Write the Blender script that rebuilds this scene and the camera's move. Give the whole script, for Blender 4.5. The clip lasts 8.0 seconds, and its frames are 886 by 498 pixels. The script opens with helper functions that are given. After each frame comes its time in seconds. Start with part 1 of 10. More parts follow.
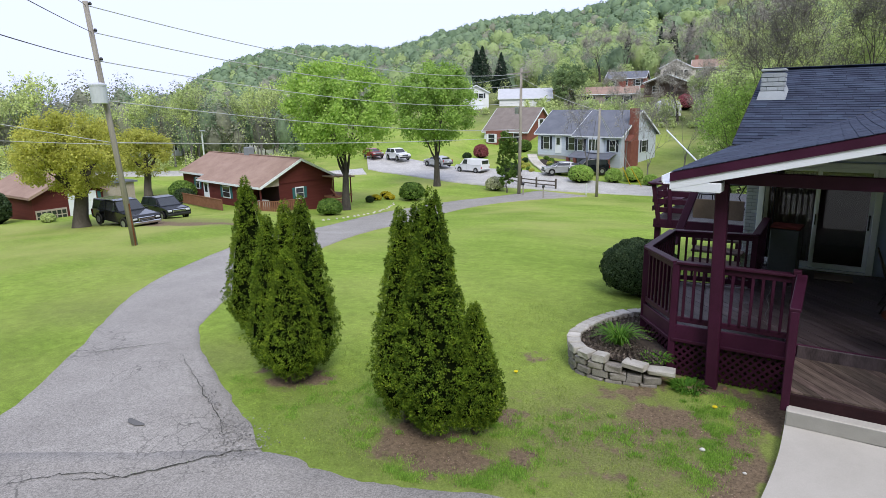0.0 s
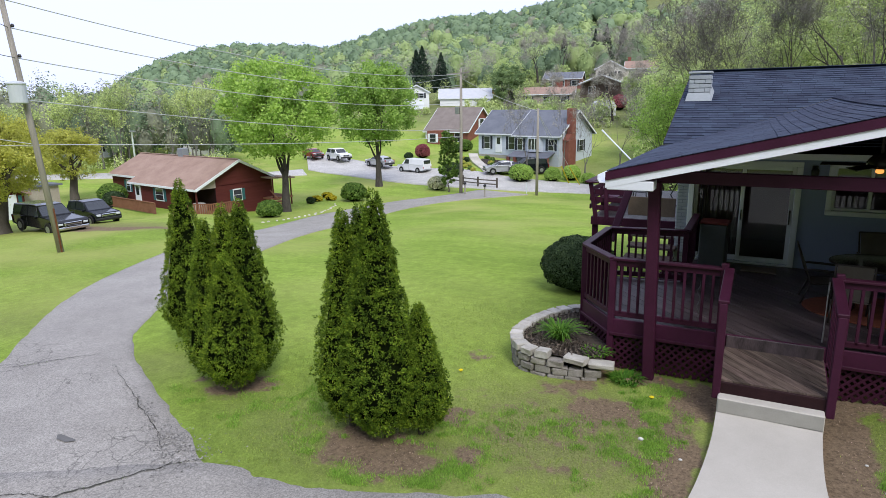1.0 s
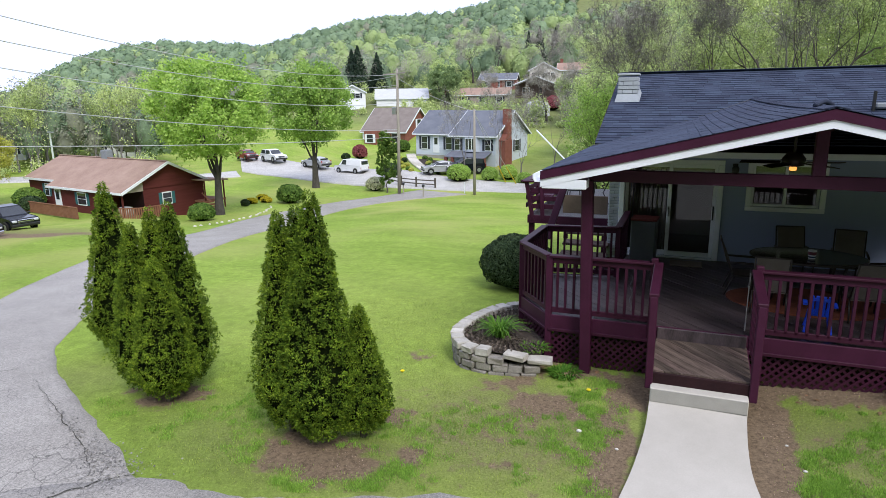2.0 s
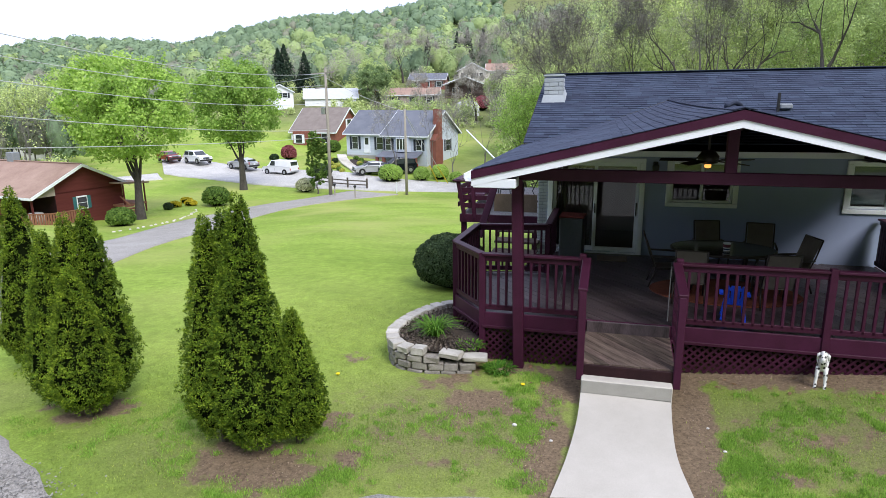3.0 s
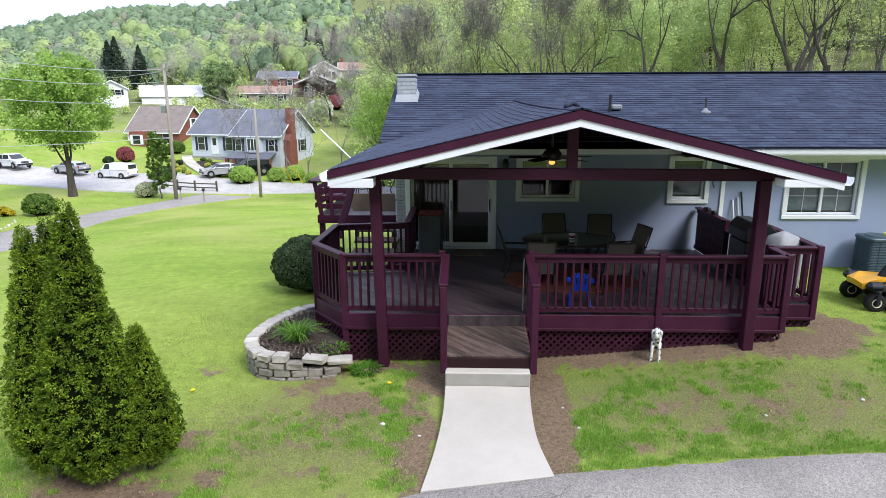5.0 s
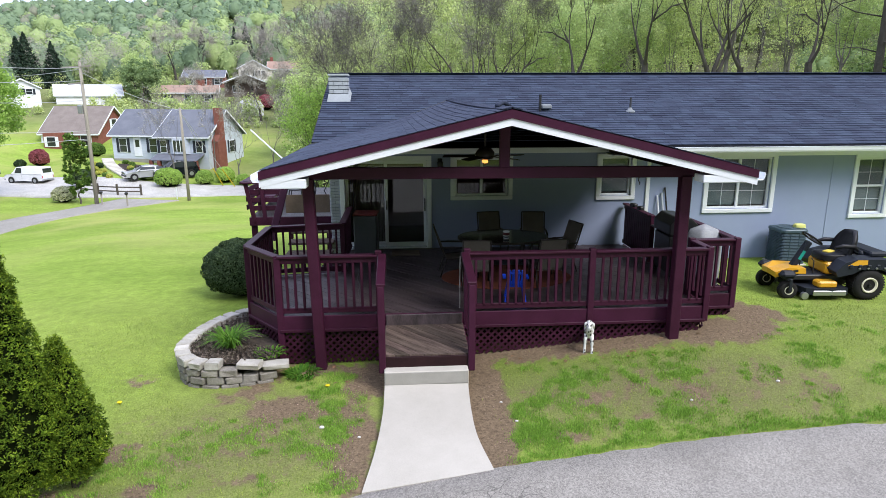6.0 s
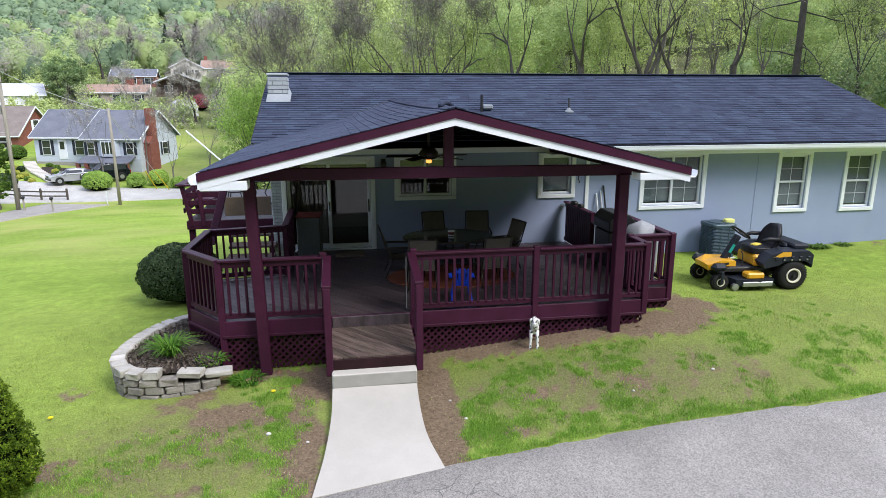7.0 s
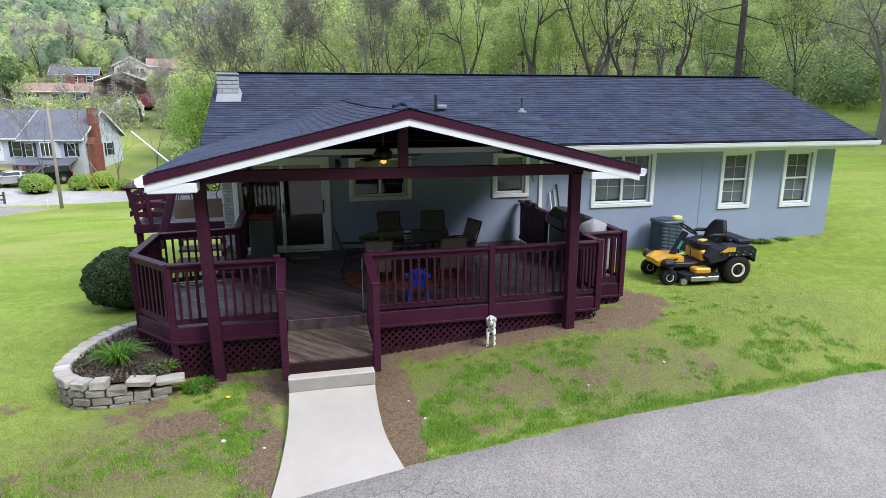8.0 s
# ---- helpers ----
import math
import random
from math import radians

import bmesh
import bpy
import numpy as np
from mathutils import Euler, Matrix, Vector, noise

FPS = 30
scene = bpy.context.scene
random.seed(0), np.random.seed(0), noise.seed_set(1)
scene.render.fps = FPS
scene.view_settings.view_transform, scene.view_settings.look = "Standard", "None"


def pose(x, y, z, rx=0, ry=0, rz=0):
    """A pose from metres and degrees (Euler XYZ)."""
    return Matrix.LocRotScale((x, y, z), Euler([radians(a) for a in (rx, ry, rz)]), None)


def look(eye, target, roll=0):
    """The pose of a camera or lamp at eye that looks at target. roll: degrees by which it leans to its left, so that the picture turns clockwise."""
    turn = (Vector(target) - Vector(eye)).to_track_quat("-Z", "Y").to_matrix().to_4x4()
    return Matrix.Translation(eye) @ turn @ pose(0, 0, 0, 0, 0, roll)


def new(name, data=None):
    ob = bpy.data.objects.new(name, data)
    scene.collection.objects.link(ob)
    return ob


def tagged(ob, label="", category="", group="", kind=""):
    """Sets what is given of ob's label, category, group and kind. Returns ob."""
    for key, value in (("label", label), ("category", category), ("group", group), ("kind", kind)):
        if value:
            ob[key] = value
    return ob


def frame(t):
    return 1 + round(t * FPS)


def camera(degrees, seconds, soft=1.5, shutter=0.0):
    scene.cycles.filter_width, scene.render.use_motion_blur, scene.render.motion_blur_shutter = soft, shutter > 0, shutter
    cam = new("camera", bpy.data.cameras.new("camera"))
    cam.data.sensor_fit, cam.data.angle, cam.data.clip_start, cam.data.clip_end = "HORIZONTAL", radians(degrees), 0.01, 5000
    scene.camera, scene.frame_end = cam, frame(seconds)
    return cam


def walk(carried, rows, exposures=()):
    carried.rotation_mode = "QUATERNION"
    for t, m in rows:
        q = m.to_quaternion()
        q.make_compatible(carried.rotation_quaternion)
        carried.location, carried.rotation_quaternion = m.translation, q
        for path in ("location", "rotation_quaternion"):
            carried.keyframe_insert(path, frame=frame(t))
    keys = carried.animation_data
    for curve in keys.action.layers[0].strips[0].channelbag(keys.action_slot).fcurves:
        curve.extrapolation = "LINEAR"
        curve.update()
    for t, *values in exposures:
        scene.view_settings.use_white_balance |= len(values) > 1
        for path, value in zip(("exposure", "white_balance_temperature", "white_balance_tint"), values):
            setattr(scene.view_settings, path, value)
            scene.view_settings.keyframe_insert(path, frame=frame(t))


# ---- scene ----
cam = camera(71.1, 8.0, soft=0.55)
EXPOSURES = [(0, -0.2), (1.5, -0.05), (3.5, 0.28), (4.5, 0.35), (6.5, 0.32), (8, 0.28)]
PATH = [
    (0, (0.238, -8.384, 3.793), (-0.814, -6.745, 3.336), -1.1),
    (0.5, (0.241, -8.393, 3.805), (-0.734, -6.708, 3.346), -1.1),
    (1, (0.254, -8.389, 3.809), (-0.64, -6.66, 3.348), -1.0),
    (1.5, (0.261, -8.385, 3.809), (-0.547, -6.615, 3.347), -0.9),
    (3, (0.273, -8.403, 3.813), (-0.241, -6.527, 3.347), -0.7),
    (3.5, (0.277, -8.405, 3.82), (-0.125, -6.503, 3.352), -0.6),
    (4, (0.278, -8.394, 3.826), (-0.015, -6.473, 3.357), -0.6),
    (4.5, (0.277, -8.381, 3.819), (0.094, -6.446, 3.349), -0.4),
    (6, (0.298, -8.412, 3.804), (0.427, -6.473, 3.332), -0.2),
    (6.5, (0.281, -8.408, 3.798), (0.499, -6.477, 3.327), -0.2),
    (7, (0.265, -8.417, 3.797), (0.574, -6.498, 3.326), -0.1),
    (7.5, (0.264, -8.417, 3.801), (0.655, -6.513, 3.329), -0.0),
    (8, (0.267, -8.425, 3.806), (0.714, -6.533, 3.334), 0.0),
]
walk(cam, [(t, look(eye, target, roll)) for t, eye, target, roll in PATH], EXPOSURES)

# ---- daylight: a bright, thinly overcast spring day ----
SUN_EL, SUN_AZ = radians(47), radians(136)  # azimuth counted clockwise from +y
world = bpy.data.worlds.new("world")
scene.world = world
world.use_nodes = True
wn, wl = world.node_tree.nodes, world.node_tree.links
sky = wn.new("ShaderNodeTexSky")
sky.sky_type, sky.sun_disc = "NISHITA", False
sky.sun_elevation, sky.sun_rotation = SUN_EL, SUN_AZ
sky.air_density, sky.dust_density, sky.ozone_density = 1.0, 3.0, 1.0
cloud = wn.new("ShaderNodeMix")
cloud.data_type = "RGBA"
cloud.inputs[0].default_value = 0.88
# an overcast vault, brighter overhead than at the horizon
up = wn.new("ShaderNodeTexCoord")
sep = wn.new("ShaderNodeSeparateXYZ")
wl.new(up.outputs["Generated"], sep.inputs[0])
vault = wn.new("ShaderNodeMapRange")
vault.inputs["From Min"].default_value, vault.inputs["From Max"].default_value = 0.0, 1.0
vault.inputs["To Min"].default_value, vault.inputs["To Max"].default_value = 1.42, 1.40
wl.new(sep.outputs["Z"], vault.inputs["Value"])
tint = wn.new("ShaderNodeVectorMath")
tint.operation = "SCALE"
tint.inputs[0].default_value = (8.5, 9.35, 12.7)
wl.new(vault.outputs[0], tint.inputs["Scale"])
wl.new(tint.outputs[0], cloud.inputs[7])
wl.new(sky.outputs[0], cloud.inputs[6])
wl.new(cloud.outputs[2], wn["Background"].inputs[0])
wn["Background"].inputs[1].default_value = 0.095
sun = new("sun", bpy.data.lights.new("sun", "SUN"))
sun.data.energy, sun.data.angle, sun.data.color = 2.9, radians(24), (1.0, 0.97, 0.935)
sun.rotation_euler = (Vector((-math.sin(SUN_AZ) * math.cos(SUN_EL), -math.cos(SUN_AZ) * math.cos(SUN_EL), -math.sin(SUN_EL)))).to_track_quat("-Z", "Y").to_euler()



# ---- building blocks ----
class B:
    """Gathers corners and faces of one mesh."""

    def __init__(self):
        self.v, self.f = [], []

    def add(self, verts, faces):
        n = len(self.v)
        self.v.extend(tuple(p) for p in verts)
        self.f.extend(tuple(i + n for i in face) for face in faces)
        return self

    def box(self, c, s, bev=0.0, m=None):
        """A box round the middle c with the sizes s, its edges cut by bev."""
        hx, hy, hz = s[0] / 2, s[1] / 2, s[2] / 2
        b = min(bev, 0.45 * min(s))
        if b <= 0:
            pts = [(i * hx, j * hy, k * hz) for i in (-1, 1) for j in (-1, 1) for k in (-1, 1)]
            faces = [(0, 1, 3, 2), (4, 6, 7, 5), (0, 4, 5, 1), (2, 3, 7, 6), (0, 2, 6, 4), (1, 5, 7, 3)]
        else:
            pts, faces, idx = [], [], {}
            for i in (-1, 1):
                for j in (-1, 1):
                    for k in (-1, 1):
                        for a in range(3):
                            p = [i * (hx - b), j * (hy - b), k * (hz - b)]
                            p[a] = (i, j, k)[a] * (hx, hy, hz)[a]
                            idx[i, j, k, a] = len(pts)
                            pts.append(p)
            for a, (p, q) in enumerate(((1, 2), (2, 0), (0, 1))):
                for sgn in (-1, 1):
                    ring = []
                    for u, w in ((-1, -1), (1, -1), (1, 1), (-1, 1)):
                        key = [0, 0, 0]
                        key[a], key[p], key[q] = sgn, u, w
                        ring.append(idx[(*key, a)])
                    faces.append(tuple(ring if sgn > 0 else ring[::-1]))
            for a, p, q in ((0, 1, 2), (1, 2, 0), (2, 0, 1)):
                for u in (-1, 1):
                    for w in (-1, 1):
                        k1, k2 = [0, 0, 0], [0, 0, 0]
                        k1[p] = k2[p] = u
                        k1[q] = k2[q] = w
                        k1[a], k2[a] = -1, 1
                        ring = (idx[(*k1, p)], idx[(*k2, p)], idx[(*k2, q)], idx[(*k1, q)])
                        faces.append(ring if u * w > 0 else ring[::-1])
            for i in (-1, 1):
                for j in (-1, 1):
                    for k in (-1, 1):
                        ring = (idx[i, j, k, 0], idx[i, j, k, 1], idx[i, j, k, 2])
                        faces.append(ring if i * j * k > 0 else ring[::-1])
        c = Vector(c)
        if m is None:
            pts = [c + Vector(p) for p in pts]
        else:
            r = m.to_3x3()
            pts = [c + r @ Vector(p) for p in pts]
        return self.add(pts, faces)

    def bar(self, p, q, w, h, bev=0.0, up=(0, 0, 1)):
        """A straight bar from p to q, w wide and h high."""
        p, q = Vector(p), Vector(q)
        d = q - p
        x = d.normalized()
        y = Vector(up).cross(x)
        y = Vector((0, 1, 0)) if y.length < 1e-6 else y.normalized()
        m = Matrix((x, y, x.cross(y))).transposed()
        return self.box((p + q) / 2, (d.length, w, h), bev, m)

    def tube(self, pts, radii, n=8, close=True):
        """A round limb along pts."""
        pts = [Vector(p) for p in pts]
        radii = [radii] * len(pts) if isinstance(radii, (int, float)) else radii
        verts, faces = [], []
        side = None
        for i, p in enumerate(pts):
            d = (pts[min(i + 1, len(pts) - 1)] - pts[max(i - 1, 0)]).normalized()
            ref = side if side is not None else (Vector((0, 0, 1)) if abs(d.z) < 0.9 else Vector((1, 0, 0)))
            a = (ref - d * ref.dot(d))
            a = a.normalized() if a.length > 1e-6 else d.orthogonal().normalized()
            side = a
            b = d.cross(a)
            for k in range(n):
                t = 2 * math.pi * k / n
                verts.append(p + radii[i] * (math.cos(t) * a + math.sin(t) * b))
        for i in range(len(pts) - 1):
            for k in range(n):
                k2 = (k + 1) % n
                faces.append((i * n + k, i * n + k2, (i + 1) * n + k2, (i + 1) * n + k))
        if close:
            faces.append(tuple(range(n))[::-1])
            faces.append(tuple((len(pts) - 1) * n + k for k in range(n)))
        return self.add(verts, faces)

    def lathe(self, profile, n=16, c=(0, 0, 0), m=None):
        """A turned body: (radius, height) pairs from the bottom up round the z axis."""
        verts, faces = [], []
        for r, z in profile:
            for k in range(n):
                t = 2 * math.pi * k / n
                p = Vector((r * math.cos(t), r * math.sin(t), z))
                verts.append(Vector(c) + (m.to_3x3() @ p if m is not None else p))
        for i in range(len(profile) - 1):
            for k in range(n):
                k2 = (k + 1) % n
                faces.append((i * n + k, i * n + k2, (i + 1) * n + k2, (i + 1) * n + k))
        faces.append(tuple(range(n))[::-1])
        faces.append(tuple((len(profile) - 1) * n + k for k in range(n)))
        return self.add(verts, faces)

    def slab(self, top, thick, normal=(0, 0, 1)):
        """A plate under the polygon top (counter-clockwise from outside)."""
        n = len(top)
        d = Vector(normal).normalized() * thick
        low = [Vector(p) - d for p in top]
        faces = [tuple(range(n)), tuple(range(2 * n - 1, n - 1, -1))]
        faces += [(i, n + i, n + (i + 1) % n, (i + 1) % n) for i in range(n)]
        return self.add([*top, *low], faces)

    def mesh(self, name, smooth=False):
        me = bpy.data.meshes.new(name)
        me.from_pydata([tuple(p) for p in self.v], [], self.f)
        if smooth:
            me.polygons.foreach_set("use_smooth", [True] * len(me.polygons))
        me.update()
        return me


def part(name, b, material, parent, label="", smooth=False, kind=""):
    """Links a mesh as one object under a thing or a part."""
    me = b.mesh(name, smooth) if isinstance(b, B) else b
    if not me.materials:
        me.materials.append(material)
    ob = new(name, me)
    ob.parent = parent
    return tagged(ob, label, kind=kind)


def solid(name, b, material, label, category, group="", kind="", smooth=False, at=None):
    """A thing that is one mesh."""
    ob = part(name, b, material, None, smooth=smooth)
    if at is not None:
        ob.matrix_basis = at
    return tagged(ob, label, category, group, kind)


def thing(name, label, category, group="", kind="", at=None):
    """An Empty at the base of a thing made of parts."""
    ob = new(name)
    ob.empty_display_size = 0.2
    if at is not None:
        ob.matrix_basis = at
    return tagged(ob, label, category, group, kind)


def array_mesh(name, verts, faces, smooth=False):
    """A mesh from numpy arrays; all faces have the same number of corners."""
    verts, faces = np.asarray(verts, dtype=np.float32), np.asarray(faces, dtype=np.int32)
    me = bpy.data.meshes.new(name)
    k = faces.shape[1]
    me.vertices.add(len(verts))
    me.vertices.foreach_set("co", verts.ravel())
    me.loops.add(faces.size)
    me.loops.foreach_set("vertex_index", faces.ravel())
    me.polygons.add(len(faces))
    me.polygons.foreach_set("loop_start", np.arange(0, faces.size, k, dtype=np.int32))
    if smooth:
        me.polygons.foreach_set("use_smooth", np.ones(len(faces), dtype=bool))
    me.update(calc_edges=True)
    me.validate()
    return me


def leaf_quads(rng, centres, size, flat=0.0, facing=None, spread=0.4, aspect=1.6):
    """Small leaf blades round the centres. flat: how much they lie level; facing: directions that they turn to."""
    n = len(centres)
    a = rng.normal(size=(n, 3))
    if facing is not None:
        a = facing + spread * a
    a[:, 2] += flat
    a /= np.linalg.norm(a, axis=1, keepdims=True) + 1e-9
    u = np.cross(a, rng.normal(size=(n, 3)))
    u /= np.linalg.norm(u, axis=1, keepdims=True) + 1e-9
    w = np.cross(a, u)
    s = (size * rng.uniform(0.6, 1.35, n))[:, None]
    c = centres
    v = np.stack([c - u * s * aspect / 2, c + w * s / 2 - a * s * 0.15, c + u * s * aspect / 2, c - w * s / 2 - a * s * 0.15], axis=1)
    return v.reshape(-1, 3), np.arange(4 * n).reshape(-1, 4)


def soften(ob, width):
    """Round the edges of a pressed-steel shell."""
    m = ob.modifiers.new("bevel", "BEVEL")
    m.width, m.segments, m.limit_method, m.angle_limit = width, 3, "ANGLE", radians(15)


# ---- materials ----
def mat(name, col, col2=None, rough=0.8, scale=2.0, fine=40.0, var=0.18, bump=0.3, metal=0.0, pieces=0.0, island=0.0, stretch=(1, 1, 1), spec=None, coat=0.0, depth=0.01, turn=0.0):
    """A surface with broad and fine variation. pieces / island: how much single pieces differ in brightness; turn: the grain's direction."""
    m = bpy.data.materials.new(name)
    m.use_nodes = True
    n, l = m.node_tree.nodes, m.node_tree.links
    p = n["Principled BSDF"]
    p.inputs["Roughness"].default_value, p.inputs["Metallic"].default_value = rough, metal
    p.inputs["Specular IOR Level"].default_value = spec if spec is not None else (0.5 if rough < 0.5 else 0.18)
    p.inputs["Coat Weight"].default_value = coat
    geo = n.new("ShaderNodeNewGeometry")
    mp = n.new("ShaderNodeMapping")
    mp.vector_type = "TEXTURE"
    mp.inputs["Scale"].default_value = tuple(1 / q for q in stretch)
    mp.inputs["Rotation"].default_value = (0, 0, radians(turn))
    l.new(geo.outputs["Position"], mp.inputs["Vector"])
    n1, n2 = n.new("ShaderNodeTexNoise"), n.new("ShaderNodeTexNoise")
    n1.inputs["Scale"].default_value, n1.inputs["Detail"].default_value, n1.inputs["Roughness"].default_value = scale, 5, 0.62
    n2.inputs["Scale"].default_value, n2.inputs["Detail"].default_value = fine, 3
    for q in (n1, n2):
        l.new(mp.outputs[0], q.inputs["Vector"])
    add = n.new("ShaderNodeMath")
    add.operation = "MULTIPLY_ADD"
    add.inputs[1].default_value = 0.45
    l.new(n2.outputs[0], add.inputs[0])
    l.new(n1.outputs[0], add.inputs[2])
    rng = n.new("ShaderNodeMapRange")
    rng.inputs["From Min"].default_value, rng.inputs["From Max"].default_value = 0.45, 1.0
    l.new(add.outputs[0], rng.inputs["Value"])
    mix = n.new("ShaderNodeMix")
    mix.data_type = "RGBA"
    c2 = col2 or tuple(min(1, c * (1 + var)) for c in col)
    c1 = col if col2 else tuple(c * (1 - var) for c in col)
    mix.inputs[6].default_value, mix.inputs[7].default_value = (*c1, 1), (*c2, 1)
    l.new(rng.outputs[0], mix.inputs[0])
    out = mix.outputs[2]
    for amount, source in ((pieces, "object"), (island, "island")):
        if amount:
            if source == "object":
                rnd = n.new("ShaderNodeObjectInfo").outputs["Random"]
            else:
                rnd = geo.outputs["Random Per Island"]
            hs = n.new("ShaderNodeHueSaturation")
            mr = n.new("ShaderNodeMapRange")
            mr.inputs["To Min"].default_value, mr.inputs["To Max"].default_value = 1 - amount, 1 + amount
            l.new(rnd, mr.inputs["Value"])
            l.new(mr.outputs[0], hs.inputs["Value"])
            hue = n.new("ShaderNodeMapRange")
            hue.inputs["To Min"].default_value, hue.inputs["To Max"].default_value = 0.5 + 0.04 * amount, 0.5 - 0.04 * amount
            l.new(rnd, hue.inputs["Value"])
            l.new(hue.outputs[0], hs.inputs["Hue"])
            l.new(out, hs.inputs["Color"])
            out = hs.outputs[0]
    l.new(out, p.inputs["Base Color"])
    if bump:
        bp = n.new("ShaderNodeBump")
        bp.inputs["Strength"].default_value, bp.inputs["Distance"].default_value = bump, depth
        l.new(add.outputs[0], bp.inputs["Height"])
        l.new(bp.outputs[0], p.inputs["Normal"])
    return m


def leaf_mat(name, col, col2, island=0.35, through_light=0.35, scale=0.6, pieces=0.12, fine=9, contrast=False):
    """Leaves: two greens, single leaves that differ, and light that shines through."""
    m = mat(name, col, col2, rough=0.6, scale=scale, fine=fine, bump=1.0 if contrast else 0, depth=0.5, island=island, pieces=pieces, spec=0.12)
    n, l = m.node_tree.nodes, m.node_tree.links
    p = n["Principled BSDF"]
    tr = n.new("ShaderNodeBsdfTranslucent")
    l.new(p.inputs["Base Color"].links[0].from_socket, tr.inputs["Color"])
    mx = n.new("ShaderNodeMixShader")
    mx.inputs[0].default_value = through_light
    l.new(p.outputs[0], mx.inputs[1])
    l.new(tr.outputs[0], mx.inputs[2])
    l.new(mx.outputs[0], n["Material Output"].inputs["Surface"])
    return m


def glass_mat(name, tint=(0.9, 0.95, 0.95), rough=0.02):
    m = bpy.data.materials.new(name)
    m.use_nodes = True
    p = m.node_tree.nodes["Principled BSDF"]
    p.inputs["Base Color"].default_value = (*tint, 1)
    p.inputs["Roughness"].default_value, p.inputs["Transmission Weight"].default_value, p.inputs["IOR"].default_value = rough, 1.0, 1.45
    return m


def glow_mat(name, col, power):
    m = bpy.data.materials.new(name)
    m.use_nodes = True
    p = m.node_tree.nodes["Principled BSDF"]
    p.inputs["Base Color"].default_value = (*col, 1)
    p.inputs["Emission Color"].default_value, p.inputs["Emission Strength"].default_value = (*col, 1), power
    return m


MAROON = mat("maroon_paint", (0.033, 0.0068, 0.0180), (0.055, 0.012, 0.0325), rough=0.5, scale=3, fine=50, bump=0.25, pieces=0.14)
# Maroon darkened for boards under cover, so their shade sits in the colour.
MAROON_DARK = mat("dark_maroon", (0.014, 0.005, 0.007), (0.028, 0.010, 0.012), rough=0.6, scale=3, fine=40, bump=0.3, pieces=0.15)
DECKING = mat("weathered_deck_boards", (0.013, 0.009, 0.010), (0.082, 0.062, 0.066), rough=0.42, scale=2.2, fine=22, bump=0.5, pieces=0.35, stretch=(0.4, 4, 1), turn=-45, spec=0.5)
LANDING = mat("worn_landing_boards", (0.022, 0.014, 0.013), (0.17, 0.128, 0.105), rough=0.75, scale=2.6, fine=18, bump=0.6, pieces=0.25, stretch=(0.5, 4, 1), turn=-42)
WHITE = mat("white_trim_paint", (0.73, 0.76, 0.80), (0.81, 0.84, 0.88), rough=0.45, scale=1.5, fine=40, bump=0.08)
SIDING = mat("grey_wall_paint", (0.264, 0.314, 0.452), (0.310, 0.362, 0.516), rough=0.75, scale=0.7, fine=60, bump=0.18)
GREY_BRICK = mat("grey_painted_brick", (0.33, 0.36, 0.39), (0.43, 0.46, 0.49), rough=0.75, scale=4, fine=60, bump=0.5, pieces=0.1)
MORTAR = mat("grey_mortar", (0.20, 0.22, 0.24), (0.27, 0.29, 0.31), rough=0.9, scale=8, fine=90, bump=0.4)
SHINGLE = mat("charcoal_shingle", (0.026, 0.033, 0.057), (0.050, 0.063, 0.101), rough=0.9, scale=1.6, fine=120, bump=0.6, island=0.20, pieces=0.15, depth=0.006)
ROOF_BASE = mat("roof_underlay", (0.025, 0.027, 0.034), rough=0.9)
CONCRETE = mat("pale_concrete", (0.40, 0.372, 0.325), (0.51, 0.48, 0.43), rough=0.85, scale=1.3, fine=70, bump=0.25)
CONCRETE_FACE = mat("darker_concrete", (0.28, 0.27, 0.245), (0.36, 0.35, 0.32), rough=0.9, scale=3, fine=80, bump=0.3)
DARK_GLASS = mat("dark_window_glass", (0.018, 0.022, 0.026), (0.035, 0.04, 0.045), rough=0.04, scale=1, bump=0, spec=0.8)
BLACK = mat("black_plastic", (0.012, 0.012, 0.013), (0.022, 0.022, 0.024), rough=0.45, bump=0.05)
RUBBER = mat("tyre_rubber", (0.014, 0.014, 0.014), (0.026, 0.025, 0.024), rough=0.85, bump=0.3)
STEEL = mat("grey_steel", (0.35, 0.36, 0.37), (0.45, 0.46, 0.47), rough=0.4, metal=0.8, bump=0.05)
BARK = mat("tree_bark", (0.060, 0.050, 0.042), (0.135, 0.118, 0.10), rough=0.95, scale=3, fine=25, bump=0.8, stretch=(1, 1, 0.3), depth=0.03)
WOOD_GREY = mat("weathered_pole_wood", (0.225, 0.203, 0.173), (0.390, 0.360, 0.315), rough=0.9, scale=3, fine=40, bump=0.5, stretch=(3, 3, 0.3))


# ---- the lie of the land ----
def smooth(a, b, v):
    t = np.clip((np.asarray(v, dtype=float) - a) / (b - a), 0, 1)
    return t * t * (3 - 2 * t)


CREST_AZ = (-180, -60, -40, -20, 0, 10, 15.8, 17.8, 21.3, 25.4, 29.3, 33.3, 37, 40.5, 44.3, 47.7, 51, 54.7, 58, 70, 180)
CREST_EL = (8, 9, 10, 10, 9.8, 9.2, 8.4, 7.7, 7.1, 7.0, 6.5, 5.5, 4.5, 4.7, 4.8, 4.4, 3.4, 1.2, 0.2, 0.0, 0.0)


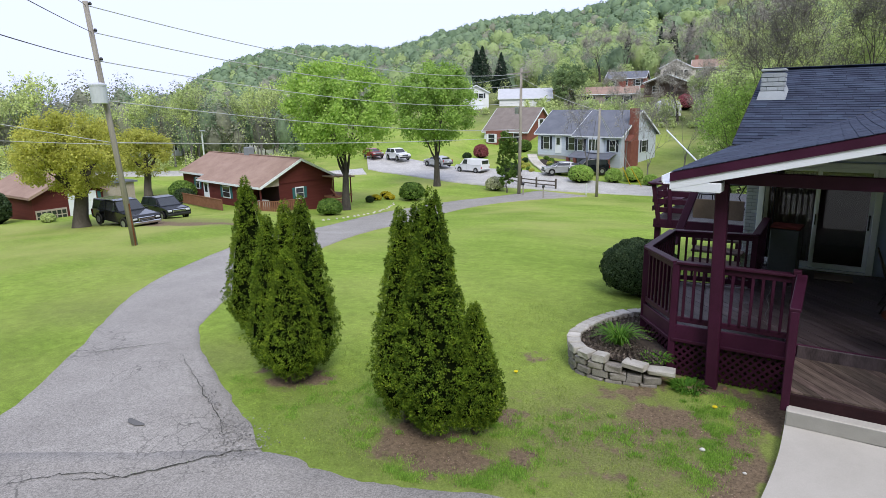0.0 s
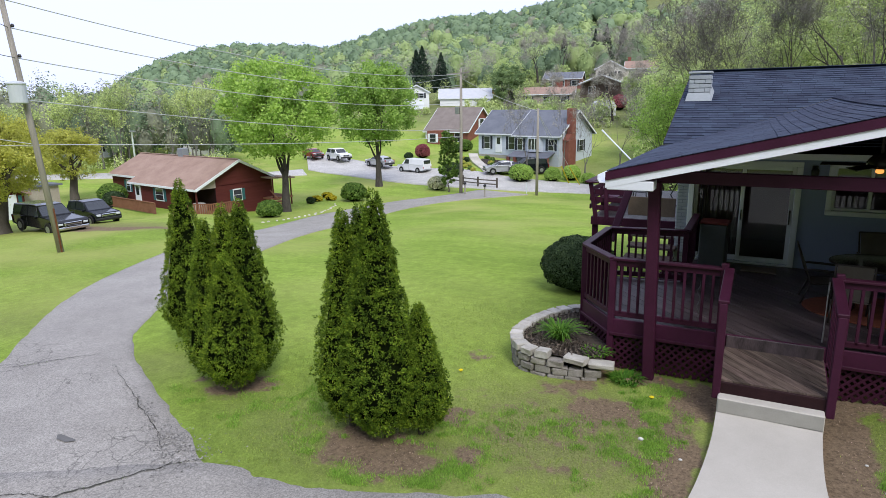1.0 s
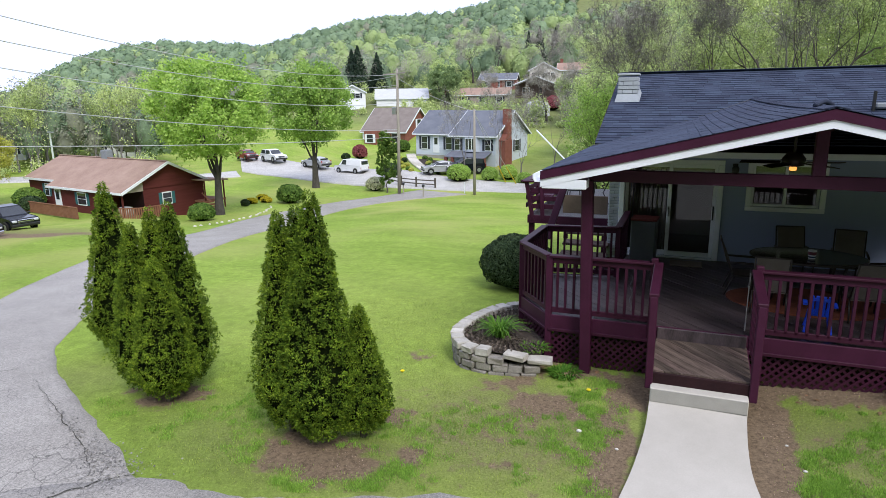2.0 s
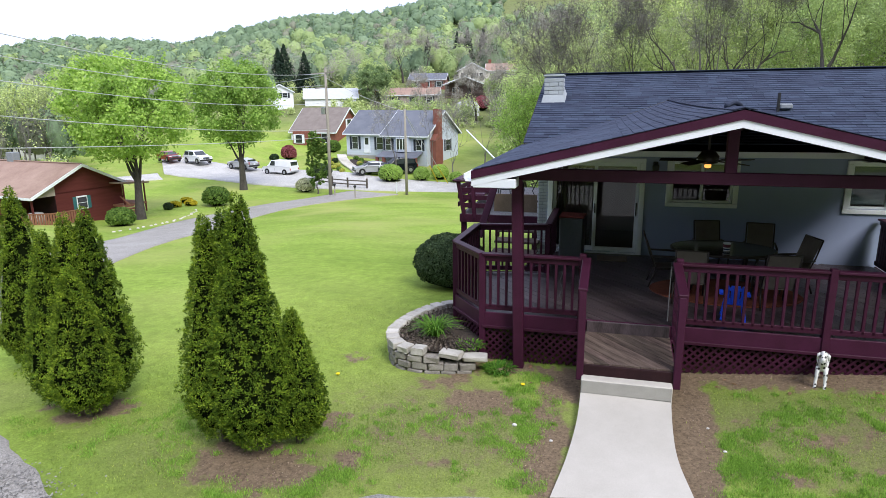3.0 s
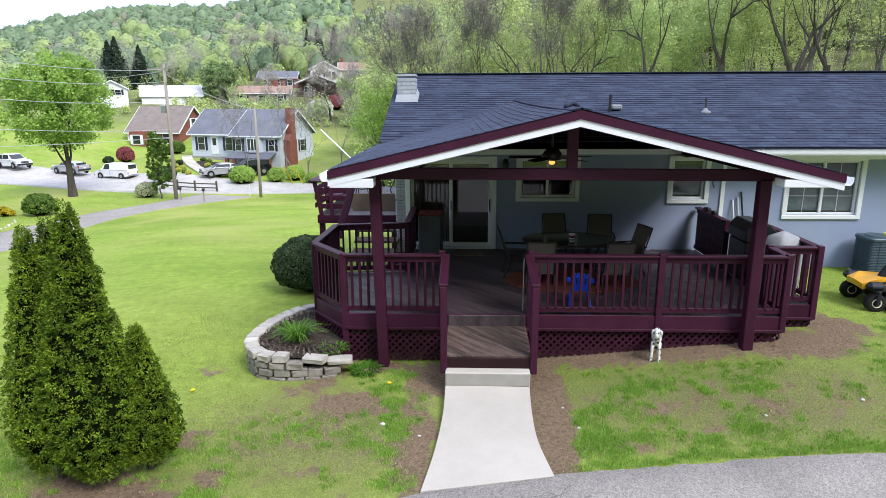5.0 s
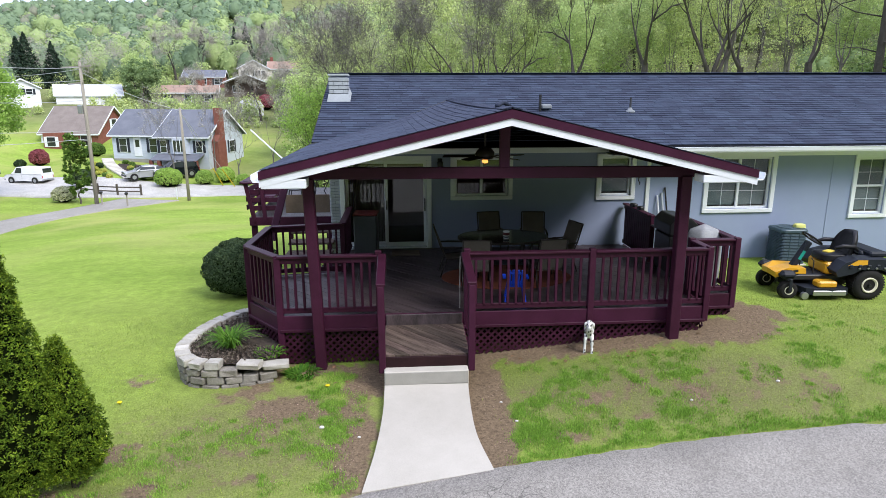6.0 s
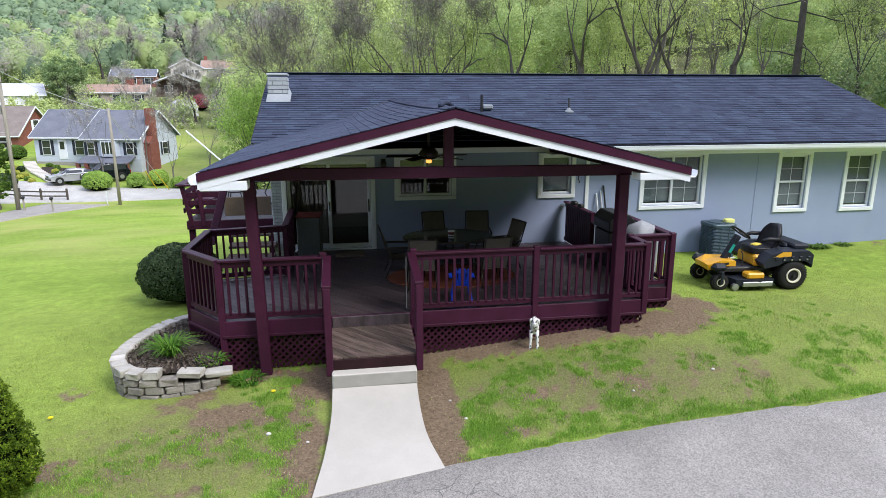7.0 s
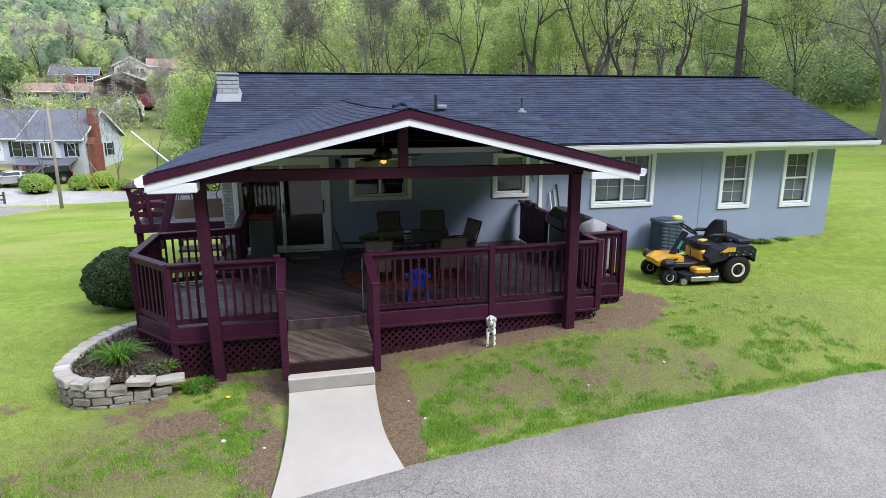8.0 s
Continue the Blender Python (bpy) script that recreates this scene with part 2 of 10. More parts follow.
def ground_z(x, y):
    """Height of the ground: a lawn that falls to a valley road, a hill behind it, and a wooded slope behind the house."""
    x, y = np.asarray(x, dtype=float), np.asarray(y, dtype=float)
    r = np.hypot(x - 0.25, y + 8.4)
    az = np.degrees(np.arctan2(-(x - 0.25), y + 8.4))
    left = smooth(-22, 8, az) * (1 - smooth(120, 170, az))
    near = -0.40 + 0.40 * smooth(0.0, 6.0, x) * smooth(-2.6, 1.2, y) + 0.05 * smooth(-4.0, 0.5, y)
    t = np.clip((r - 9) / (53 - 5 * smooth(24, 34, az) + 6 * smooth(43, 52, az)), 0, 1)
    drop = (4.9 - 0.7 * smooth(43, 52, az)) * (0.5 * t + 0.5 * t * t * (3 - 2 * t))
    rise = 0.055 * np.clip(r - 18, 0, 44) * smooth(-150, -100, az) + 0.16 * np.clip(r - 62, 0, 100) * smooth(-150, -100, az)
    far = smooth(24, 31, az)
    d = np.clip(r - 66 - 20 * far, 0, 94 - 40 * smooth(19, 34, az))
    hill = (0.075 * d + 0.0007 * d ** 2) * (1 + 0.55 * far) * (1 - smooth(33, 46, az))
    z = near - left * drop + (1 - left) * rise + left * hill
    crest = 3.8 + 420 * np.tan(np.radians(np.interp(az, CREST_AZ, CREST_EL))) - 4
    k = smooth(160, 420, r) * 0.55 + 0.45 * np.clip((r - 160) / 260, 0, 1)
    z = z + np.where(crest > z, (crest - z) * k, 0)
    z = z - 0.55 * np.exp(-(((x + 43.5) / 7.5) ** 2 + ((y - 22.6) / 5.2) ** 2) ** 1.5)  # the hollow before the red house
    z = z - 1.5 * np.exp(-(((x + 45.0) / 8.5) ** 2 + ((y - 81.5) / 8.0) ** 2) ** 1.5)  # the level yard of the brick house
    return z - 0.02 * np.clip(r - 430, 0, 2000)


# ---- ground, drive, road, walk ----
def soil_at(x, y):
    """How bare the ground is, 0 to 1."""
    s = np.zeros_like(x)
    for cx, cy, rx, ry, k in (
        (4.4, -0.75, 4.2, 1.3, 0.31), (8.2, -0.6, 4.0, 1.0, 0.25), (-2.0, -1.5, 2.2, 1.9, 0.29), (9.0, 2.2, 3.0, 1.2, 0.2), (3.2, 1.02, 2.3, 0.52, 1.15), (5.4, 1.05, 1.3, 0.56, 1.1), (6.45, 1.6, 0.6, 0.85, 0.95), (1.38, -0.5, 0.34, 2.0, 1.5), (-0.25, 0.35, 0.45, 0.75, 1.0),
        (-0.38, -1.3, 0.36, 1.3, 0.95), (-1.35, -0.48, 0.66, 0.36, 1.0), (-1.62, -1.0, 0.4, 0.3, 0.62), (-1.0, 0.75, 0.42, 0.25, 0.95), (-3.62, -2.68, 0.85, 0.5, 1.15), (-6.75, -1.95, 0.7, 0.5, 0.9), (-3.13, -1.47, 0.3, 0.26, 0.68),
        (-2.58, -2.24, 0.26, 0.26, 0.66), (-1.39, -2.14, 0.3, 0.2, 0.56), (-33.0, 13.0, 5.0, 1.2, 0.75), (-28.6, 13.4, 3.6, 0.7, 0.6), (-6.7, -2.1, 0.5, 0.4, 0.4), (-3.9, 0.6, 0.5, 0.4, 0.45), (3.0, -0.72, 0.5, 0.26, 0.62), (2.2, -1.5, 0.7, 0.2, 0.55), (4.4, -0.7, 0.45, 0.3, 0.55), (6.2, -0.5, 0.6, 0.25, 0.4),
        (10.2, 5.35, 0.9, 0.3, 0.6), (14.0, 5.25, 0.6, 0.25, 0.6), (-2.0, 0.9, 0.6, 1.6, 0.7), (-0.6, -1.6, 0.5, 0.5, 0.5), (8.6, 2.6, 1.0, 0.5, 0.25),
    ):
        s = np.maximum(s, k * np.exp(-(((x - cx) / rx) ** 2 + ((y - cy) / ry) ** 2) ** 1.5))
    # ragged islands of turf in the thin places
    wave = np.random.default_rng(4)
    rough = np.zeros_like(x)
    for f, amp in ((3.2, 0.10), (8.0, 0.24), (17.0, 0.32), (31.0, 0.22)):
        for _ in range(5):
            a, ph = wave.uniform(0, 6.28), wave.uniform(0, 6.28)
            rough = rough + amp / 3.4 * np.sin(f * (x * math.cos(a) + y * math.sin(a)) + ph + 1.3 * np.sin(0.6 * f * (y * math.cos(a) - x * math.sin(a)) + ph))
    s = s + rough * smooth(0.06, 0.4, s) * smooth(1.15, 0.8, s)
    return np.clip(s, 0, 1)


def thin_at(x, y):
    """How worn the turf is, 0 to 1."""
    s = np.zeros_like(x)
    for cx, cy, rx, ry, k in ((4.2, -0.55, 4.6, 1.5, 0.85), (8.4, 0.6, 3.2, 2.0, 0.55), (-1.6, -1.2, 2.4, 1.9, 0.8), (-4.0, -2.5, 2.6, 1.2, 0.7), (-8.6, -1.9, 1.4, 1.0, 0.6), (-14.0, -1.4, 2.4, 1.2, 0.5), (-34.5, 14.0, 9.0, 2.6, 0.8)):
        s = np.maximum(s, k * np.exp(-(((x - cx) / rx) ** 2 + ((y - cy) / ry) ** 2) ** 1.3))
    return s


def ground_material():
    m = mat("lawn", (0.158, 0.243, 0.036), (0.292, 0.395, 0.072), rough=0.95, scale=0.16, fine=0.9, bump=0.5, depth=0.04, stretch=(0.45, 1.5, 1), turn=-18, spec=0.08)
    n, l = m.node_tree.nodes, m.node_tree.links
    p = n["Principled BSDF"]
    grass = p.inputs["Base Color"].links[0].from_socket
    geo = n.new("ShaderNodeNewGeometry")
    blade = n.new("ShaderNodeTexNoise")
    blade.inputs["Scale"].default_value, blade.inputs["Detail"].default_value, blade.inputs["Roughness"].default_value = 34, 7, 0.85
    l.new(geo.outputs["Position"], blade.inputs["Vector"])
    tone = n.new("ShaderNodeMapRange")
    tone.inputs["From Min"].default_value, tone.inputs["From Max"].default_value = 0.25, 0.75
    tone.inputs["To Min"].default_value, tone.inputs["To Max"].default_value = 0.35, 1.65
    l.new(blade.outputs[0], tone.inputs["Value"])
    hs = n.new("ShaderNodeHueSaturation")
    l.new(tone.outputs[0], hs.inputs["Value"])
    l.new(grass, hs.inputs["Color"])
    # darker and lighter clumps of turf
    clump = n.new("ShaderNodeTexNoise")
    clump.inputs["Scale"].default_value, clump.inputs["Detail"].default_value, clump.inputs["Roughness"].default_value = 4.5, 5, 0.7
    l.new(geo.outputs["Position"], clump.inputs["Vector"])
    ct = n.new("ShaderNodeMapRange")
    ct.inputs["From Min"].default_value, ct.inputs["From Max"].default_value = 0.3, 0.7
    ct.inputs["To Min"].default_value, ct.inputs["To Max"].default_value = 0.76, 1.22
    l.new(clump.outputs[0], ct.inputs["Value"])
    hs2 = n.new("ShaderNodeHueSaturation")
    l.new(ct.outputs[0], hs2.inputs["Value"])
    l.new(hs.outputs[0], hs2.inputs["Color"])
    hs = hs2
    # dry, yellowish places
    dry = n.new("ShaderNodeTexNoise")
    dry.inputs["Scale"].default_value, dry.inputs["Detail"].default_value = 0.16, 6
    l.new(geo.outputs["Position"], dry.inputs["Vector"])
    dr = n.new("ShaderNodeMapRange")
    dr.inputs["From Min"].default_value, dr.inputs["From Max"].default_value, dr.inputs["To Max"].default_value = 0.42, 0.68, 0.75
    l.new(dry.outputs[0], dr.inputs["Value"])
    # the turf by the house is fresher than the open lawn
    off = n.new("ShaderNodeVectorMath")
    off.operation = "DISTANCE"
    off.inputs[1].default_value = (1.0, 1.0, 0.0)
    l.new(geo.outputs["Position"], off.inputs[0])
    fresh = n.new("ShaderNodeMapRange")
    fresh.inputs["From Min"].default_value, fresh.inputs["From Max"].default_value, fresh.inputs["To Min"].default_value = 6.0, 26.0, 0.30
    l.new(off.outputs["Value"], fresh.inputs["Value"])
    dry_here = n.new("ShaderNodeMath")
    dry_here.operation = "MULTIPLY"
    l.new(dr.outputs[0], dry_here.inputs[0])
    l.new(fresh.outputs[0], dry_here.inputs[1])
    m1 = n.new("ShaderNodeMix")
    m1.data_type = "RGBA"
    m1.inputs[7].default_value = (0.36, 0.375, 0.118, 1)
    l.new(dry_here.outputs[0], m1.inputs[0])
    l.new(hs.outputs[0], m1.inputs[6])
    # straw-coloured thatch between the blades
    thatch = n.new("ShaderNodeTexNoise")
    thatch.inputs["Scale"].default_value, thatch.inputs["Detail"].default_value, thatch.inputs["Roughness"].default_value = 6.5, 9, 0.8
    l.new(geo.outputs["Position"], thatch.inputs["Vector"])
    th = n.new("ShaderNodeMapRange")
    th.inputs["From Min"].default_value, th.inputs["From Max"].default_value, th.inputs["To Max"].default_value = 0.54, 0.74, 0.30
    l.new(thatch.outputs[0], th.inputs["Value"])
    m0 = n.new("ShaderNodeMix")
    m0.data_type = "RGBA"
    m0.inputs[7].default_value = (0.27, 0.235, 0.115, 1)
    l.new(th.outputs[0], m0.inputs[0])
    l.new(m1.outputs[2], m0.inputs[6])
    m1 = m0
    # thin, worn turf: olive thatch with the soil showing through
    thin = n.new("ShaderNodeAttribute")
    thin.attribute_name = "thin"
    straw = n.new("ShaderNodeValToRGB")
    straw.color_ramp.elements[0].position, straw.color_ramp.elements[0].color = 0.36, (0.072, 0.082, 0.032, 1)
    straw.color_ramp.elements[1].position, straw.color_ramp.elements[1].color = 0.66, (0.295, 0.258, 0.135, 1)
    l.new(blade.outputs[0], straw.inputs[0])
    worn = n.new("ShaderNodeMath")
    worn.operation, worn.use_clamp = "MULTIPLY_ADD", True
    worn.inputs[1].default_value = 0.9
    worn.inputs[2].default_value = -0.34
    l.new(thatch.outputs[0], worn.inputs[0])
    wear = n.new("ShaderNodeMath")
    wear.operation, wear.use_clamp = "ADD", True
    l.new(worn.outputs[0], wear.inputs[0])
    l.new(thin.outputs["Fac"], wear.inputs[1])
    gate = n.new("ShaderNodeMath")
    gate.operation, gate.use_clamp = "MULTIPLY", True
    l.new(wear.outputs[0], gate.inputs[0])
    l.new(thin.outputs["Fac"], gate.inputs[1])
    m4 = n.new("ShaderNodeMix")
    m4.data_type = "RGBA"
    l.new(gate.outputs[0], m4.inputs[0])
    l.new(m1.outputs[2], m4.inputs[6])
    l.new(straw.outputs[0], m4.inputs[7])
    m1 = m4
    # bare earth
    earth = n.new("ShaderNodeTexNoise")
    earth.inputs["Scale"].default_value, earth.inputs["Detail"].default_value, earth.inputs["Roughness"].default_value = 22, 8, 0.8
    l.new(geo.outputs["Position"], earth.inputs["Vector"])
    er = n.new("ShaderNodeValToRGB")
    er.color_ramp.elements[0].position, er.color_ramp.elements[0].color = 0.32, (0.074, 0.054, 0.037, 1)
    er.color_ramp.elements[1].position, er.color_ramp.elements[1].color = 0.70, (0.345, 0.252, 0.163, 1)
    l.new(earth.outputs[0], er.inputs[0])
    at = n.new("ShaderNodeAttribute")
    at.attribute_name = "soil"
    edge = n.new("ShaderNodeTexNoise")
    edge.inputs["Scale"].default_value, edge.inputs["Detail"].default_value, edge.inputs["Roughness"].default_value = 9, 7, 0.7
    l.new(geo.outputs["Position"], edge.inputs["Vector"])
    sm = n.new("ShaderNodeMath")
    sm.operation = "MULTIPLY_ADD"
    sm.inputs[1].default_value = 1.25
    l.new(edge.outputs[0], sm.inputs[0])
    l.new(at.outputs["Fac"], sm.inputs[2])
    st = n.new("ShaderNodeMapRange")
    st.inputs["From Min"].default_value, st.inputs["From Max"].default_value = 0.93, 1.24
    l.new(sm.outputs[0], st.inputs["Value"])
    m2 = n.new("ShaderNodeMix")
    m2.data_type = "RGBA"
    l.new(st.outputs[0], m2.inputs[0])
    l.new(m1.outputs[2], m2.inputs[6])
    l.new(er.outputs[0], m2.inputs[7])
    # rough unmown meadow on the slope across the road
    wild = n.new("ShaderNodeAttribute")
    wild.attribute_name = "meadow"
    m3 = n.new("ShaderNodeMix")
    m3.data_type = "RGBA"
    mt = n.new("ShaderNodeTexNoise")
    mt.inputs["Scale"].default_value, mt.inputs["Detail"].default_value, mt.inputs["Roughness"].default_value = 0.5, 8, 0.75
    l.new(geo.outputs["Position"], mt.inputs["Vector"])
    mr = n.new("ShaderNodeValToRGB")
    mr.color_ramp.elements[0].position, mr.color_ramp.elements[0].color = 0.35, (0.085, 0.095, 0.045, 1)
    mr.color_ramp.elements[1].position, mr.color_ramp.elements[1].color = 0.7, (0.215, 0.225, 0.11, 1)
    l.new(mt.outputs[0], mr.inputs[0])
    l.new(wild.outputs["Fac"], m3.inputs[0])
    l.new(m2.outputs[2], m3.inputs[6])
    l.new(mr.outputs[0], m3.inputs[7])
    l.new(m3.outputs[2], p.inputs["Base Color"])
    bp = n.new("ShaderNodeBump")
    bp.inputs["Strength"].default_value, bp.inputs["Distance"].default_value = 0.8, 0.03
    l.new(blade.outputs[0], bp.inputs["Height"])
    l.new(bp.outputs[0], p.inputs["Normal"])
    return m


def build_ground():
    radii = [0.0]
    step = 0.16
    while radii[-1] < 1500:
        radii.append(radii[-1] + step)
        if radii[-1] > 14:
            step *= 1.045
    radii = np.array(radii[1:])
    na = 320
    ang = np.linspace(0, 2 * np.pi, na, endpoint=False)
    x = -0.5 + radii[:, None] * np.sin(ang)[None]
    y = -3.5 + radii[:, None] * np.cos(ang)[None]
    z = ground_z(x, y)
    verts = np.stack([x, y, z], -1).reshape(-1, 3)
    nr = len(radii)
    i, k = np.meshgrid(np.arange(nr - 1), np.arange(na), indexing="ij")
    k2 = (k + 1) % na
    faces = np.stack([i * na + k, (i + 1) * na + k, (i + 1) * na + k2, i * na + k2], -1).reshape(-1, 4)[:, ::-1]
    verts = np.vstack([verts, [[-0.5, -3.5, float(ground_z(-0.5, -3.5))]]])
    me = array_mesh("ground", verts, faces, smooth=True)
    s = me.attributes.new("soil", "FLOAT", "POINT")
    s.data.foreach_set("value", soil_at(verts[:, 0], verts[:, 1]).astype(np.float32))
    t = me.attributes.new("thin", "FLOAT", "POINT")
    t.data.foreach_set("value", thin_at(verts[:, 0], verts[:, 1]).astype(np.float32))
    w = me.attributes.new("meadow", "FLOAT", "POINT")
    w.data.foreach_set("value", (0.75 * smooth(20, 28, verts[:, 0]) * smooth(46, 54, verts[:, 1]) * smooth(104, 84, verts[:, 1]) + 0.8 * smooth(84, 104, verts[:, 1]) + 0.5 * smooth(58, 66, verts[:, 1]) * smooth(-24, -18, verts[:, 0]) * smooth(104, 84, verts[:, 1])).astype(np.float32))
    ob = part("ground", me, ground_material(), None)
    tagged(ob, "green lawn with dry patches and bare earth by the deck", "lawn", kind="structure")


def spline(pts, n):
    """Points along a smooth line through pts."""
    pts = [Vector(p) for p in pts]
    pts = [2 * pts[0] - pts[1], *pts, 2 * pts[-1] - pts[-2]]
    out = []
    for i in range(1, len(pts) - 2):
        a, b, c, d = pts[i - 1:i + 3]
        for k in range(n):
            t = k / n
            out.append(0.5 * (2 * b + (c - a) * t + (2 * a - 5 * b + 4 * c - d) * t * t + (3 * b - a - 3 * c + d) * t ** 3))
    return [*out, pts[-2]]


def paved(name, left, right, material, label, category, across=10, n=10, lift=0.025):
    """A paved strip between two edge lines, laid on the ground."""
    a, b = spline([(*p, 0) for p in left], n), spline([(*p, 0) for p in right], n)
    rows = []
    for j, (p, q) in enumerate(zip(a, b)):
        rim = 0.05 / max(0.3, (q - p).length)
        for k, t in enumerate([0.0, rim, *[i / across for i in range(1, across)], 1 - rim, 1.0]):
            x, y = p.x + (q.x - p.x) * t, p.y + (q.y - p.y) * t
            if k in (0, 1, across + 1, across + 2):
                wob = 0.10 * noise.noise((x * 1.7, y * 1.7, 3.0)) + 0.05 * noise.noise((x * 6, y * 6, 1.0))
                d = (q - p).normalized()
                x, y = x + d.x * wob, y + d.y * wob
            rows.append((x, y))
    xy = np.array(rows)
    r = np.hypot(xy[:, 0], xy[:, 1] + 8.4)
    z = ground_z(xy[:, 0], xy[:, 1]) + lift + 0.0013 * np.clip(r - 12, 0, 200)
    across += 2
    edge = np.tile(np.r_[1, np.zeros(across - 1), 1], len(a)) > 0
    z = np.where(edge, ground_z(xy[:, 0], xy[:, 1]) - 0.02, z)
    nc = across + 1
    i, k = np.meshgrid(np.arange(len(a) - 1), np.arange(across), indexing="ij")
    faces = np.stack([i * nc + k, i * nc + k + 1, (i + 1) * nc + k + 1, (i + 1) * nc + k], -1).reshape(-1, 4)
    v = np.column_stack([xy, z])
    e1, e2 = v[faces[0][1]] - v[faces[0][0]], v[faces[0][2]] - v[faces[0][0]]
    if np.cross(e1, e2)[2] < 0:
        faces = faces[:, ::-1]
    ob = part(name, array_mesh(name, v, faces, smooth=True), material, None)
    return tagged(ob, label, category, kind="structure")


def asphalt_material(name, col, col2, crack=0.65):
    m = mat(name, col, col2, rough=0.8, spec=0.35, scale=0.55, fine=130, bump=0.45, depth=0.008)
    n, l = m.node_tree.nodes, m.node_tree.links
    p = n["Principled BSDF"]
    base = p.inputs["Base Color"].links[0].from_socket
    geo = n.new("ShaderNodeNewGeometry")
    wob = n.new("ShaderNodeTexNoise")
    wob.inputs["Scale"].default_value, wob.inputs["Detail"].default_value = 1.3, 5
    l.new(geo.outputs["Position"], wob.inputs["Vector"])
    vadd = n.new("ShaderNodeVectorMath")
    vadd.operation = "MULTIPLY_ADD"
    vadd.inputs[1].default_value = (0.7, 0.7, 0.7)
    l.new(wob.outputs["Color"], vadd.inputs[0])
    l.new(geo.outputs["Position"], vadd.inputs[2])
    vo = n.new("ShaderNodeTexVoronoi")
    vo.feature = "DISTANCE_TO_EDGE"
    vo.inputs["Scale"].default_value = 3.2
    l.new(vadd.outputs[0], vo.inputs["Vector"])
    thin = n.new("ShaderNodeMapRange")
    thin.inputs["From Min"].default_value, thin.inputs["From Max"].default_value = 0.0, 0.026
    thin.inputs["To Min"].default_value, thin.inputs["To Max"].default_value = crack, 0
    l.new(vo.outputs["Distance"], thin.inputs["Value"])
    # the places where the surface has broken up
    total = None
    for spot, rad in (((-6.1, -3.75, -0.4), 1.1), ((-11.1, -2.4, -0.57), 1.3), ((1.7, -2.6, -0.39), 0.95), ((-7.2, -5.8, -0.4), 0.9), ((-9.0, -2.6, -0.45), 0.7)):
        far = n.new("ShaderNodeVectorMath")
        far.operation = "DISTANCE"
        far.inputs[1].default_value = spot
        l.new(vadd.outputs[0], far.inputs[0])
        one = n.new("ShaderNodeMapRange")
        one.inputs["From Min"].default_value, one.inputs["From Max"].default_value = rad * 1.15, rad * 0.6
        l.new(far.outputs["Value"], one.inputs["Value"])
        if total is not None:
            add = n.new("ShaderNodeMath")
            add.operation, add.use_clamp = "ADD", True
            l.new(one.outputs[0], add.inputs[0])
            l.new(total.outputs[0], add.inputs[1])
            total = add
        else:
            total = one
    wr = total
    mul = n.new("ShaderNodeMath")
    mul.operation = "MULTIPLY"
    l.new(thin.outputs[0], mul.inputs[0])
    l.new(wr.outputs[0], mul.inputs[1])
    # light stone chips in the binder
    chip = n.new("ShaderNodeTexVoronoi")
    chip.inputs["Scale"].default_value = 70
    l.new(geo.outputs["Position"], chip.inputs["Vector"])
    cr = n.new("ShaderNodeMapRange")
    cr.inputs["From Min"].default_value, cr.inputs["From Max"].default_value = 0.0, 1.0
    cr.inputs["To Min"].default_value, cr.inputs["To Max"].default_value = 0.58, 1.42
    l.new(chip.outputs["Color"], cr.inputs["Value"])
    hs = n.new("ShaderNodeHueSaturation")
    l.new(cr.outputs[0], hs.inputs["Value"])
    l.new(base, hs.inputs["Color"])
    # worn pale tracks and old stains
    stain = n.new("ShaderNodeTexNoise")
    stain.inputs["Scale"].default_value, stain.inputs["Detail"].default_value, stain.inputs["Roughness"].default_value = 0.8, 8, 0.68
    l.new(vadd.outputs[0], stain.inputs["Vector"])
    sr = n.new("ShaderNodeMapRange")
    sr.inputs["From Min"].default_value, sr.inputs["From Max"].default_value = 0.3, 0.7
    sr.inputs["To Min"].default_value, sr.inputs["To Max"].default_value = 0.86, 1.12
    l.new(stain.outputs[0], sr.inputs["Value"])
    hs2 = n.new("ShaderNodeHueSaturation")
    l.new(sr.outputs[0], hs2.inputs["Value"])
    l.new(hs.outputs[0], hs2.inputs["Color"])
    hs = hs2
    mx = n.new("ShaderNodeMix")
    mx.data_type = "RGBA"
    mx.inputs[7].default_value = (0.035, 0.034, 0.03, 1)
    l.new(mul.outputs[0], mx.inputs[0])
    l.new(hs.outputs[0], mx.inputs[6])
    l.new(mx.outputs[2], p.inputs["Base Color"])
    return m


ASPHALT = asphalt_material("worn_asphalt", (0.232, 0.214, 0.192), (0.302, 0.283, 0.256))
DRIVE = asphalt_material("pale_drive_asphalt", (0.262, 0.243, 0.219), (0.332, 0.312, 0.284))
ROAD = asphalt_material("pale_road_asphalt", (0.39, 0.375, 0.35), (0.49, 0.475, 0.445), crack=0.3)
build_ground()
paved("driveway", [(-8.6, -6.1), (-10.2, -4.3), (-12.0, -2.45), (-14.1, -0.45), (-16.3, 2.3), (-19.2, 7.2), (-25.2, 17.6), (-29.4, 27.0), (-30.8, 33.5), (-30.6, 39.8), (-28.0, 45.2), (-25.8, 50.8)],
      [(-5.2, -3.85), (-6.6, -3.15), (-8.6, -2.17), (-9.9, -1.4), (-11.0, -0.3), (-13.6, 3.6), (-19.5, 14.5), (-23.2, 25.2), (-25.3, 32.5), (-25.4, 37.4), (-23.7, 42.0), (-20.0, 49.2)], DRIVE,
      "cracked grey asphalt driveway winding down the lawn", "driveway", across=12, n=8, lift=0.018)
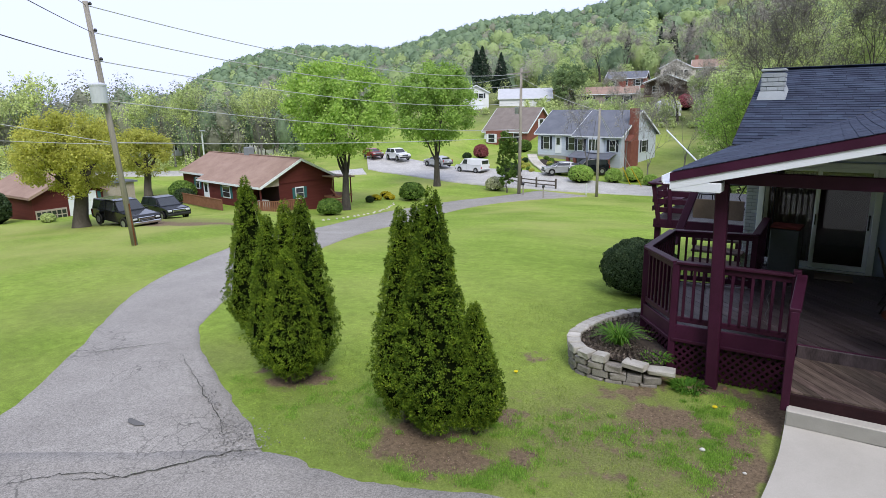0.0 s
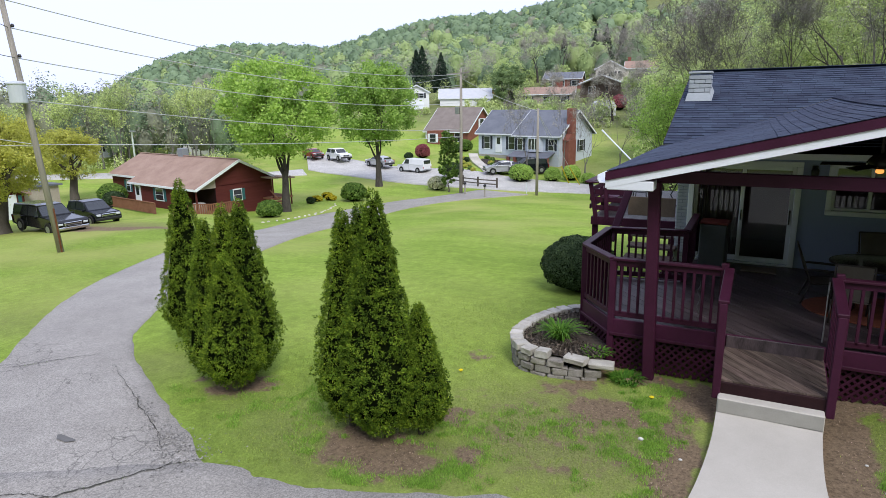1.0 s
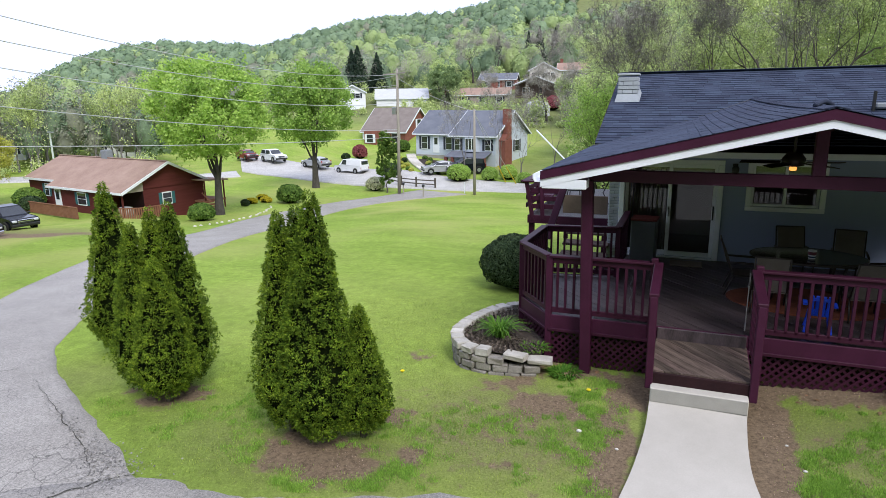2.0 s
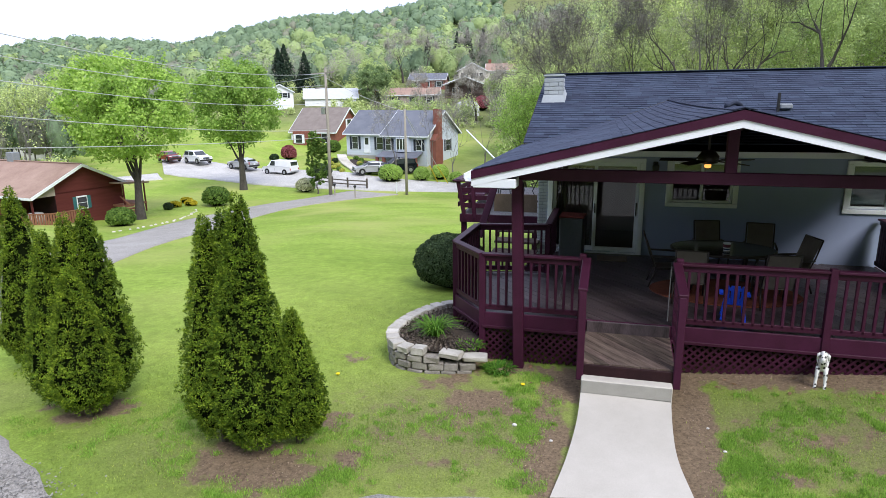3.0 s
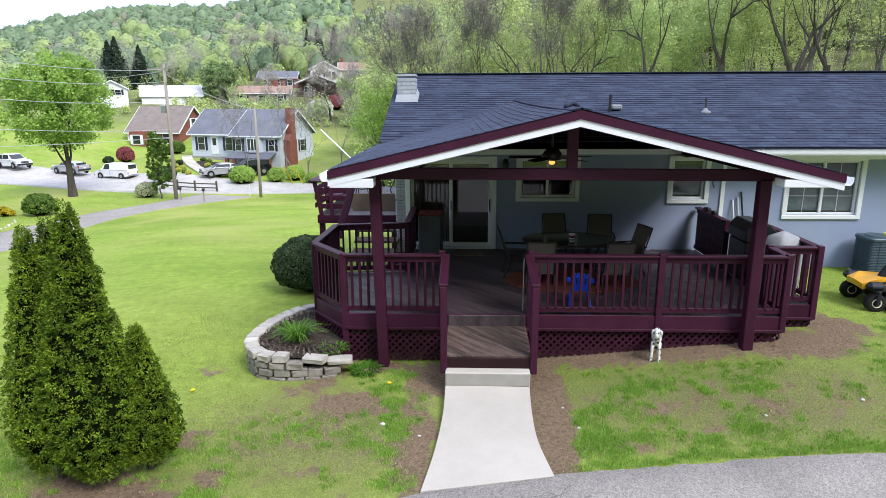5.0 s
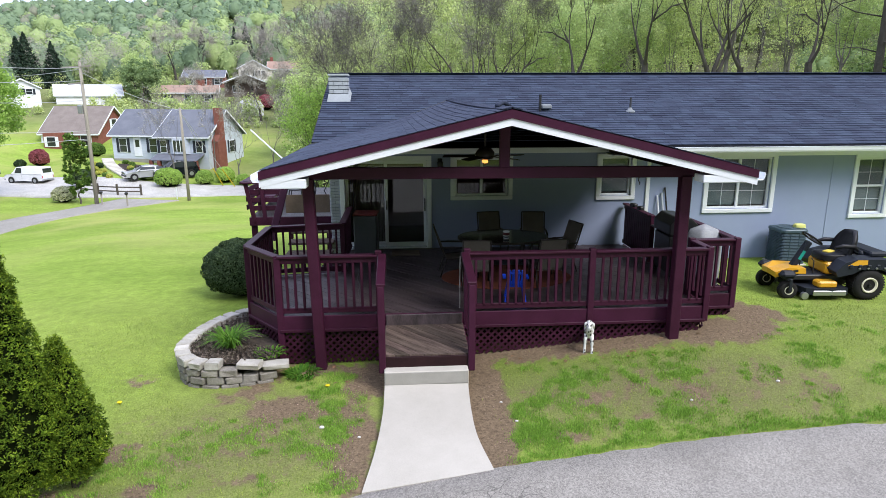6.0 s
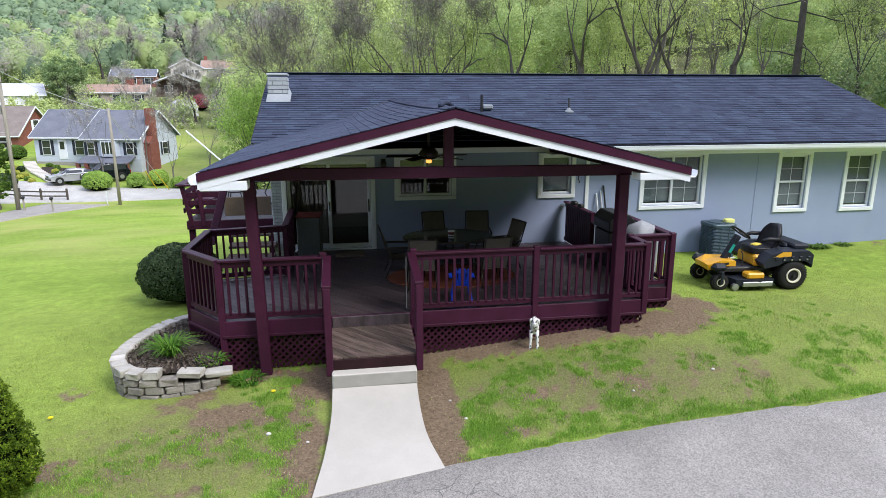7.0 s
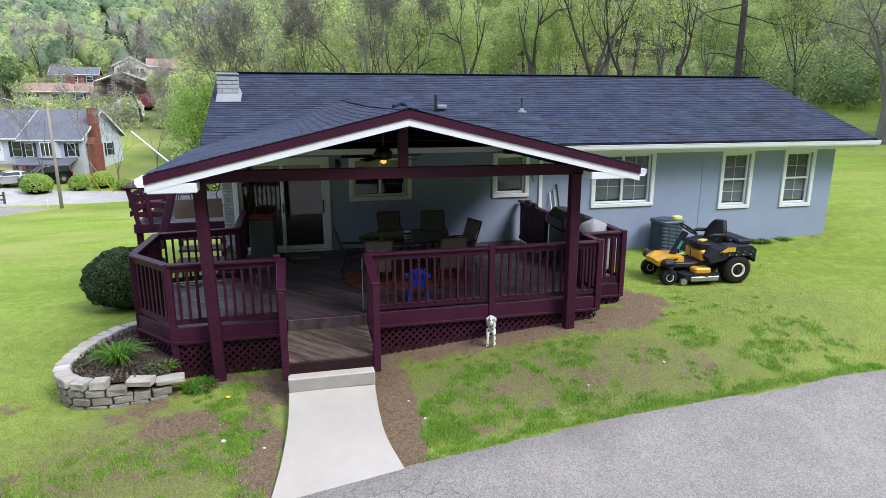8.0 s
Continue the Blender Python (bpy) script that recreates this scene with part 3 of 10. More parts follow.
paved("driveway_apron", [(-8.9, -5.85), (-5.38, -3.72), (-4.6, -3.68), (-3.5, -3.42), (-2.4, -2.97), (-0.2, -2.39), (1.3, -2.06), (2.4, -1.90), (3.4, -1.74), (5.2, -1.60), (8.9, -1.36), (16.0, -0.94), (26.0, 0.0)],
      [(-12.0, -20.0), (-8.0, -20.0), (-6.5, -20.0), (-5.0, -20.0), (-3.5, -20.0), (-1.0, -20.0), (1.3, -20.0), (2.4, -20.0), (3.4, -20.0), (5.2, -20.0), (8.9, -20.0), (16.0, -20.0), (26.0, -20.0)], ASPHALT,
      "worn grey asphalt parking apron with fine cracks", "driveway", across=40, n=10, lift=0.021)
paved("road", [(-66.0, 72.0), (-52.0, 67.5), (-42.0, 66.0), (-33.0, 61.5), (-24.0, 58.5), (-15.0, 57.5), (-4.0, 57.0), (12.0, 58.0)],
      [(-56.0, 60.0), (-47.0, 57.0), (-39.5, 54.0), (-33.0, 52.3), (-24.0, 51.6), (-14.5, 52.0), (-4.0, 52.0), (12.0, 53.0)], ROAD, "pale asphalt road along the valley floor", "road", lift=0.03)
paved("far_road", [(-112.0, 26.0), (-90.0, 36.0), (-74.0, 44.5), (-64.0, 52.0), (-57.0, 60.0)], [(-110.0, 20.0), (-88.0, 30.5), (-71.0, 39.5), (-61.5, 46.5), (-53.0, 56.0)], ROAD,
      "pale asphalt road behind the brown-roofed house", "road", lift=0.03)


def seam(line, wide, seed, label):
    """An open crack in the asphalt: a ragged dark ribbon in its surface."""
    rng = random.Random(seed)
    pts = spline([(*p, 0) for p in line], 14)
    v = []
    for i, p in enumerate(pts):
        d = (pts[min(i + 1, len(pts) - 1)] - pts[max(i - 1, 0)]).normalized()
        n = Vector((-d.y, d.x, 0))
        p = p + n * (0.05 * noise.noise((i * 0.35, seed, 0)) + rng.uniform(-0.012, 0.012))
        w = wide * rng.uniform(0.3, 1.0) * (0.3 + 0.7 * math.sin(math.pi * (i + 0.5) / len(pts)))
        for s in (-1, 1):
            q = p + n * s * w / 2
            v.append((q.x, q.y, float(ground_z(q.x, q.y)) + 0.0305))
    ob = part("asphalt_crack", array_mesh("asphalt_crack", v, [(2 * i, 2 * i + 1, 2 * i + 3, 2 * i + 2)[::-1] for i in range(len(pts) - 1)]), CRACK, None)
    tagged(ob, label, "crack", kind="structure")


def broken_edge():
    """Crumbled asphalt along the drive's edge, with weeds in the open seams."""
    rng = np.random.default_rng(15)
    line = np.array([(-9.3, -2.1), (-7.6, -2.92), (-6.5, -3.38), (-5.9, -3.65), (-5.6, -3.85)])
    n = 900
    t = rng.random(n) ** 0.6 * (len(line) - 1.001)
    i = t.astype(int)
    p = line[i] + (line[i + 1] - line[i]) * (t - i)[:, None]
    spread = 0.06 + 0.08 * np.clip(t - 1.5, 0, 3)
    p = p + rng.normal(size=(n, 2)) * spread[:, None] - np.array([0.02, 0.10])
    c = np.column_stack([p, ground_z(p[:, 0], p[:, 1]) + 0.034])
    v, f = leaf_quads(rng, c, 0.021, flat=3.0, aspect=1.2)
    ob = part("asphalt_crumbs", array_mesh("asphalt_crumbs", v, f), mat("crumbled_asphalt", (0.12, 0.114, 0.105), (0.36, 0.345, 0.32), rough=0.95, island=0.5, scale=4, bump=0), None)
    tagged(ob, "crumbled asphalt and grit along the drive's edge", "gravel", kind="stuff")
    seam([(-11.16, -3.07), (-10.84, -2.78), (-10.48, -2.34), (-10.05, -1.96)], 0.026, 1, "open seam across the driveway with sparse weeds")
    seam([(-6.9, -5.35), (-6.46, -5.03), (-6.14, -4.58), (-5.75, -3.98), (-5.5, -3.72)], 0.036, 2, "ragged open joint between driveway and apron")
    seam([(-9.32, -2.2), (-7.6, -3.05), (-6.55, -3.55), (-5.95, -3.95)], 0.016, 3, "long crack along the drive's edge")
    seam([(-7.5, -5.83), (-7.17, -5.43), (-6.82, -5.14), (-6.46, -5.03)], 0.024, 4, "curved crack round a patched corner")
    solid("oil_stain", B().add([(-7.52 + 0.16 * math.cos(a) * (1 + 0.25 * math.sin(3 * a)), -4.18 + 0.07 * math.sin(a) * (1 + 0.3 * math.cos(2 * a)), float(ground_z(-7.52, -4.18)) + 0.0305) for a in np.linspace(0, 6.28, 18, endpoint=False)], [tuple(range(18))]), mat("old_oil", (0.10, 0.097, 0.094), (0.16, 0.156, 0.15), rough=0.7), "small dark oil stain on the driveway", "stain", kind="structure")


CRACK = mat("open_crack", (0.035, 0.033, 0.028), (0.10, 0.098, 0.085), rough=1.0, scale=6, fine=60)
broken_edge()


def build_walk():
    t = thing("concrete_walk", "pale concrete path with one step up to the landing", "path", kind="structure")
    left = spline([(0.0, -0.17, 0), (-0.01, -0.9, 0), (-0.08, -1.7, 0), (-0.2, -2.45, 0)], 6)
    right = spline([(1.2, -0.2, 0), (1.17, -0.95, 0), (1.19, -1.5, 0), (1.30, -2.12, 0)], 6)
    b = B()
    n = len(left)
    for i, (p, q) in enumerate(zip(left, right)):
        z = -0.20 - 0.155 * i / (n - 1)
        b.v += [(p.x, p.y, z - 0.2), (p.x, p.y, z), (q.x, q.y, z), (q.x, q.y, z - 0.2)]
    for i in range(n - 1):
        b.f += [(4 * i + k + 1, 4 * i + k, 4 * i + 4 + k, 4 * i + 5 + k) for k in range(3)]
    b.f.append((4 * n - 4, 4 * n - 1, 4 * n - 2, 4 * n - 3))
    part("path_slab", b, CONCRETE, t)
    part("step", B().box((0.605, -0.08, -0.15), (1.215, 0.2, 0.3), 0.012), CONCRETE, t, "smooth concrete step")
    # Added plate: its darker grey holds the riser's shading as well as stains.
    part("riser", B().box((0.605, -0.182, -0.105), (1.195, 0.012, 0.185), 0.003), CONCRETE_FACE, t, "stained grey face of the step with shading in its colour")


build_walk()


# ---- the house ----
HOUSE = thing("house", "long single-storey grey house with a charcoal shingle roof", "house", at=pose(6.6, 9.7, 0))


def hpart(name, b, material, parent=HOUSE, label="", smooth=False, kind="", origin=(6.6, 9.7, 0)):
    """A part of the house given in world places."""
    b.v = [(p[0] - origin[0], p[1] - origin[1], p[2] - origin[2]) for p in b.v]
    return part(name, b, material, parent, label, smooth, kind)


WALL_Y, EAVE_Y, EAVE_Z, RIDGE_Y, RIDGE_Z = 5.55, 4.95, 2.78, 9.7, 4.46
SLOPE = (RIDGE_Z - EAVE_Z) / (RIDGE_Y - EAVE_Y)
WX0, WX1, BACK_Y = -1.25, 14.44, 13.85
# openings of the front wall: x from, to, z from, to
DOOR = (-0.98, 0.86, 0.48, 2.46)
WINDOWS = [(1.50, 2.72, 1.64, 2.50, "kitchen"), (4.86, 5.58, 1.60, 2.50, "hung"), (7.42, 8.94, 1.25, 2.46, "sliding"), (11.04, 11.80, 1.08, 2.42, "hung"), (12.93, 13.72, 1.06, 2.42, "hung")]


def wall_with_holes(x0, x1, z0, z1, holes, y, thick):
    """One solid wall with openings right through it."""
    xs = sorted({x0, x1, *[h[0] for h in holes], *[h[1] for h in holes]})
    zs = sorted({z0, z1, *[h[2] for h in holes], *[h[3] for h in holes]})
    b, idx = B(), {}

    def pt(i, j, k):
        if (i, j, k) not in idx:
            idx[i, j, k] = len(b.v)
            b.v.append((xs[i], y + thick * k, zs[j]))
        return idx[i, j, k]

    def full(i, j):
        if not (0 <= i < len(xs) - 1 and 0 <= j < len(zs) - 1):
            return False
        xm, zm = (xs[i] + xs[i + 1]) / 2, (zs[j] + zs[j + 1]) / 2
        return not any(h[0] < xm < h[1] and h[2] < zm < h[3] for h in holes)

    for i in range(len(xs) - 1):
        for j in range(len(zs) - 1):
            if not full(i, j):
                continue
            b.f.append((pt(i, j, 0), pt(i + 1, j, 0), pt(i + 1, j + 1, 0), pt(i, j + 1, 0)))
            b.f.append((pt(i, j, 1), pt(i, j + 1, 1), pt(i + 1, j + 1, 1), pt(i + 1, j, 1)))
            if not full(i - 1, j):
                b.f.append((pt(i, j, 0), pt(i, j + 1, 0), pt(i, j + 1, 1), pt(i, j, 1)))
            if not full(i + 1, j):
                b.f.append((pt(i + 1, j, 0), pt(i + 1, j, 1), pt(i + 1, j + 1, 1), pt(i + 1, j + 1, 0)))
            if not full(i, j - 1):
                b.f.append((pt(i, j, 0), pt(i, j, 1), pt(i + 1, j, 1), pt(i + 1, j, 0)))
            if not full(i, j + 1):
                b.f.append((pt(i, j + 1, 0), pt(i + 1, j + 1, 0), pt(i + 1, j + 1, 1), pt(i, j + 1, 1)))
    return b


GLASS = glass_mat("clear_glass")
PIPE_GREY = mat("dark_grey_pipe", (0.05, 0.052, 0.056), rough=0.6, bump=0.05)


def house_shell():
    holes = [DOOR, *[w[:4] for w in WINDOWS]]
    hpart("wall", wall_with_holes(WX0 + 0.12, WX1, -0.3, 2.7, holes, WALL_Y, 0.2), SIDING)
    for x in (WX0 + 0.1, WX1 - 0.2):
        ring = [(x, WALL_Y + .21, -0.3), (x, BACK_Y, -0.3), (x, BACK_Y, 2.7), (x, RIDGE_Y, 4.25), (x, WALL_Y + .21, 2.7)]
        hpart("wall", B().slab([(p[0] + 0.2, p[1], p[2]) for p in ring], 0.2, (1, 0, 0)), SIDING)
    hpart("wall", B().box((6.6, BACK_Y + 0.1, 1.2), (WX1 - WX0, 0.2, 3.0)), SIDING)
    hpart("floor_slab", B().box((6.6, 9.7, -0.05), (WX1 - WX0 - 0.4, BACK_Y - WALL_Y - 0.4, 0.1)), CONCRETE)
    # Room behind the glass: its dimness is put into darkened plaster.
    inner = mat("dimmed_plaster", (0.16, 0.15, 0.14), (0.2, 0.19, 0.18))
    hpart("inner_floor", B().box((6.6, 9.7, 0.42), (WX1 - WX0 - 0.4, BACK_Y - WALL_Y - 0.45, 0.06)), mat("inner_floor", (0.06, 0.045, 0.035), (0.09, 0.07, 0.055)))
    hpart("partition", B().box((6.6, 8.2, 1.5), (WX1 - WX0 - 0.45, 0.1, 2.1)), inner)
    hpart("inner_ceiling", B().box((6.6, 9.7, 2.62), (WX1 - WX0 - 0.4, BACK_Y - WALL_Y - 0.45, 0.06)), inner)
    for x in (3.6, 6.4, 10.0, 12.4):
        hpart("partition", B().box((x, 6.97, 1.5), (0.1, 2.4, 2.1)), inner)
    # panel joint on the long wall, and the white boards under the eave
    hpart("wall_joint", B().box((10.42, WALL_Y - 0.004, 1.25), (0.03, 0.012, 2.4), 0.004), SIDING)
    hpart("frieze_board", B().box((2.1, WALL_Y - 0.018, 2.66), (6.5, 0.036, 0.12), 0.006), WHITE)
    hpart("frieze_board", B().box((10.0, WALL_Y - 0.018, 2.515), (8.85, 0.036, 0.055), 0.006), WHITE)
    hpart("corner_board", B().box((5.98, WALL_Y - 0.02, 1.45), (0.09, 0.04, 2.1), 0.006), WHITE)


def brick_end():
    """The painted brick at the end of the house, brick by brick on its visible edge."""
    hpart("brick_backing", B().box((WX0 + 0.09, WALL_Y + 0.12, 1.2), (0.28, 0.22, 3.0)), MORTAR)
    me = B().box((0, 0, 0), (0.195, 0.03, 0.06), 0.005).mesh("brick")
    half = B().box((0, 0, 0), (0.09, 0.03, 0.06), 0.005).mesh("brick")
    side = B().box((0, 0, 0), (0.03, 0.195, 0.06), 0.005).mesh("brick")
    for row in range(40):
        z = -0.2 + 0.072 * row
        if z > 2.6:
            break
        for k, (m, dx) in enumerate(((me, 0.052), (half, 0.205)) if row % 2 else ((half, 0.0), (me, 0.153))):
            ob = part("brick", m, GREY_BRICK, HOUSE)
            ob.location = Vector((WX0 + dx, WALL_Y + 0.002, z)) - Vector((6.6, 9.7, 0))
        ob = part("brick", side, GREY_BRICK, HOUSE)
        ob.location = Vector((WX0 - 0.05, WALL_Y + 0.12, z)) - Vector((6.6, 9.7, 0))


def window(x0, x1, z0, z1, style, n):
    w = hpart("window", B().box(((x0 + x1) / 2, WALL_Y - 0.02, z0 - 0.045), (x1 - x0 + 0.2, 0.05, 0.09), 0.008), WHITE, label="white framed window")

    def sub(name, b, material, label=""):
        b.v = [(p[0] - 6.6, p[1] - 9.7, p[2]) for p in b.v]
        return part(name, b, material, w, label)

    for xa in (x0 - 0.05, x1 + 0.05):
        sub("casing", B().box((xa, WALL_Y - 0.02, (z0 + z1) / 2 + 0.001), (0.1, 0.05, z1 - z0), 0.008), WHITE)
    sub("head_casing", B().box(((x0 + x1) / 2, WALL_Y - 0.02, z1 + 0.035), (x1 - x0 + 0.2, 0.05, 0.07), 0.008), WHITE)
    y = WALL_Y + 0.07
    for c, s in (((x0 + 0.025, y, (z0 + z1) / 2), (0.05, 0.07, z1 - z0)), ((x1 - 0.025, y, (z0 + z1) / 2), (0.05, 0.07, z1 - z0)),
                 (((x0 + x1) / 2, y, z0 + 0.025), (x1 - x0 - 0.1, 0.07, 0.05)), (((x0 + x1) / 2, y, z1 - 0.025), (x1 - x0 - 0.1, 0.07, 0.05))):
        sub("frame", B().box(c, s, 0.006), WHITE)
    if style == "hung":
        sub("meeting_rail", B().box(((x0 + x1) / 2, y - 0.01, (z0 + z1) / 2), (x1 - x0 - 0.1, 0.06, 0.045), 0.005), WHITE)
        panes = [(x0 + .05, x1 - .05, z0 + .05, (z0 + z1) / 2 - .02), (x0 + .05, x1 - .05, (z0 + z1) / 2 + .02, z1 - .05)]
    else:
        sub("meeting_stile", B().box(((x0 + x1) / 2, y - 0.01, (z0 + z1) / 2), (0.06, 0.06, z1 - z0 - 0.1), 0.005), WHITE)
        panes = [(x0 + .05, (x0 + x1) / 2 - .03, z0 + .05, z1 - .05), ((x0 + x1) / 2 + .03, x1 - .05, z0 + .05, z1 - .05)]
    for xa, xb, za, zb in panes:
        sub("pane", B().box(((xa + xb) / 2, y + 0.012, (za + zb) / 2), (xb - xa, 0.008, zb - za)), GLASS).visible_shadow = False
        bars = B()
        if style != "kitchen" and n != 1:
            bars.box(((xa + xb) / 2, y + 0.004, (za + zb) / 2), (0.009, 0.008, zb - za))
            for k in ((1,) if style == "hung" else (1, 2)):
                bars.box(((xa + xb) / 2, y + 0.003, za + (zb - za) * k / (2 if style == "hung" else 3)), (xb - xa, 0.008, 0.009))
            sub("glazing_bars", bars, WHITE)
    blind = B()
    k = z0 + 0.1
    while k < z1 - 0.06:
        blind.box(((x0 + x1) / 2, y + 0.03, k), (x1 - x0 - 0.12, 0.01, 0.0225))
        k += 0.025
    if style != "kitchen":
        sub("blind", blind, BLIND, "drawn slatted blind")


BLIND = mat("blind_slats", (0.085, 0.115, 0.122), (0.125, 0.16, 0.165), rough=0.6, bump=0)


def sliding_door():
    x0, x1, z0, z1 = DOOR
    d = hpart("sliding_door", B().box(((x0 + x1) / 2, WALL_Y - 0.01, z1 + 0.05), (x1 - x0 + 0.22, 0.06, 0.1), 0.008), WHITE, label="white framed sliding glass door")

    def sub(name, b, material, label=""):
        b.v = [(p[0] - 6.6, p[1] - 9.7, p[2]) for p in b.v]
        return part(name, b, material, d, label)

    sub("jamb_casing", B().box((x1 + 0.055, WALL_Y - 0.01, (z0 + z1) / 2 - 0.02), (0.11, 0.06, z1 - z0 + 0.04), 0.008), WHITE)
    sub("jamb_casing", B().box((x0 - 0.055, WALL_Y - 0.01, (z0 + z1) / 2 - 0.02), (0.11, 0.06, z1 - z0 + 0.04), 0.008), WHITE)
    sub("threshold", B().box(((x0 + x1) / 2, WALL_Y + 0.02, z0 - 0.02), (x1 - x0, 0.16, 0.04), 0.006), WHITE)
    mid = (x0 + x1) / 2
    for k, (xa, xb, y) in enumerate(((x0, mid + 0.03, WALL_Y + 0.12), (mid - 0.03, x1, WALL_Y + 0.06))):
        for c, s in (((xa + 0.035, y, (z0 + z1) / 2), (0.07, 0.045, z1 - z0)), ((xb - 0.035, y, (z0 + z1) / 2), (0.07, 0.045, z1 - z0)),
                     (((xa + xb) / 2, y, z0 + 0.05), (xb - xa - 0.14, 0.045, 0.1)), (((xa + xb) / 2, y, z1 - 0.04), (xb - xa - 0.14, 0.045, 0.08))):
            sub("sash", B().box(c, s, 0.006), WHITE)
        sub("pane", B().box(((xa + xb) / 2, y + 0.01, (z0 + z1) / 2), (xb - xa - 0.13, 0.008, z1 - z0 - 0.16)), GLASS).visible_shadow = False
    sub("door_handle", B().box((x1 - 0.045, WALL_Y + 0.02, 1.45), (0.03, 0.05, 0.3), 0.012), BLACK, "black pull handle")
    sub("door_handle", B().box((mid, WALL_Y + 0.02, 1.45), (0.02, 0.03, 0.22), 0.008), BLACK, "black pull handle")
    # vertical drapes behind the fixed side
    cb = B()
    for k in range(15):
        x = x0 + 0.08 + 0.058 * k
        cb.box((x, WALL_Y + 0.26 + 0.012 * math.sin(k * 2.1), 1.42), (0.05, 0.012, 1.85), 0.004, Euler((0, 0, 0.5 + 0.2 * math.sin(k))).to_matrix())
    sub("drape", cb, mat("cream_drape", (0.14, 0.13, 0.125), (0.21, 0.20, 0.19), bump=0.1), "cream vertical drape")


def tab_rows(place, length, spans, expo=0.145, wide=0.31, thick=0.010, seed=1):
    """Shingle tabs: place(s, u) gives a point s metres up the slope and u along it; spans(s) the stretch of u. Yields the tabs' corner sets."""
    rng = random.Random(seed)
    s = 0.0
    while s < length - 0.02:
        a, b = spans(s)
        u = a - rng.uniform(0, wide)
        while u < b:
            w = wide * rng.uniform(0.55, 1.25)
            ua, ub = max(u + 0.003, a), min(u + w - 0.003, b)
            if ub - ua > 0.03:
                h = thick * rng.uniform(0.7, 1.5)
                yield s, ua, ub, min(s + expo + 0.02, length), h
            u += w
        s += expo * rng.uniform(0.985, 1.015)


def tab_geometry(b, place, normal, s0, ua, ub, s1, h):
    n = Vector(normal).normalized()
    lo, hi = 0.004, 0.002
    p = [Vector(place(s0, ua)), Vector(place(s0, ub)), Vector(place(s1, ub)), Vector(place(s1, ua))]
    top = [p[0] + n * (h + lo), p[1] + n * (h + lo), p[2] + n * hi, p[3] + n * hi]
    b.add([*top, p[0], p[1]], [(0, 1, 2, 3), (4, 5, 1, 0), (4, 0, 3), (5, 2, 1)])


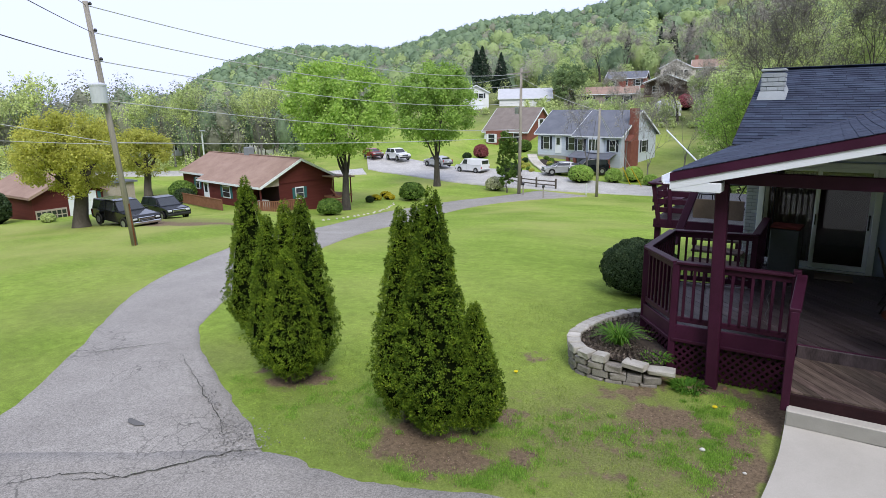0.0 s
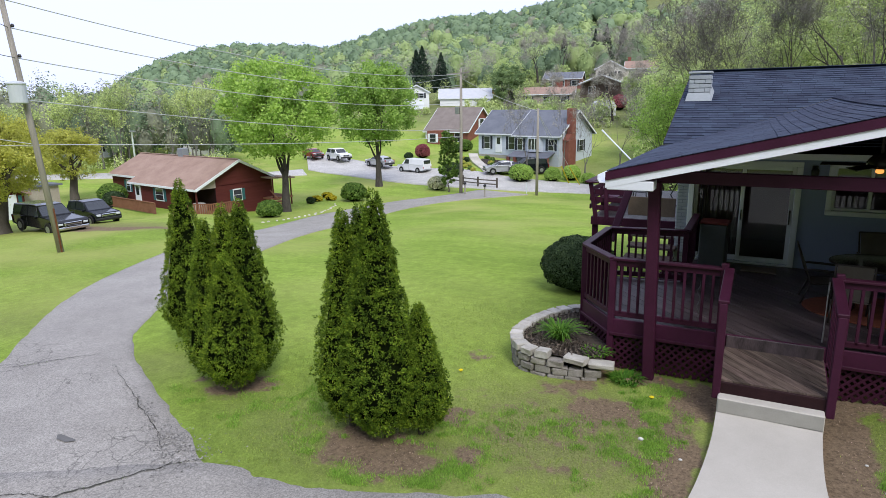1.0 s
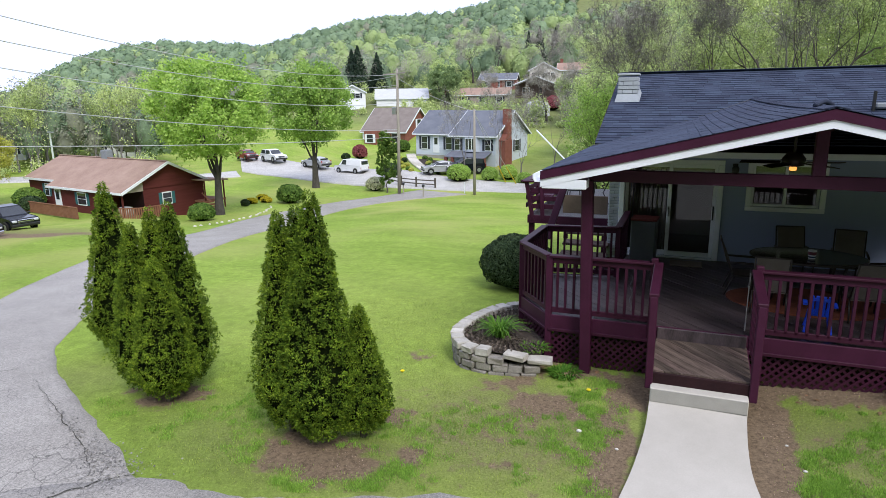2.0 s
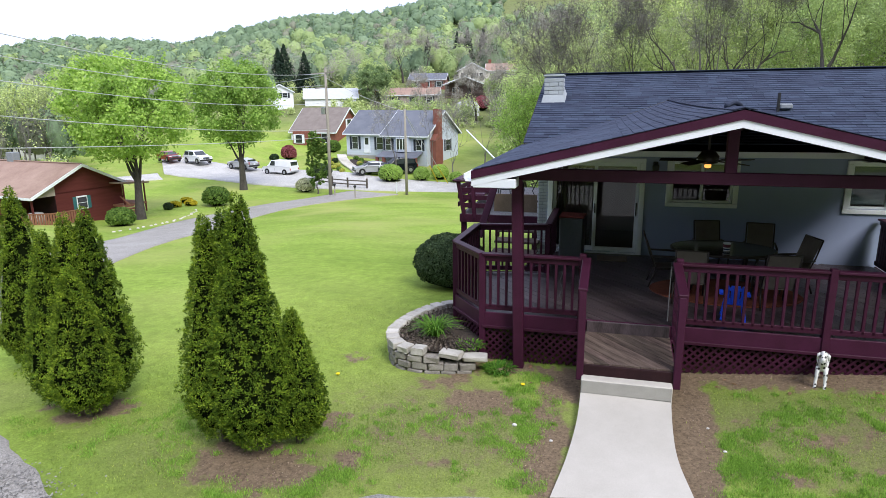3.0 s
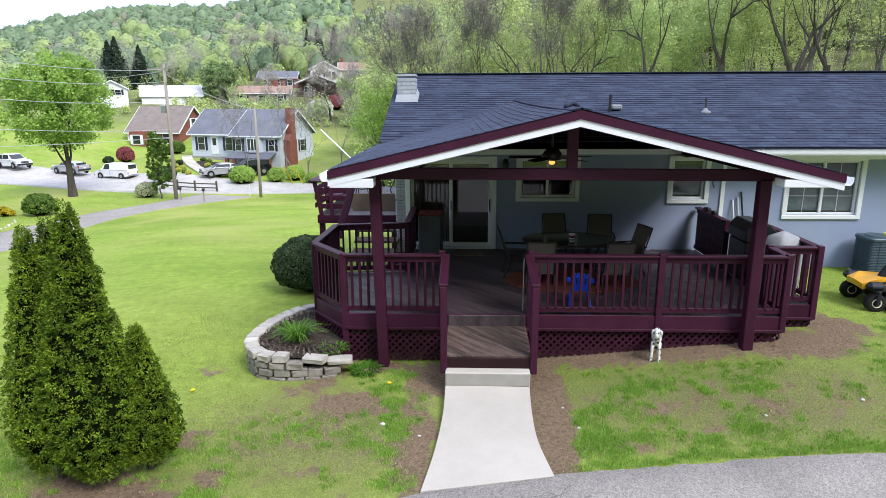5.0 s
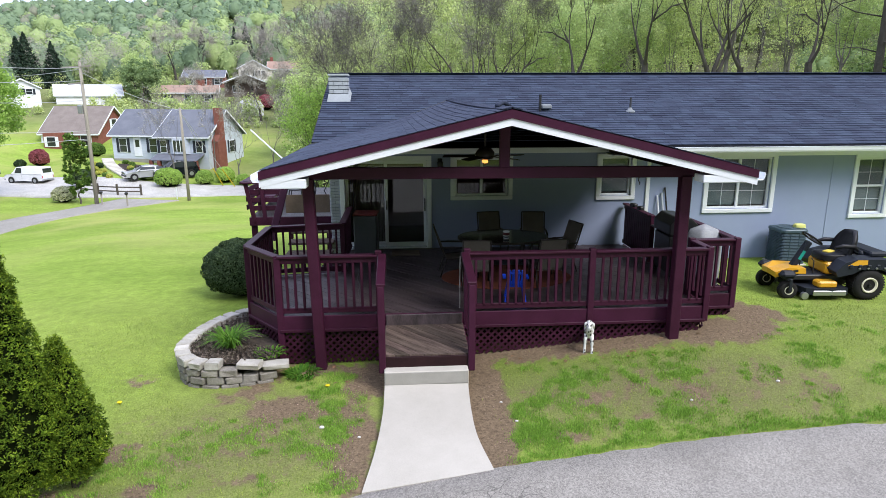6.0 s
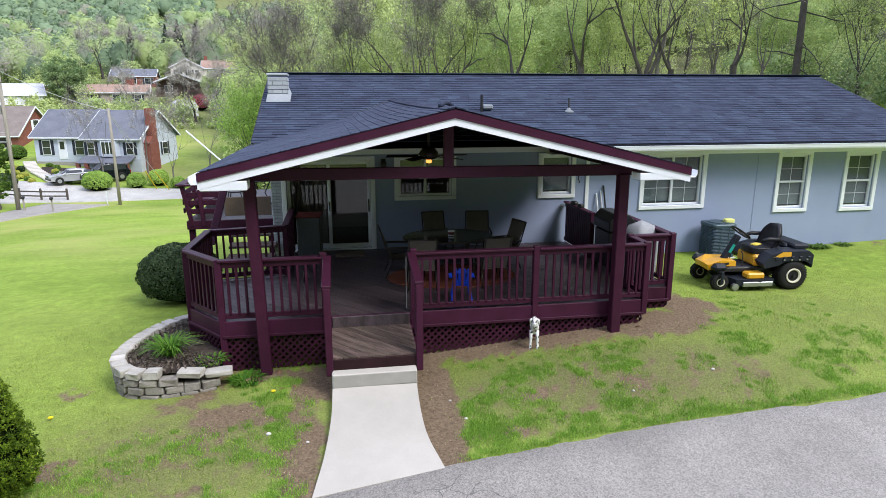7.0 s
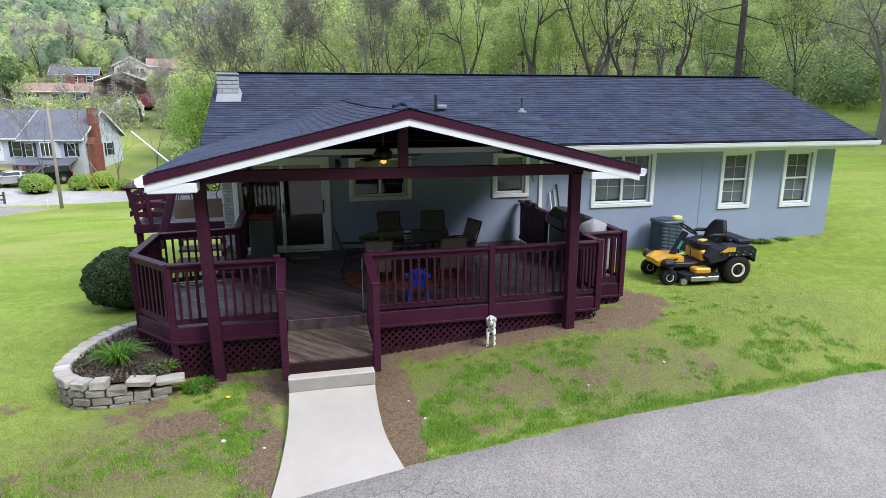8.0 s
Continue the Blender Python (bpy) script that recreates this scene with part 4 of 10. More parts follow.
def main_roof():
    t = 0.10
    up = Vector((0, -SLOPE, 1)).normalized()
    x0, x1 = -1.62, 15.1
    front = [(5.2, EAVE_Y, EAVE_Z), (x1, EAVE_Y, EAVE_Z), (x1, RIDGE_Y, RIDGE_Z), (5.2, RIDGE_Y, RIDGE_Z)]
    r = hpart("roof", B().slab(front, t, up), ROOF_BASE, label="charcoal asphalt shingle roof")
    y0 = WALL_Y - 0.05
    hpart("roof", B().slab([(x0, y0, EAVE_Z + SLOPE * (y0 - EAVE_Y)), (5.19, y0, EAVE_Z + SLOPE * (y0 - EAVE_Y)), (5.19, RIDGE_Y, RIDGE_Z), (x0, RIDGE_Y, RIDGE_Z)], t, up), ROOF_BASE)
    back = Vector((0, SLOPE, 1)).normalized()
    hpart("roof", B().slab([(x0, RIDGE_Y, RIDGE_Z), (x1, RIDGE_Y, RIDGE_Z), (x1, 14.45, EAVE_Z), (x0, 14.45, EAVE_Z)], t, back), SHINGLE)
    length = math.hypot(RIDGE_Y - EAVE_Y, RIDGE_Z - EAVE_Z)
    cs, sn = (RIDGE_Y - EAVE_Y) / length, (RIDGE_Z - EAVE_Z) / length

    def place(s, u):
        wave = 0.012 * noise.noise((u * 0.35, s * 0.5, 7.0))
        return (u, EAVE_Y + s * cs, EAVE_Z + s * sn + wave + 0.012)

    def spans(s):
        y = EAVE_Y + s * cs
        return (x0 if y > 5.2 else 5.3), x1

    b = B()
    for s, ua, ub, s1, h in tab_rows(place, length, spans, seed=5):
        tab_geometry(b, place, up, s, ua, ub, s1, h)
    hpart("shingles", b, SHINGLE, kind="stuff")
    cap = B()
    x = x0
    while x < x1:
        for side in (-1, 1):
            m = Euler((side * -math.atan(SLOPE) * -1, 0, 0)).to_matrix()
            cap.box((x + 0.1, RIDGE_Y + side * 0.075, RIDGE_Z + 0.012), (0.21, 0.16, 0.016), 0.003, m)
        x += 0.205
    hpart("ridge_capping", cap, SHINGLE, kind="stuff")
    # eave: fascia, soffit, gutter and downpipe; rakes
    hpart("fascia", B().box((10.15, EAVE_Y + 0.035, EAVE_Z - 0.115), (9.85, 0.03, 0.17), 0.004), WHITE)
    hpart("soffit", B().box((10.0, (EAVE_Y + WALL_Y) / 2 + 0.03, 2.575), (10.1, WALL_Y - EAVE_Y - 0.05, 0.02)), WHITE)
    g = B()
    prof = [(0.0, 0.0), (-0.10, -0.005), (-0.115, 0.03), (-0.125, 0.10), (-0.135, 0.105), (-0.118, 0.11), (-0.105, 0.035), (-0.01, 0.012)]
    y, z = EAVE_Y + 0.018, EAVE_Z - 0.14
    pts = [(x, y + a, z + c) for x in (5.45, 15.12) for a, c in prof]
    n = len(prof)
    g.add(pts, [tuple(range(n)), tuple(range(2 * n - 1, n - 1, -1)), *[(i, i + n, (i + 1) % n + n, (i + 1) % n) for i in range(n)]])
    hpart("gutter", g, WHITE, label="white metal eave gutter")
    for x in (x0 - 0.01, x1 + 0.01):
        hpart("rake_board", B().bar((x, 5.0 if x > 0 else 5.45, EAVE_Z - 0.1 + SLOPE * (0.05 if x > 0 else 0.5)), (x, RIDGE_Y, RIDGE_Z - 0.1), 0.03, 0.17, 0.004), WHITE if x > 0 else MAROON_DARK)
        hpart("rake_board", B().bar((x, 14.4, EAVE_Z - 0.08), (x, RIDGE_Y + 0.01, RIDGE_Z - 0.1), 0.03, 0.17, 0.004), WHITE)
    return r


def roof_z(y):
    return EAVE_Z + SLOPE * (y - EAVE_Y)


def chimney():
    x, y = -1.23, 7.9
    c = hpart("chimney", B().box((x, y, 3.75), (0.42, 0.42, 1.15)), MORTAR, label="chimney of grey painted brick")
    me = B().box((0, 0, 0), (0.222, 0.03, 0.085), 0.006).mesh("brick")
    ms = B().box((0, 0, 0), (0.03, 0.222, 0.085), 0.006).mesh("brick")
    zz = 3.78
    for row in range(6):
        z = zz + 0.098 * row
        for off, w in (((-0.112, 1.0), (0.112, 1.0)) if row % 2 else ((-0.172, 0.46), (0, 1.0), (0.172, 0.46))):
            for m, dx, dy in ((me, off, -0.225), (me, off, 0.225), (ms, -0.225, off), (ms, 0.225, off)):
                ob = part("brick", m, GREY_BRICK, c)
                ob.scale = (w, 1, 1) if m is me else (1, w, 1)
                ob.location = Vector((x + dx, y + dy, z)) - Vector((6.6, 9.7, 0))
    b = B().box((x, y, zz + 0.6), (0.50, 0.50, 0.05), 0.01)
    b.v = [(p[0] - 6.6, p[1] - 9.7, p[2]) for p in b.v]
    part("chimney_cap", b, GREY_BRICK, c)
    f = B()
    zr = roof_z(y)
    f.slab([(x - .29, y - .31, zr - .10), (x + .29, y - .31, zr - .10), (x + .245, y - .245, zr + .10), (x - .245, y - .245, zr + .10)], 0.01, (0, -1, 0.4))
    f.slab([(x + .29, y - .31, zr - .10), (x + .29, y + .31, zr + .12), (x + .245, y + .245, zr + .24), (x + .245, y - .245, zr + .10)], 0.01, (1, 0, 0.4))
    f.v = [(p[0] - 6.6, p[1] - 9.7, p[2]) for p in f.v]
    part("flashing", f, GREY_BRICK, c, "pale metal flashing")


def roof_vents():
    y = 6.9
    z = roof_z(y)
    hpart("roof_vent", B().box((3.86, y + 0.1, z + 0.13), (0.26, 0.26, 0.12), 0.03), MORTAR, label="low metal roof vent")
    b = B().tube([(3.70, y, z - .02), (3.70, y, z + 0.42)], 0.033, 10)
    hpart("vent_pipe", b, BLACK, label="black vent pipe")
    b = B().tube([(5.95, y, z - .02), (5.95, y, z + 0.34)], 0.026, 10)
    hpart("vent_pipe", b, PIPE_GREY, label="dark grey vent pipe")
    hpart("pipe_boot", B().lathe([(0.13, z - .03), (0.12, z + 0.02), (0.05, z + 0.06), (0.04, z + 0.1)], 12, (5.95, y, 0)), MORTAR, smooth=True)


house_shell()
brick_end()
for n, w in enumerate(WINDOWS):
    window(*w[:4], w[4], n)
sliding_door()
main_roof()
chimney()
roof_vents()

# ---- the porch: a low gable on two posts in front of the house ----
PORCH = thing("porch_roof", "low gabled porch roof on two maroon posts", "porch", at=pose(1.84, 3.0, 0))
PX, PZ, PL, PLZ, PR, PRZ, PY0 = 1.84, 3.66, -1.65, 2.84, 5.45, 2.79, 0.28


def ppart(name, b, material, label="", smooth=False, kind="", parent=PORCH):
    b.v = [(p[0] - 1.84, p[1] - 3.0, p[2]) for p in b.v]
    return part(name, b, material, parent, label, smooth, kind)


RIDGE_END = Vector((1.60, 7.72, 3.775))


def ridge_at(y):
    """The porch ridge: it climbs a little towards the main roof and drifts sideways."""
    k = (y - PY0) / (RIDGE_END.y - PY0)
    return Vector((PX + (RIDGE_END.x - PX) * k, y, PZ + (RIDGE_END.z - PZ) * k * k))


def slope_at(side, f, y):
    """A point of the porch roof at the share f of the way from eave to ridge, with a slight sag."""
    e = Vector((PL, y, PLZ)) if side < 0 else Vector((PR, y, PRZ))
    p = e.lerp(ridge_at(y), f)
    p.z -= 0.03 * math.sin(math.pi * f) * smooth(1.0, 4.0, y)
    return p


def valley_y(side, f):
    """Where the porch roof meets the main roof."""
    a, b = 4.0, 8.6
    for _ in range(24):
        m = (a + b) / 2
        if slope_at(side, f, m).z > roof_z(m):
            a = m
        else:
            b = m
    return a


def porch():
    nl = Vector((-(PZ - PLZ), 0, PX - PL)).normalized()
    nr = Vector((PZ - PRZ, 0, PR - PX)).normalized()
    for side, nn in ((-1, nl), (1, nr)):
        b, nf, ny = B(), 8, 10
        for lift in (0.0, 0.05):
            for a in range(nf + 1):
                f = a / nf
                for k in range(ny + 1):
                    p = slope_at(side, f, PY0 + (valley_y(side, f) + 0.02 - PY0) * k / ny) - nn * lift
                    b.v.append(tuple(p))
        m = (nf + 1) * (ny + 1)
        for a in range(nf):
            for k in range(ny):
                q = (a * (ny + 1) + k, (a + 1) * (ny + 1) + k, (a + 1) * (ny + 1) + k + 1, a * (ny + 1) + k + 1)
                q = q if side < 0 else q[::-1]
                b.f += [q, tuple(i + m for i in q[::-1])]
        rim = [k for k in range(ny + 1)] + [a * (ny + 1) + ny for a in range(1, nf + 1)] + [nf * (ny + 1) + k for k in range(ny - 1, -1, -1)] + [a * (ny + 1) for a in range(nf - 1, 0, -1)]
        for u, w in zip(rim, rim[1:] + rim[:1]):
            b.f.append((u, w, w + m, u + m) if side < 0 else (w, u, u + m, w + m))
        ppart("roof_deck", b, ROOF_BASE, "charcoal asphalt shingle roof")
    # boarded ceiling under the slopes
    for (xa, za), (xb, zb), nn in (((PL + 0.05, PLZ - 0.09), (PX, PZ - 0.11), nl), ((PX, PZ - 0.11), (PR - 0.05, PRZ - 0.09), nr)):
        b = B()
        k, y = 0, PY0 + 0.1
        while y < WALL_Y - 0.02:
            yb = min(y + 0.178, WALL_Y - 0.005)
            b.slab([(xa, y, za), (xb, y, zb), (xb, yb, zb), (xa, yb, za)], 0.02, nn)
            y += 0.184
        ppart("ceiling_boards", b, MAROON, kind="stuff")
    # gable edge: maroon board over white board
    for (xa, za), (xb, zb) in (((PL - 0.02, PLZ), (PX, PZ)), ((PX, PZ), (PR + 0.02, PRZ))):
        def rake(name, y, top, bot, thick, material):
            b = B()
            pts = [(xa, y, za - bot), (xb, y, zb - bot), (xb, y, zb - top), (xa, y, za - top)]
            b.slab(pts, thick, (0, -1, 0))
            ppart(name, b, material)
        rake("rake_board", PY0 - 0.035, 0.005, 0.125, 0.04, MAROON)
        rake("rake_trim", PY0 - 0.015, 0.127, 0.228, 0.03, WHITE)
    # boxed eave ends
    ppart("eave_box", B().box((-1.34, 0.42, 2.655), (0.62, 0.3, 0.13), 0.008), WHITE)
    ppart("eave_box", B().box((5.02, 0.42, 2.655), (0.72, 0.3, 0.11), 0.008), WHITE)
    for x, z in ((PL, PLZ), (PR, PRZ)):
        ppart("eave_fascia", B().box((x, (PY0 + 5.0) / 2, z - 0.11), (0.03, 5.0 - PY0, 0.14), 0.004), WHITE)
        b = B()
        s = -1 if x < 0 else 1
        prof = [(0.02, 0.0), (0.10, 0.0), (0.13, 0.05), (0.13, 0.11), (0.118, 0.11), (0.115, 0.055), (0.09, 0.012), (0.02, 0.012)]
        n = len(prof)
        pts = [(x + s * a, y, z - 0.16 + c) for y in (PY0 - 0.02, 4.9) for a, c in prof]
        b.add(pts, [tuple(range(n)), tuple(range(2 * n - 1, n - 1, -1)), *[(i, i + n, (i + 1) % n + n, (i + 1) % n) for i in range(n)]])
        ppart("gutter", b, WHITE, "white metal gutter")
    # posts, beam, king post, side plates
    pl = B().bar((-1.02, 0.85, -0.48), (-1.09, 0.85, 2.66), 0.165, 0.165, 0.012, (0, 1, 0))
    ppart("post", pl, MAROON, "square maroon timber post")
    ppart("post", B().bar((4.665, 0.85, -0.16), (4.66, 0.85, 2.64), 0.165, 0.165, 0.012, (0, 1, 0)), MAROON, "square maroon timber post")
    ppart("beam", B().bar((-1.45, 0.85, 2.735), (5.2, 0.85, 2.70), 0.10, 0.17, 0.008), MAROON)
    ppart("king_post", B().box((1.84, 0.85, 3.16), (0.15, 0.12, 0.72), 0.008), MAROON)
    # side plates and ridge beam: roof shade comes from the darker maroon
    for x, z in ((-1.30, 2.74), (5.06, 2.70)):
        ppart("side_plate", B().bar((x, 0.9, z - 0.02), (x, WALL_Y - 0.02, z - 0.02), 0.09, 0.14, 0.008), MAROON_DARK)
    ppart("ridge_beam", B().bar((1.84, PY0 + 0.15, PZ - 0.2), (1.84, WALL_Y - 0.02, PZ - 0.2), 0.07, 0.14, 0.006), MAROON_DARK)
    # shingles: the nearest ones single, the rest joined
    single = 0
    for side, n, x_e, z_e, seed in ((-1, nl, PL, PLZ, 3), (1, nr, PR, PRZ, 4)):
        length = math.hypot(PX - x_e, PZ - z_e)

        def place(s, u):
            p = slope_at(side, min(1.0, s / length), u)
            return (p.x, p.y, p.z + 0.006 + max(0, 0.016 * noise.noise((p.x * 0.9, u * 0.6, 2.0))))

        def spans(s):
            return PY0 - 0.045, valley_y(side, min(1.0, s / length)) - 0.02

        b = B()
        for s, ua, ub, s1, h in tab_rows(place, length, spans, seed=seed, expo=0.14, thick=0.006):
            one = B()
            if side < 0:
                tab_geometry(one, place, n, s, ub, ua, s1, h)
            else:
                tab_geometry(one, place, n, s, ua, ub, s1, h)
            if side < 0 and ua < 4.6 and single < 300:
                single += 1
                ppart("shingle", one, SHINGLE)
            else:
                b.add(one.v, one.f)
        ppart("shingles", b, SHINGLE, kind="stuff")
    for side in (-1, 1):
        line = [slope_at(side, f, valley_y(side, f) + 0.02) + Vector((0, 0, 0.012)) for f in np.linspace(0, 1, 9)]
        ppart("valley_flashing", B().tube(line, 0.017, 6), BLACK)
    caps = B()
    y = PY0 - 0.04
    while y < valley_y(-1, 1.0) - 0.05:
        p = ridge_at(y)
        for s, n in ((-1, nl), (1, nr)):
            m = Euler((0, s * math.atan2(PZ - PLZ, PX - PL), 0)).to_matrix()
            caps.box((p.x + s * 0.07, y + 0.1, p.z + 0.012), (0.15, 0.20, 0.016), 0.003, m)
        y += 0.18
    ppart("ridge_capping", caps, SHINGLE, kind="stuff")
    ppart("ridge_vent", B().tube([(1.72 + 0.03 * k, 0.9 + 0.04 * k, 3.69 + 0.05 * math.sin(k * math.pi / 8)) for k in range(9)], 0.035, 8), SHINGLE, "humped shingle over a roof vent", smooth=True)


porch()


# ---- the deck ----
DECK = thing("deck", "raised maroon timber deck with balustrade and lattice skirting", "deck", at=pose(1.8, 3.2, 0))
DZ, RZ = 0.45, 1.44


def dpart(name, b, material, parent=DECK, label="", smooth=False, kind=""):
    b.v = [(p[0] - 1.8, p[1] - 3.2, p[2]) for p in b.v]
    return part(name, b, material, parent, label, smooth, kind)


OUTLINE = [(-1.66, 1.05), (5.27, 1.05), (5.27, 1.66), (6.06, 1.66), (6.06, 3.9), (5.46, 3.9), (5.46, 5.5), (-0.88, 5.5), (-0.88, 3.62), (-2.25, 3.4), (-2.30, 1.85)]


def planks(poly, ang, wide, gap, z, thick, material, parent, name, seed=1):
    """Boards laid at an angle and cut to the outline."""
    rng = random.Random(seed)
    c, s = math.cos(ang), math.sin(ang)
    rot = [(x * c + y * s, -x * s + y * c) for x, y in poly]
    v0, v1 = min(p[1] for p in rot), max(p[1] for p in rot)
    v = v0
    while v < v1:
        edges = []
        for vm in (v + gap / 2, v + wide / 2, v + wide - gap / 2):
            cuts = []
            for (xa, ya), (xb, yb) in zip(rot, rot[1:] + rot[:1]):
                if (ya > vm) != (yb > vm):
                    cuts.append(xa + (xb - xa) * (vm - ya) / (yb - ya))
            edges.append((vm, sorted(cuts)))
        (va, ca), (vm, cm), (vb, cb) = edges
        if not len(ca) == len(cm) == len(cb):
            ca = cb = cm
        for k in range(0, len(cm), 2):
            if cm[k + 1] - cm[k] < 0.05:
                continue
            z1 = z + rng.uniform(-0.002, 0.002)
            ring = [(u * c - w * s, u * s + w * c, z1) for u, w in ((ca[k], va), (ca[k + 1], va), (cb[k + 1], vb), (cb[k], vb))]
            dpart(name, B().slab(ring, thick), material, parent)
        v += wide


def lattice(p, q, z0a, z0b, z1, parent):
    """A diagonal lattice panel between two ground points."""
    p, q = Vector((*p, 0)), Vector((*q, 0))
    d = q - p
    n = Vector((d.y, -d.x, 0)).normalized()
    length = d.length
    d.normalize()
    b = B()
    step = 0.115
    for layer, sgn in ((0.004, 1), (-0.008, -1)):
        k = -2.0
        while k < length + 2:
            pts = []
            for t in range(0, 41):
                h = t / 40 * (z1 - min(z0a, z0b))
                u = k + sgn * h
                z = min(z0a, z0b) + h
                if 0 <= u <= length and z >= z0a + (z0b - z0a) * u / length:
                    pts.append((u, z))
            if len(pts) > 1:
                a, e = pts[0], pts[-1]
                if (a[0] - e[0]) ** 2 + (a[1] - e[1]) ** 2 > 0.002:
                    P, Q = p + d * a[0] + n * layer + Vector((0, 0, a[1])), p + d * e[0] + n * layer + Vector((0, 0, e[1]))
                    b.bar(P, Q, 0.01, 0.036, 0, n.cross(Q - P))
            k += step
    return dpart("lattice", b, MAROON, parent, "maroon diagonal lattice panel")


def railing(p, q, parent, z=DZ, top=RZ, spacing=0.125, wide=0.04):
    """One stretch of balustrade: cap rail, under rail, bottom rail and square balusters."""
    P, Q = Vector((*p, 0)), Vector((*q, 0))
    d = Q - P
    r = dpart("railing", B().bar(P + Vector((0, 0, top - 0.02)), Q + Vector((0, 0, top - 0.02)), 0.135, 0.038, 0.008), MAROON, parent)

    def sub(name, b):
        b.v = [(x - 1.8, y - 3.2, zz) for x, y, zz in b.v]
        return part(name, b, MAROON, r)

    sub("top_rail", B().bar(P + Vector((0, 0, top - 0.085)), Q + Vector((0, 0, top - 0.085)), 0.04, 0.088, 0.005))
    sub("bottom_rail", B().bar(P + Vector((0, 0, z + 0.09)), Q + Vector((0, 0, z + 0.09)), 0.04, 0.085, 0.005))
    n = max(1, int(d.length / spacing))
    ang = math.atan2(d.y, d.x)
    me = B().box((0, 0, 0), (wide, min(wide, 0.04), top - z - 0.20), 0.004).mesh("baluster")
    for k in range(1, n):
        c = P + d * k / n
        ob = part("baluster", me, MAROON, r)
        ob.location = (c.x - 1.8, c.y - 3.2, (top + z) / 2 - 0.01)
        ob.rotation_euler = (0, 0, ang)
    return r


def deck():
    planks(OUTLINE, radians(-45), 0.14, 0.006, DZ, 0.03, DECKING, DECK, "deck_board", seed=3)
    # rim boards in two steps all round, posts at the corners
    n = len(OUTLINE)
    for i in range(n):
        p, q = OUTLINE[i], OUTLINE[(i + 1) % n]
        if p[1] > 5.4 and q[1] > 5.4:
            continue
        d = Vector((q[0] - p[0], q[1] - p[1], 0))
        nn = Vector((d.y, -d.x, 0)).normalized() * 0.022
        dpart("rim_board", B().bar((p[0] + nn.x, p[1] + nn.y, 0.34), (q[0] + nn.x, q[1] + nn.y, 0.34), 0.036, 0.235, 0.006), MAROON)
        dpart("rim_cap", B().bar((p[0] + 2.2 * nn.x, p[1] + 2.2 * nn.y, 0.215), (q[0] + 2.2 * nn.x, q[1] + 2.2 * nn.y, 0.215), 0.04, 0.05, 0.006), MAROON)
        z0a, z0b = float(ground_z(*p)) + 0.01, float(ground_z(*q)) + 0.01
        if i == 0:
            lattice(p, (-0.06, 1.05), -0.37, -0.35, 0.20, DECK)
            lattice((1.30, 1.05), (5.2, 1.05), -0.30, -0.02, 0.20, DECK)
        elif z0a < 0.15:
            lattice(p, q, z0a, z0b, 0.20, DECK)
    # joists and bearers under the boards, in the maroon darkened for shade
    for k in range(9):
        y = 1.3 + 0.5 * k
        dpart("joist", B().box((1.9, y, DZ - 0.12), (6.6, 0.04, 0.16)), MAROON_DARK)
    for x, y in ((-1.66, 1.05), (-2.30, 1.85), (-2.25, 3.4), (-0.88, 3.62)):
        g = float(ground_z(x, y))
        dpart("corner_post", B().box((x, y, (g - 0.1 + RZ - 0.03) / 2), (0.1, 0.1, RZ - 0.03 - g + 0.1), 0.006), MAROON)
    for x, y, top in ((-0.09, 1.05, 1.50), (1.31, 1.05, 1.50), (3.33, 1.05, 1.47), (5.27, 1.05, 1.46), (5.27, 1.7, 1.46), (6.06, 1.66, 1.46), (5.46, 3.9, 1.45), (6.06, 3.9, 1.45)):
        dpart("rail_post", B().box((x, y - 0.01, (0.2 + top) / 2), (0.1, 0.1, top - 0.2), 0.008), MAROON)
    for p, q in (((-1.66, 1.05), (-0.1, 1.05)), ((1.32, 1.05), (3.28, 1.05)), ((3.38, 1.05), (5.25, 1.05)), ((-2.30, 1.85), (-1.66, 1.05)), ((-2.25, 3.4), (-2.30, 1.85)),
                 ((-0.88, 3.62), (-2.25, 3.4)), ((-0.88, 5.48), (-0.88, 3.62)), ((5.30, 1.68), (6.02, 1.68)), ((6.06, 1.7), (6.06, 3.86)), ((5.27, 1.1), (5.27, 1.65))):
        railing(p, q, DECK)
    railing((5.46, 3.95), (5.46, 5.48), DECK, spacing=0.105, wide=0.097)


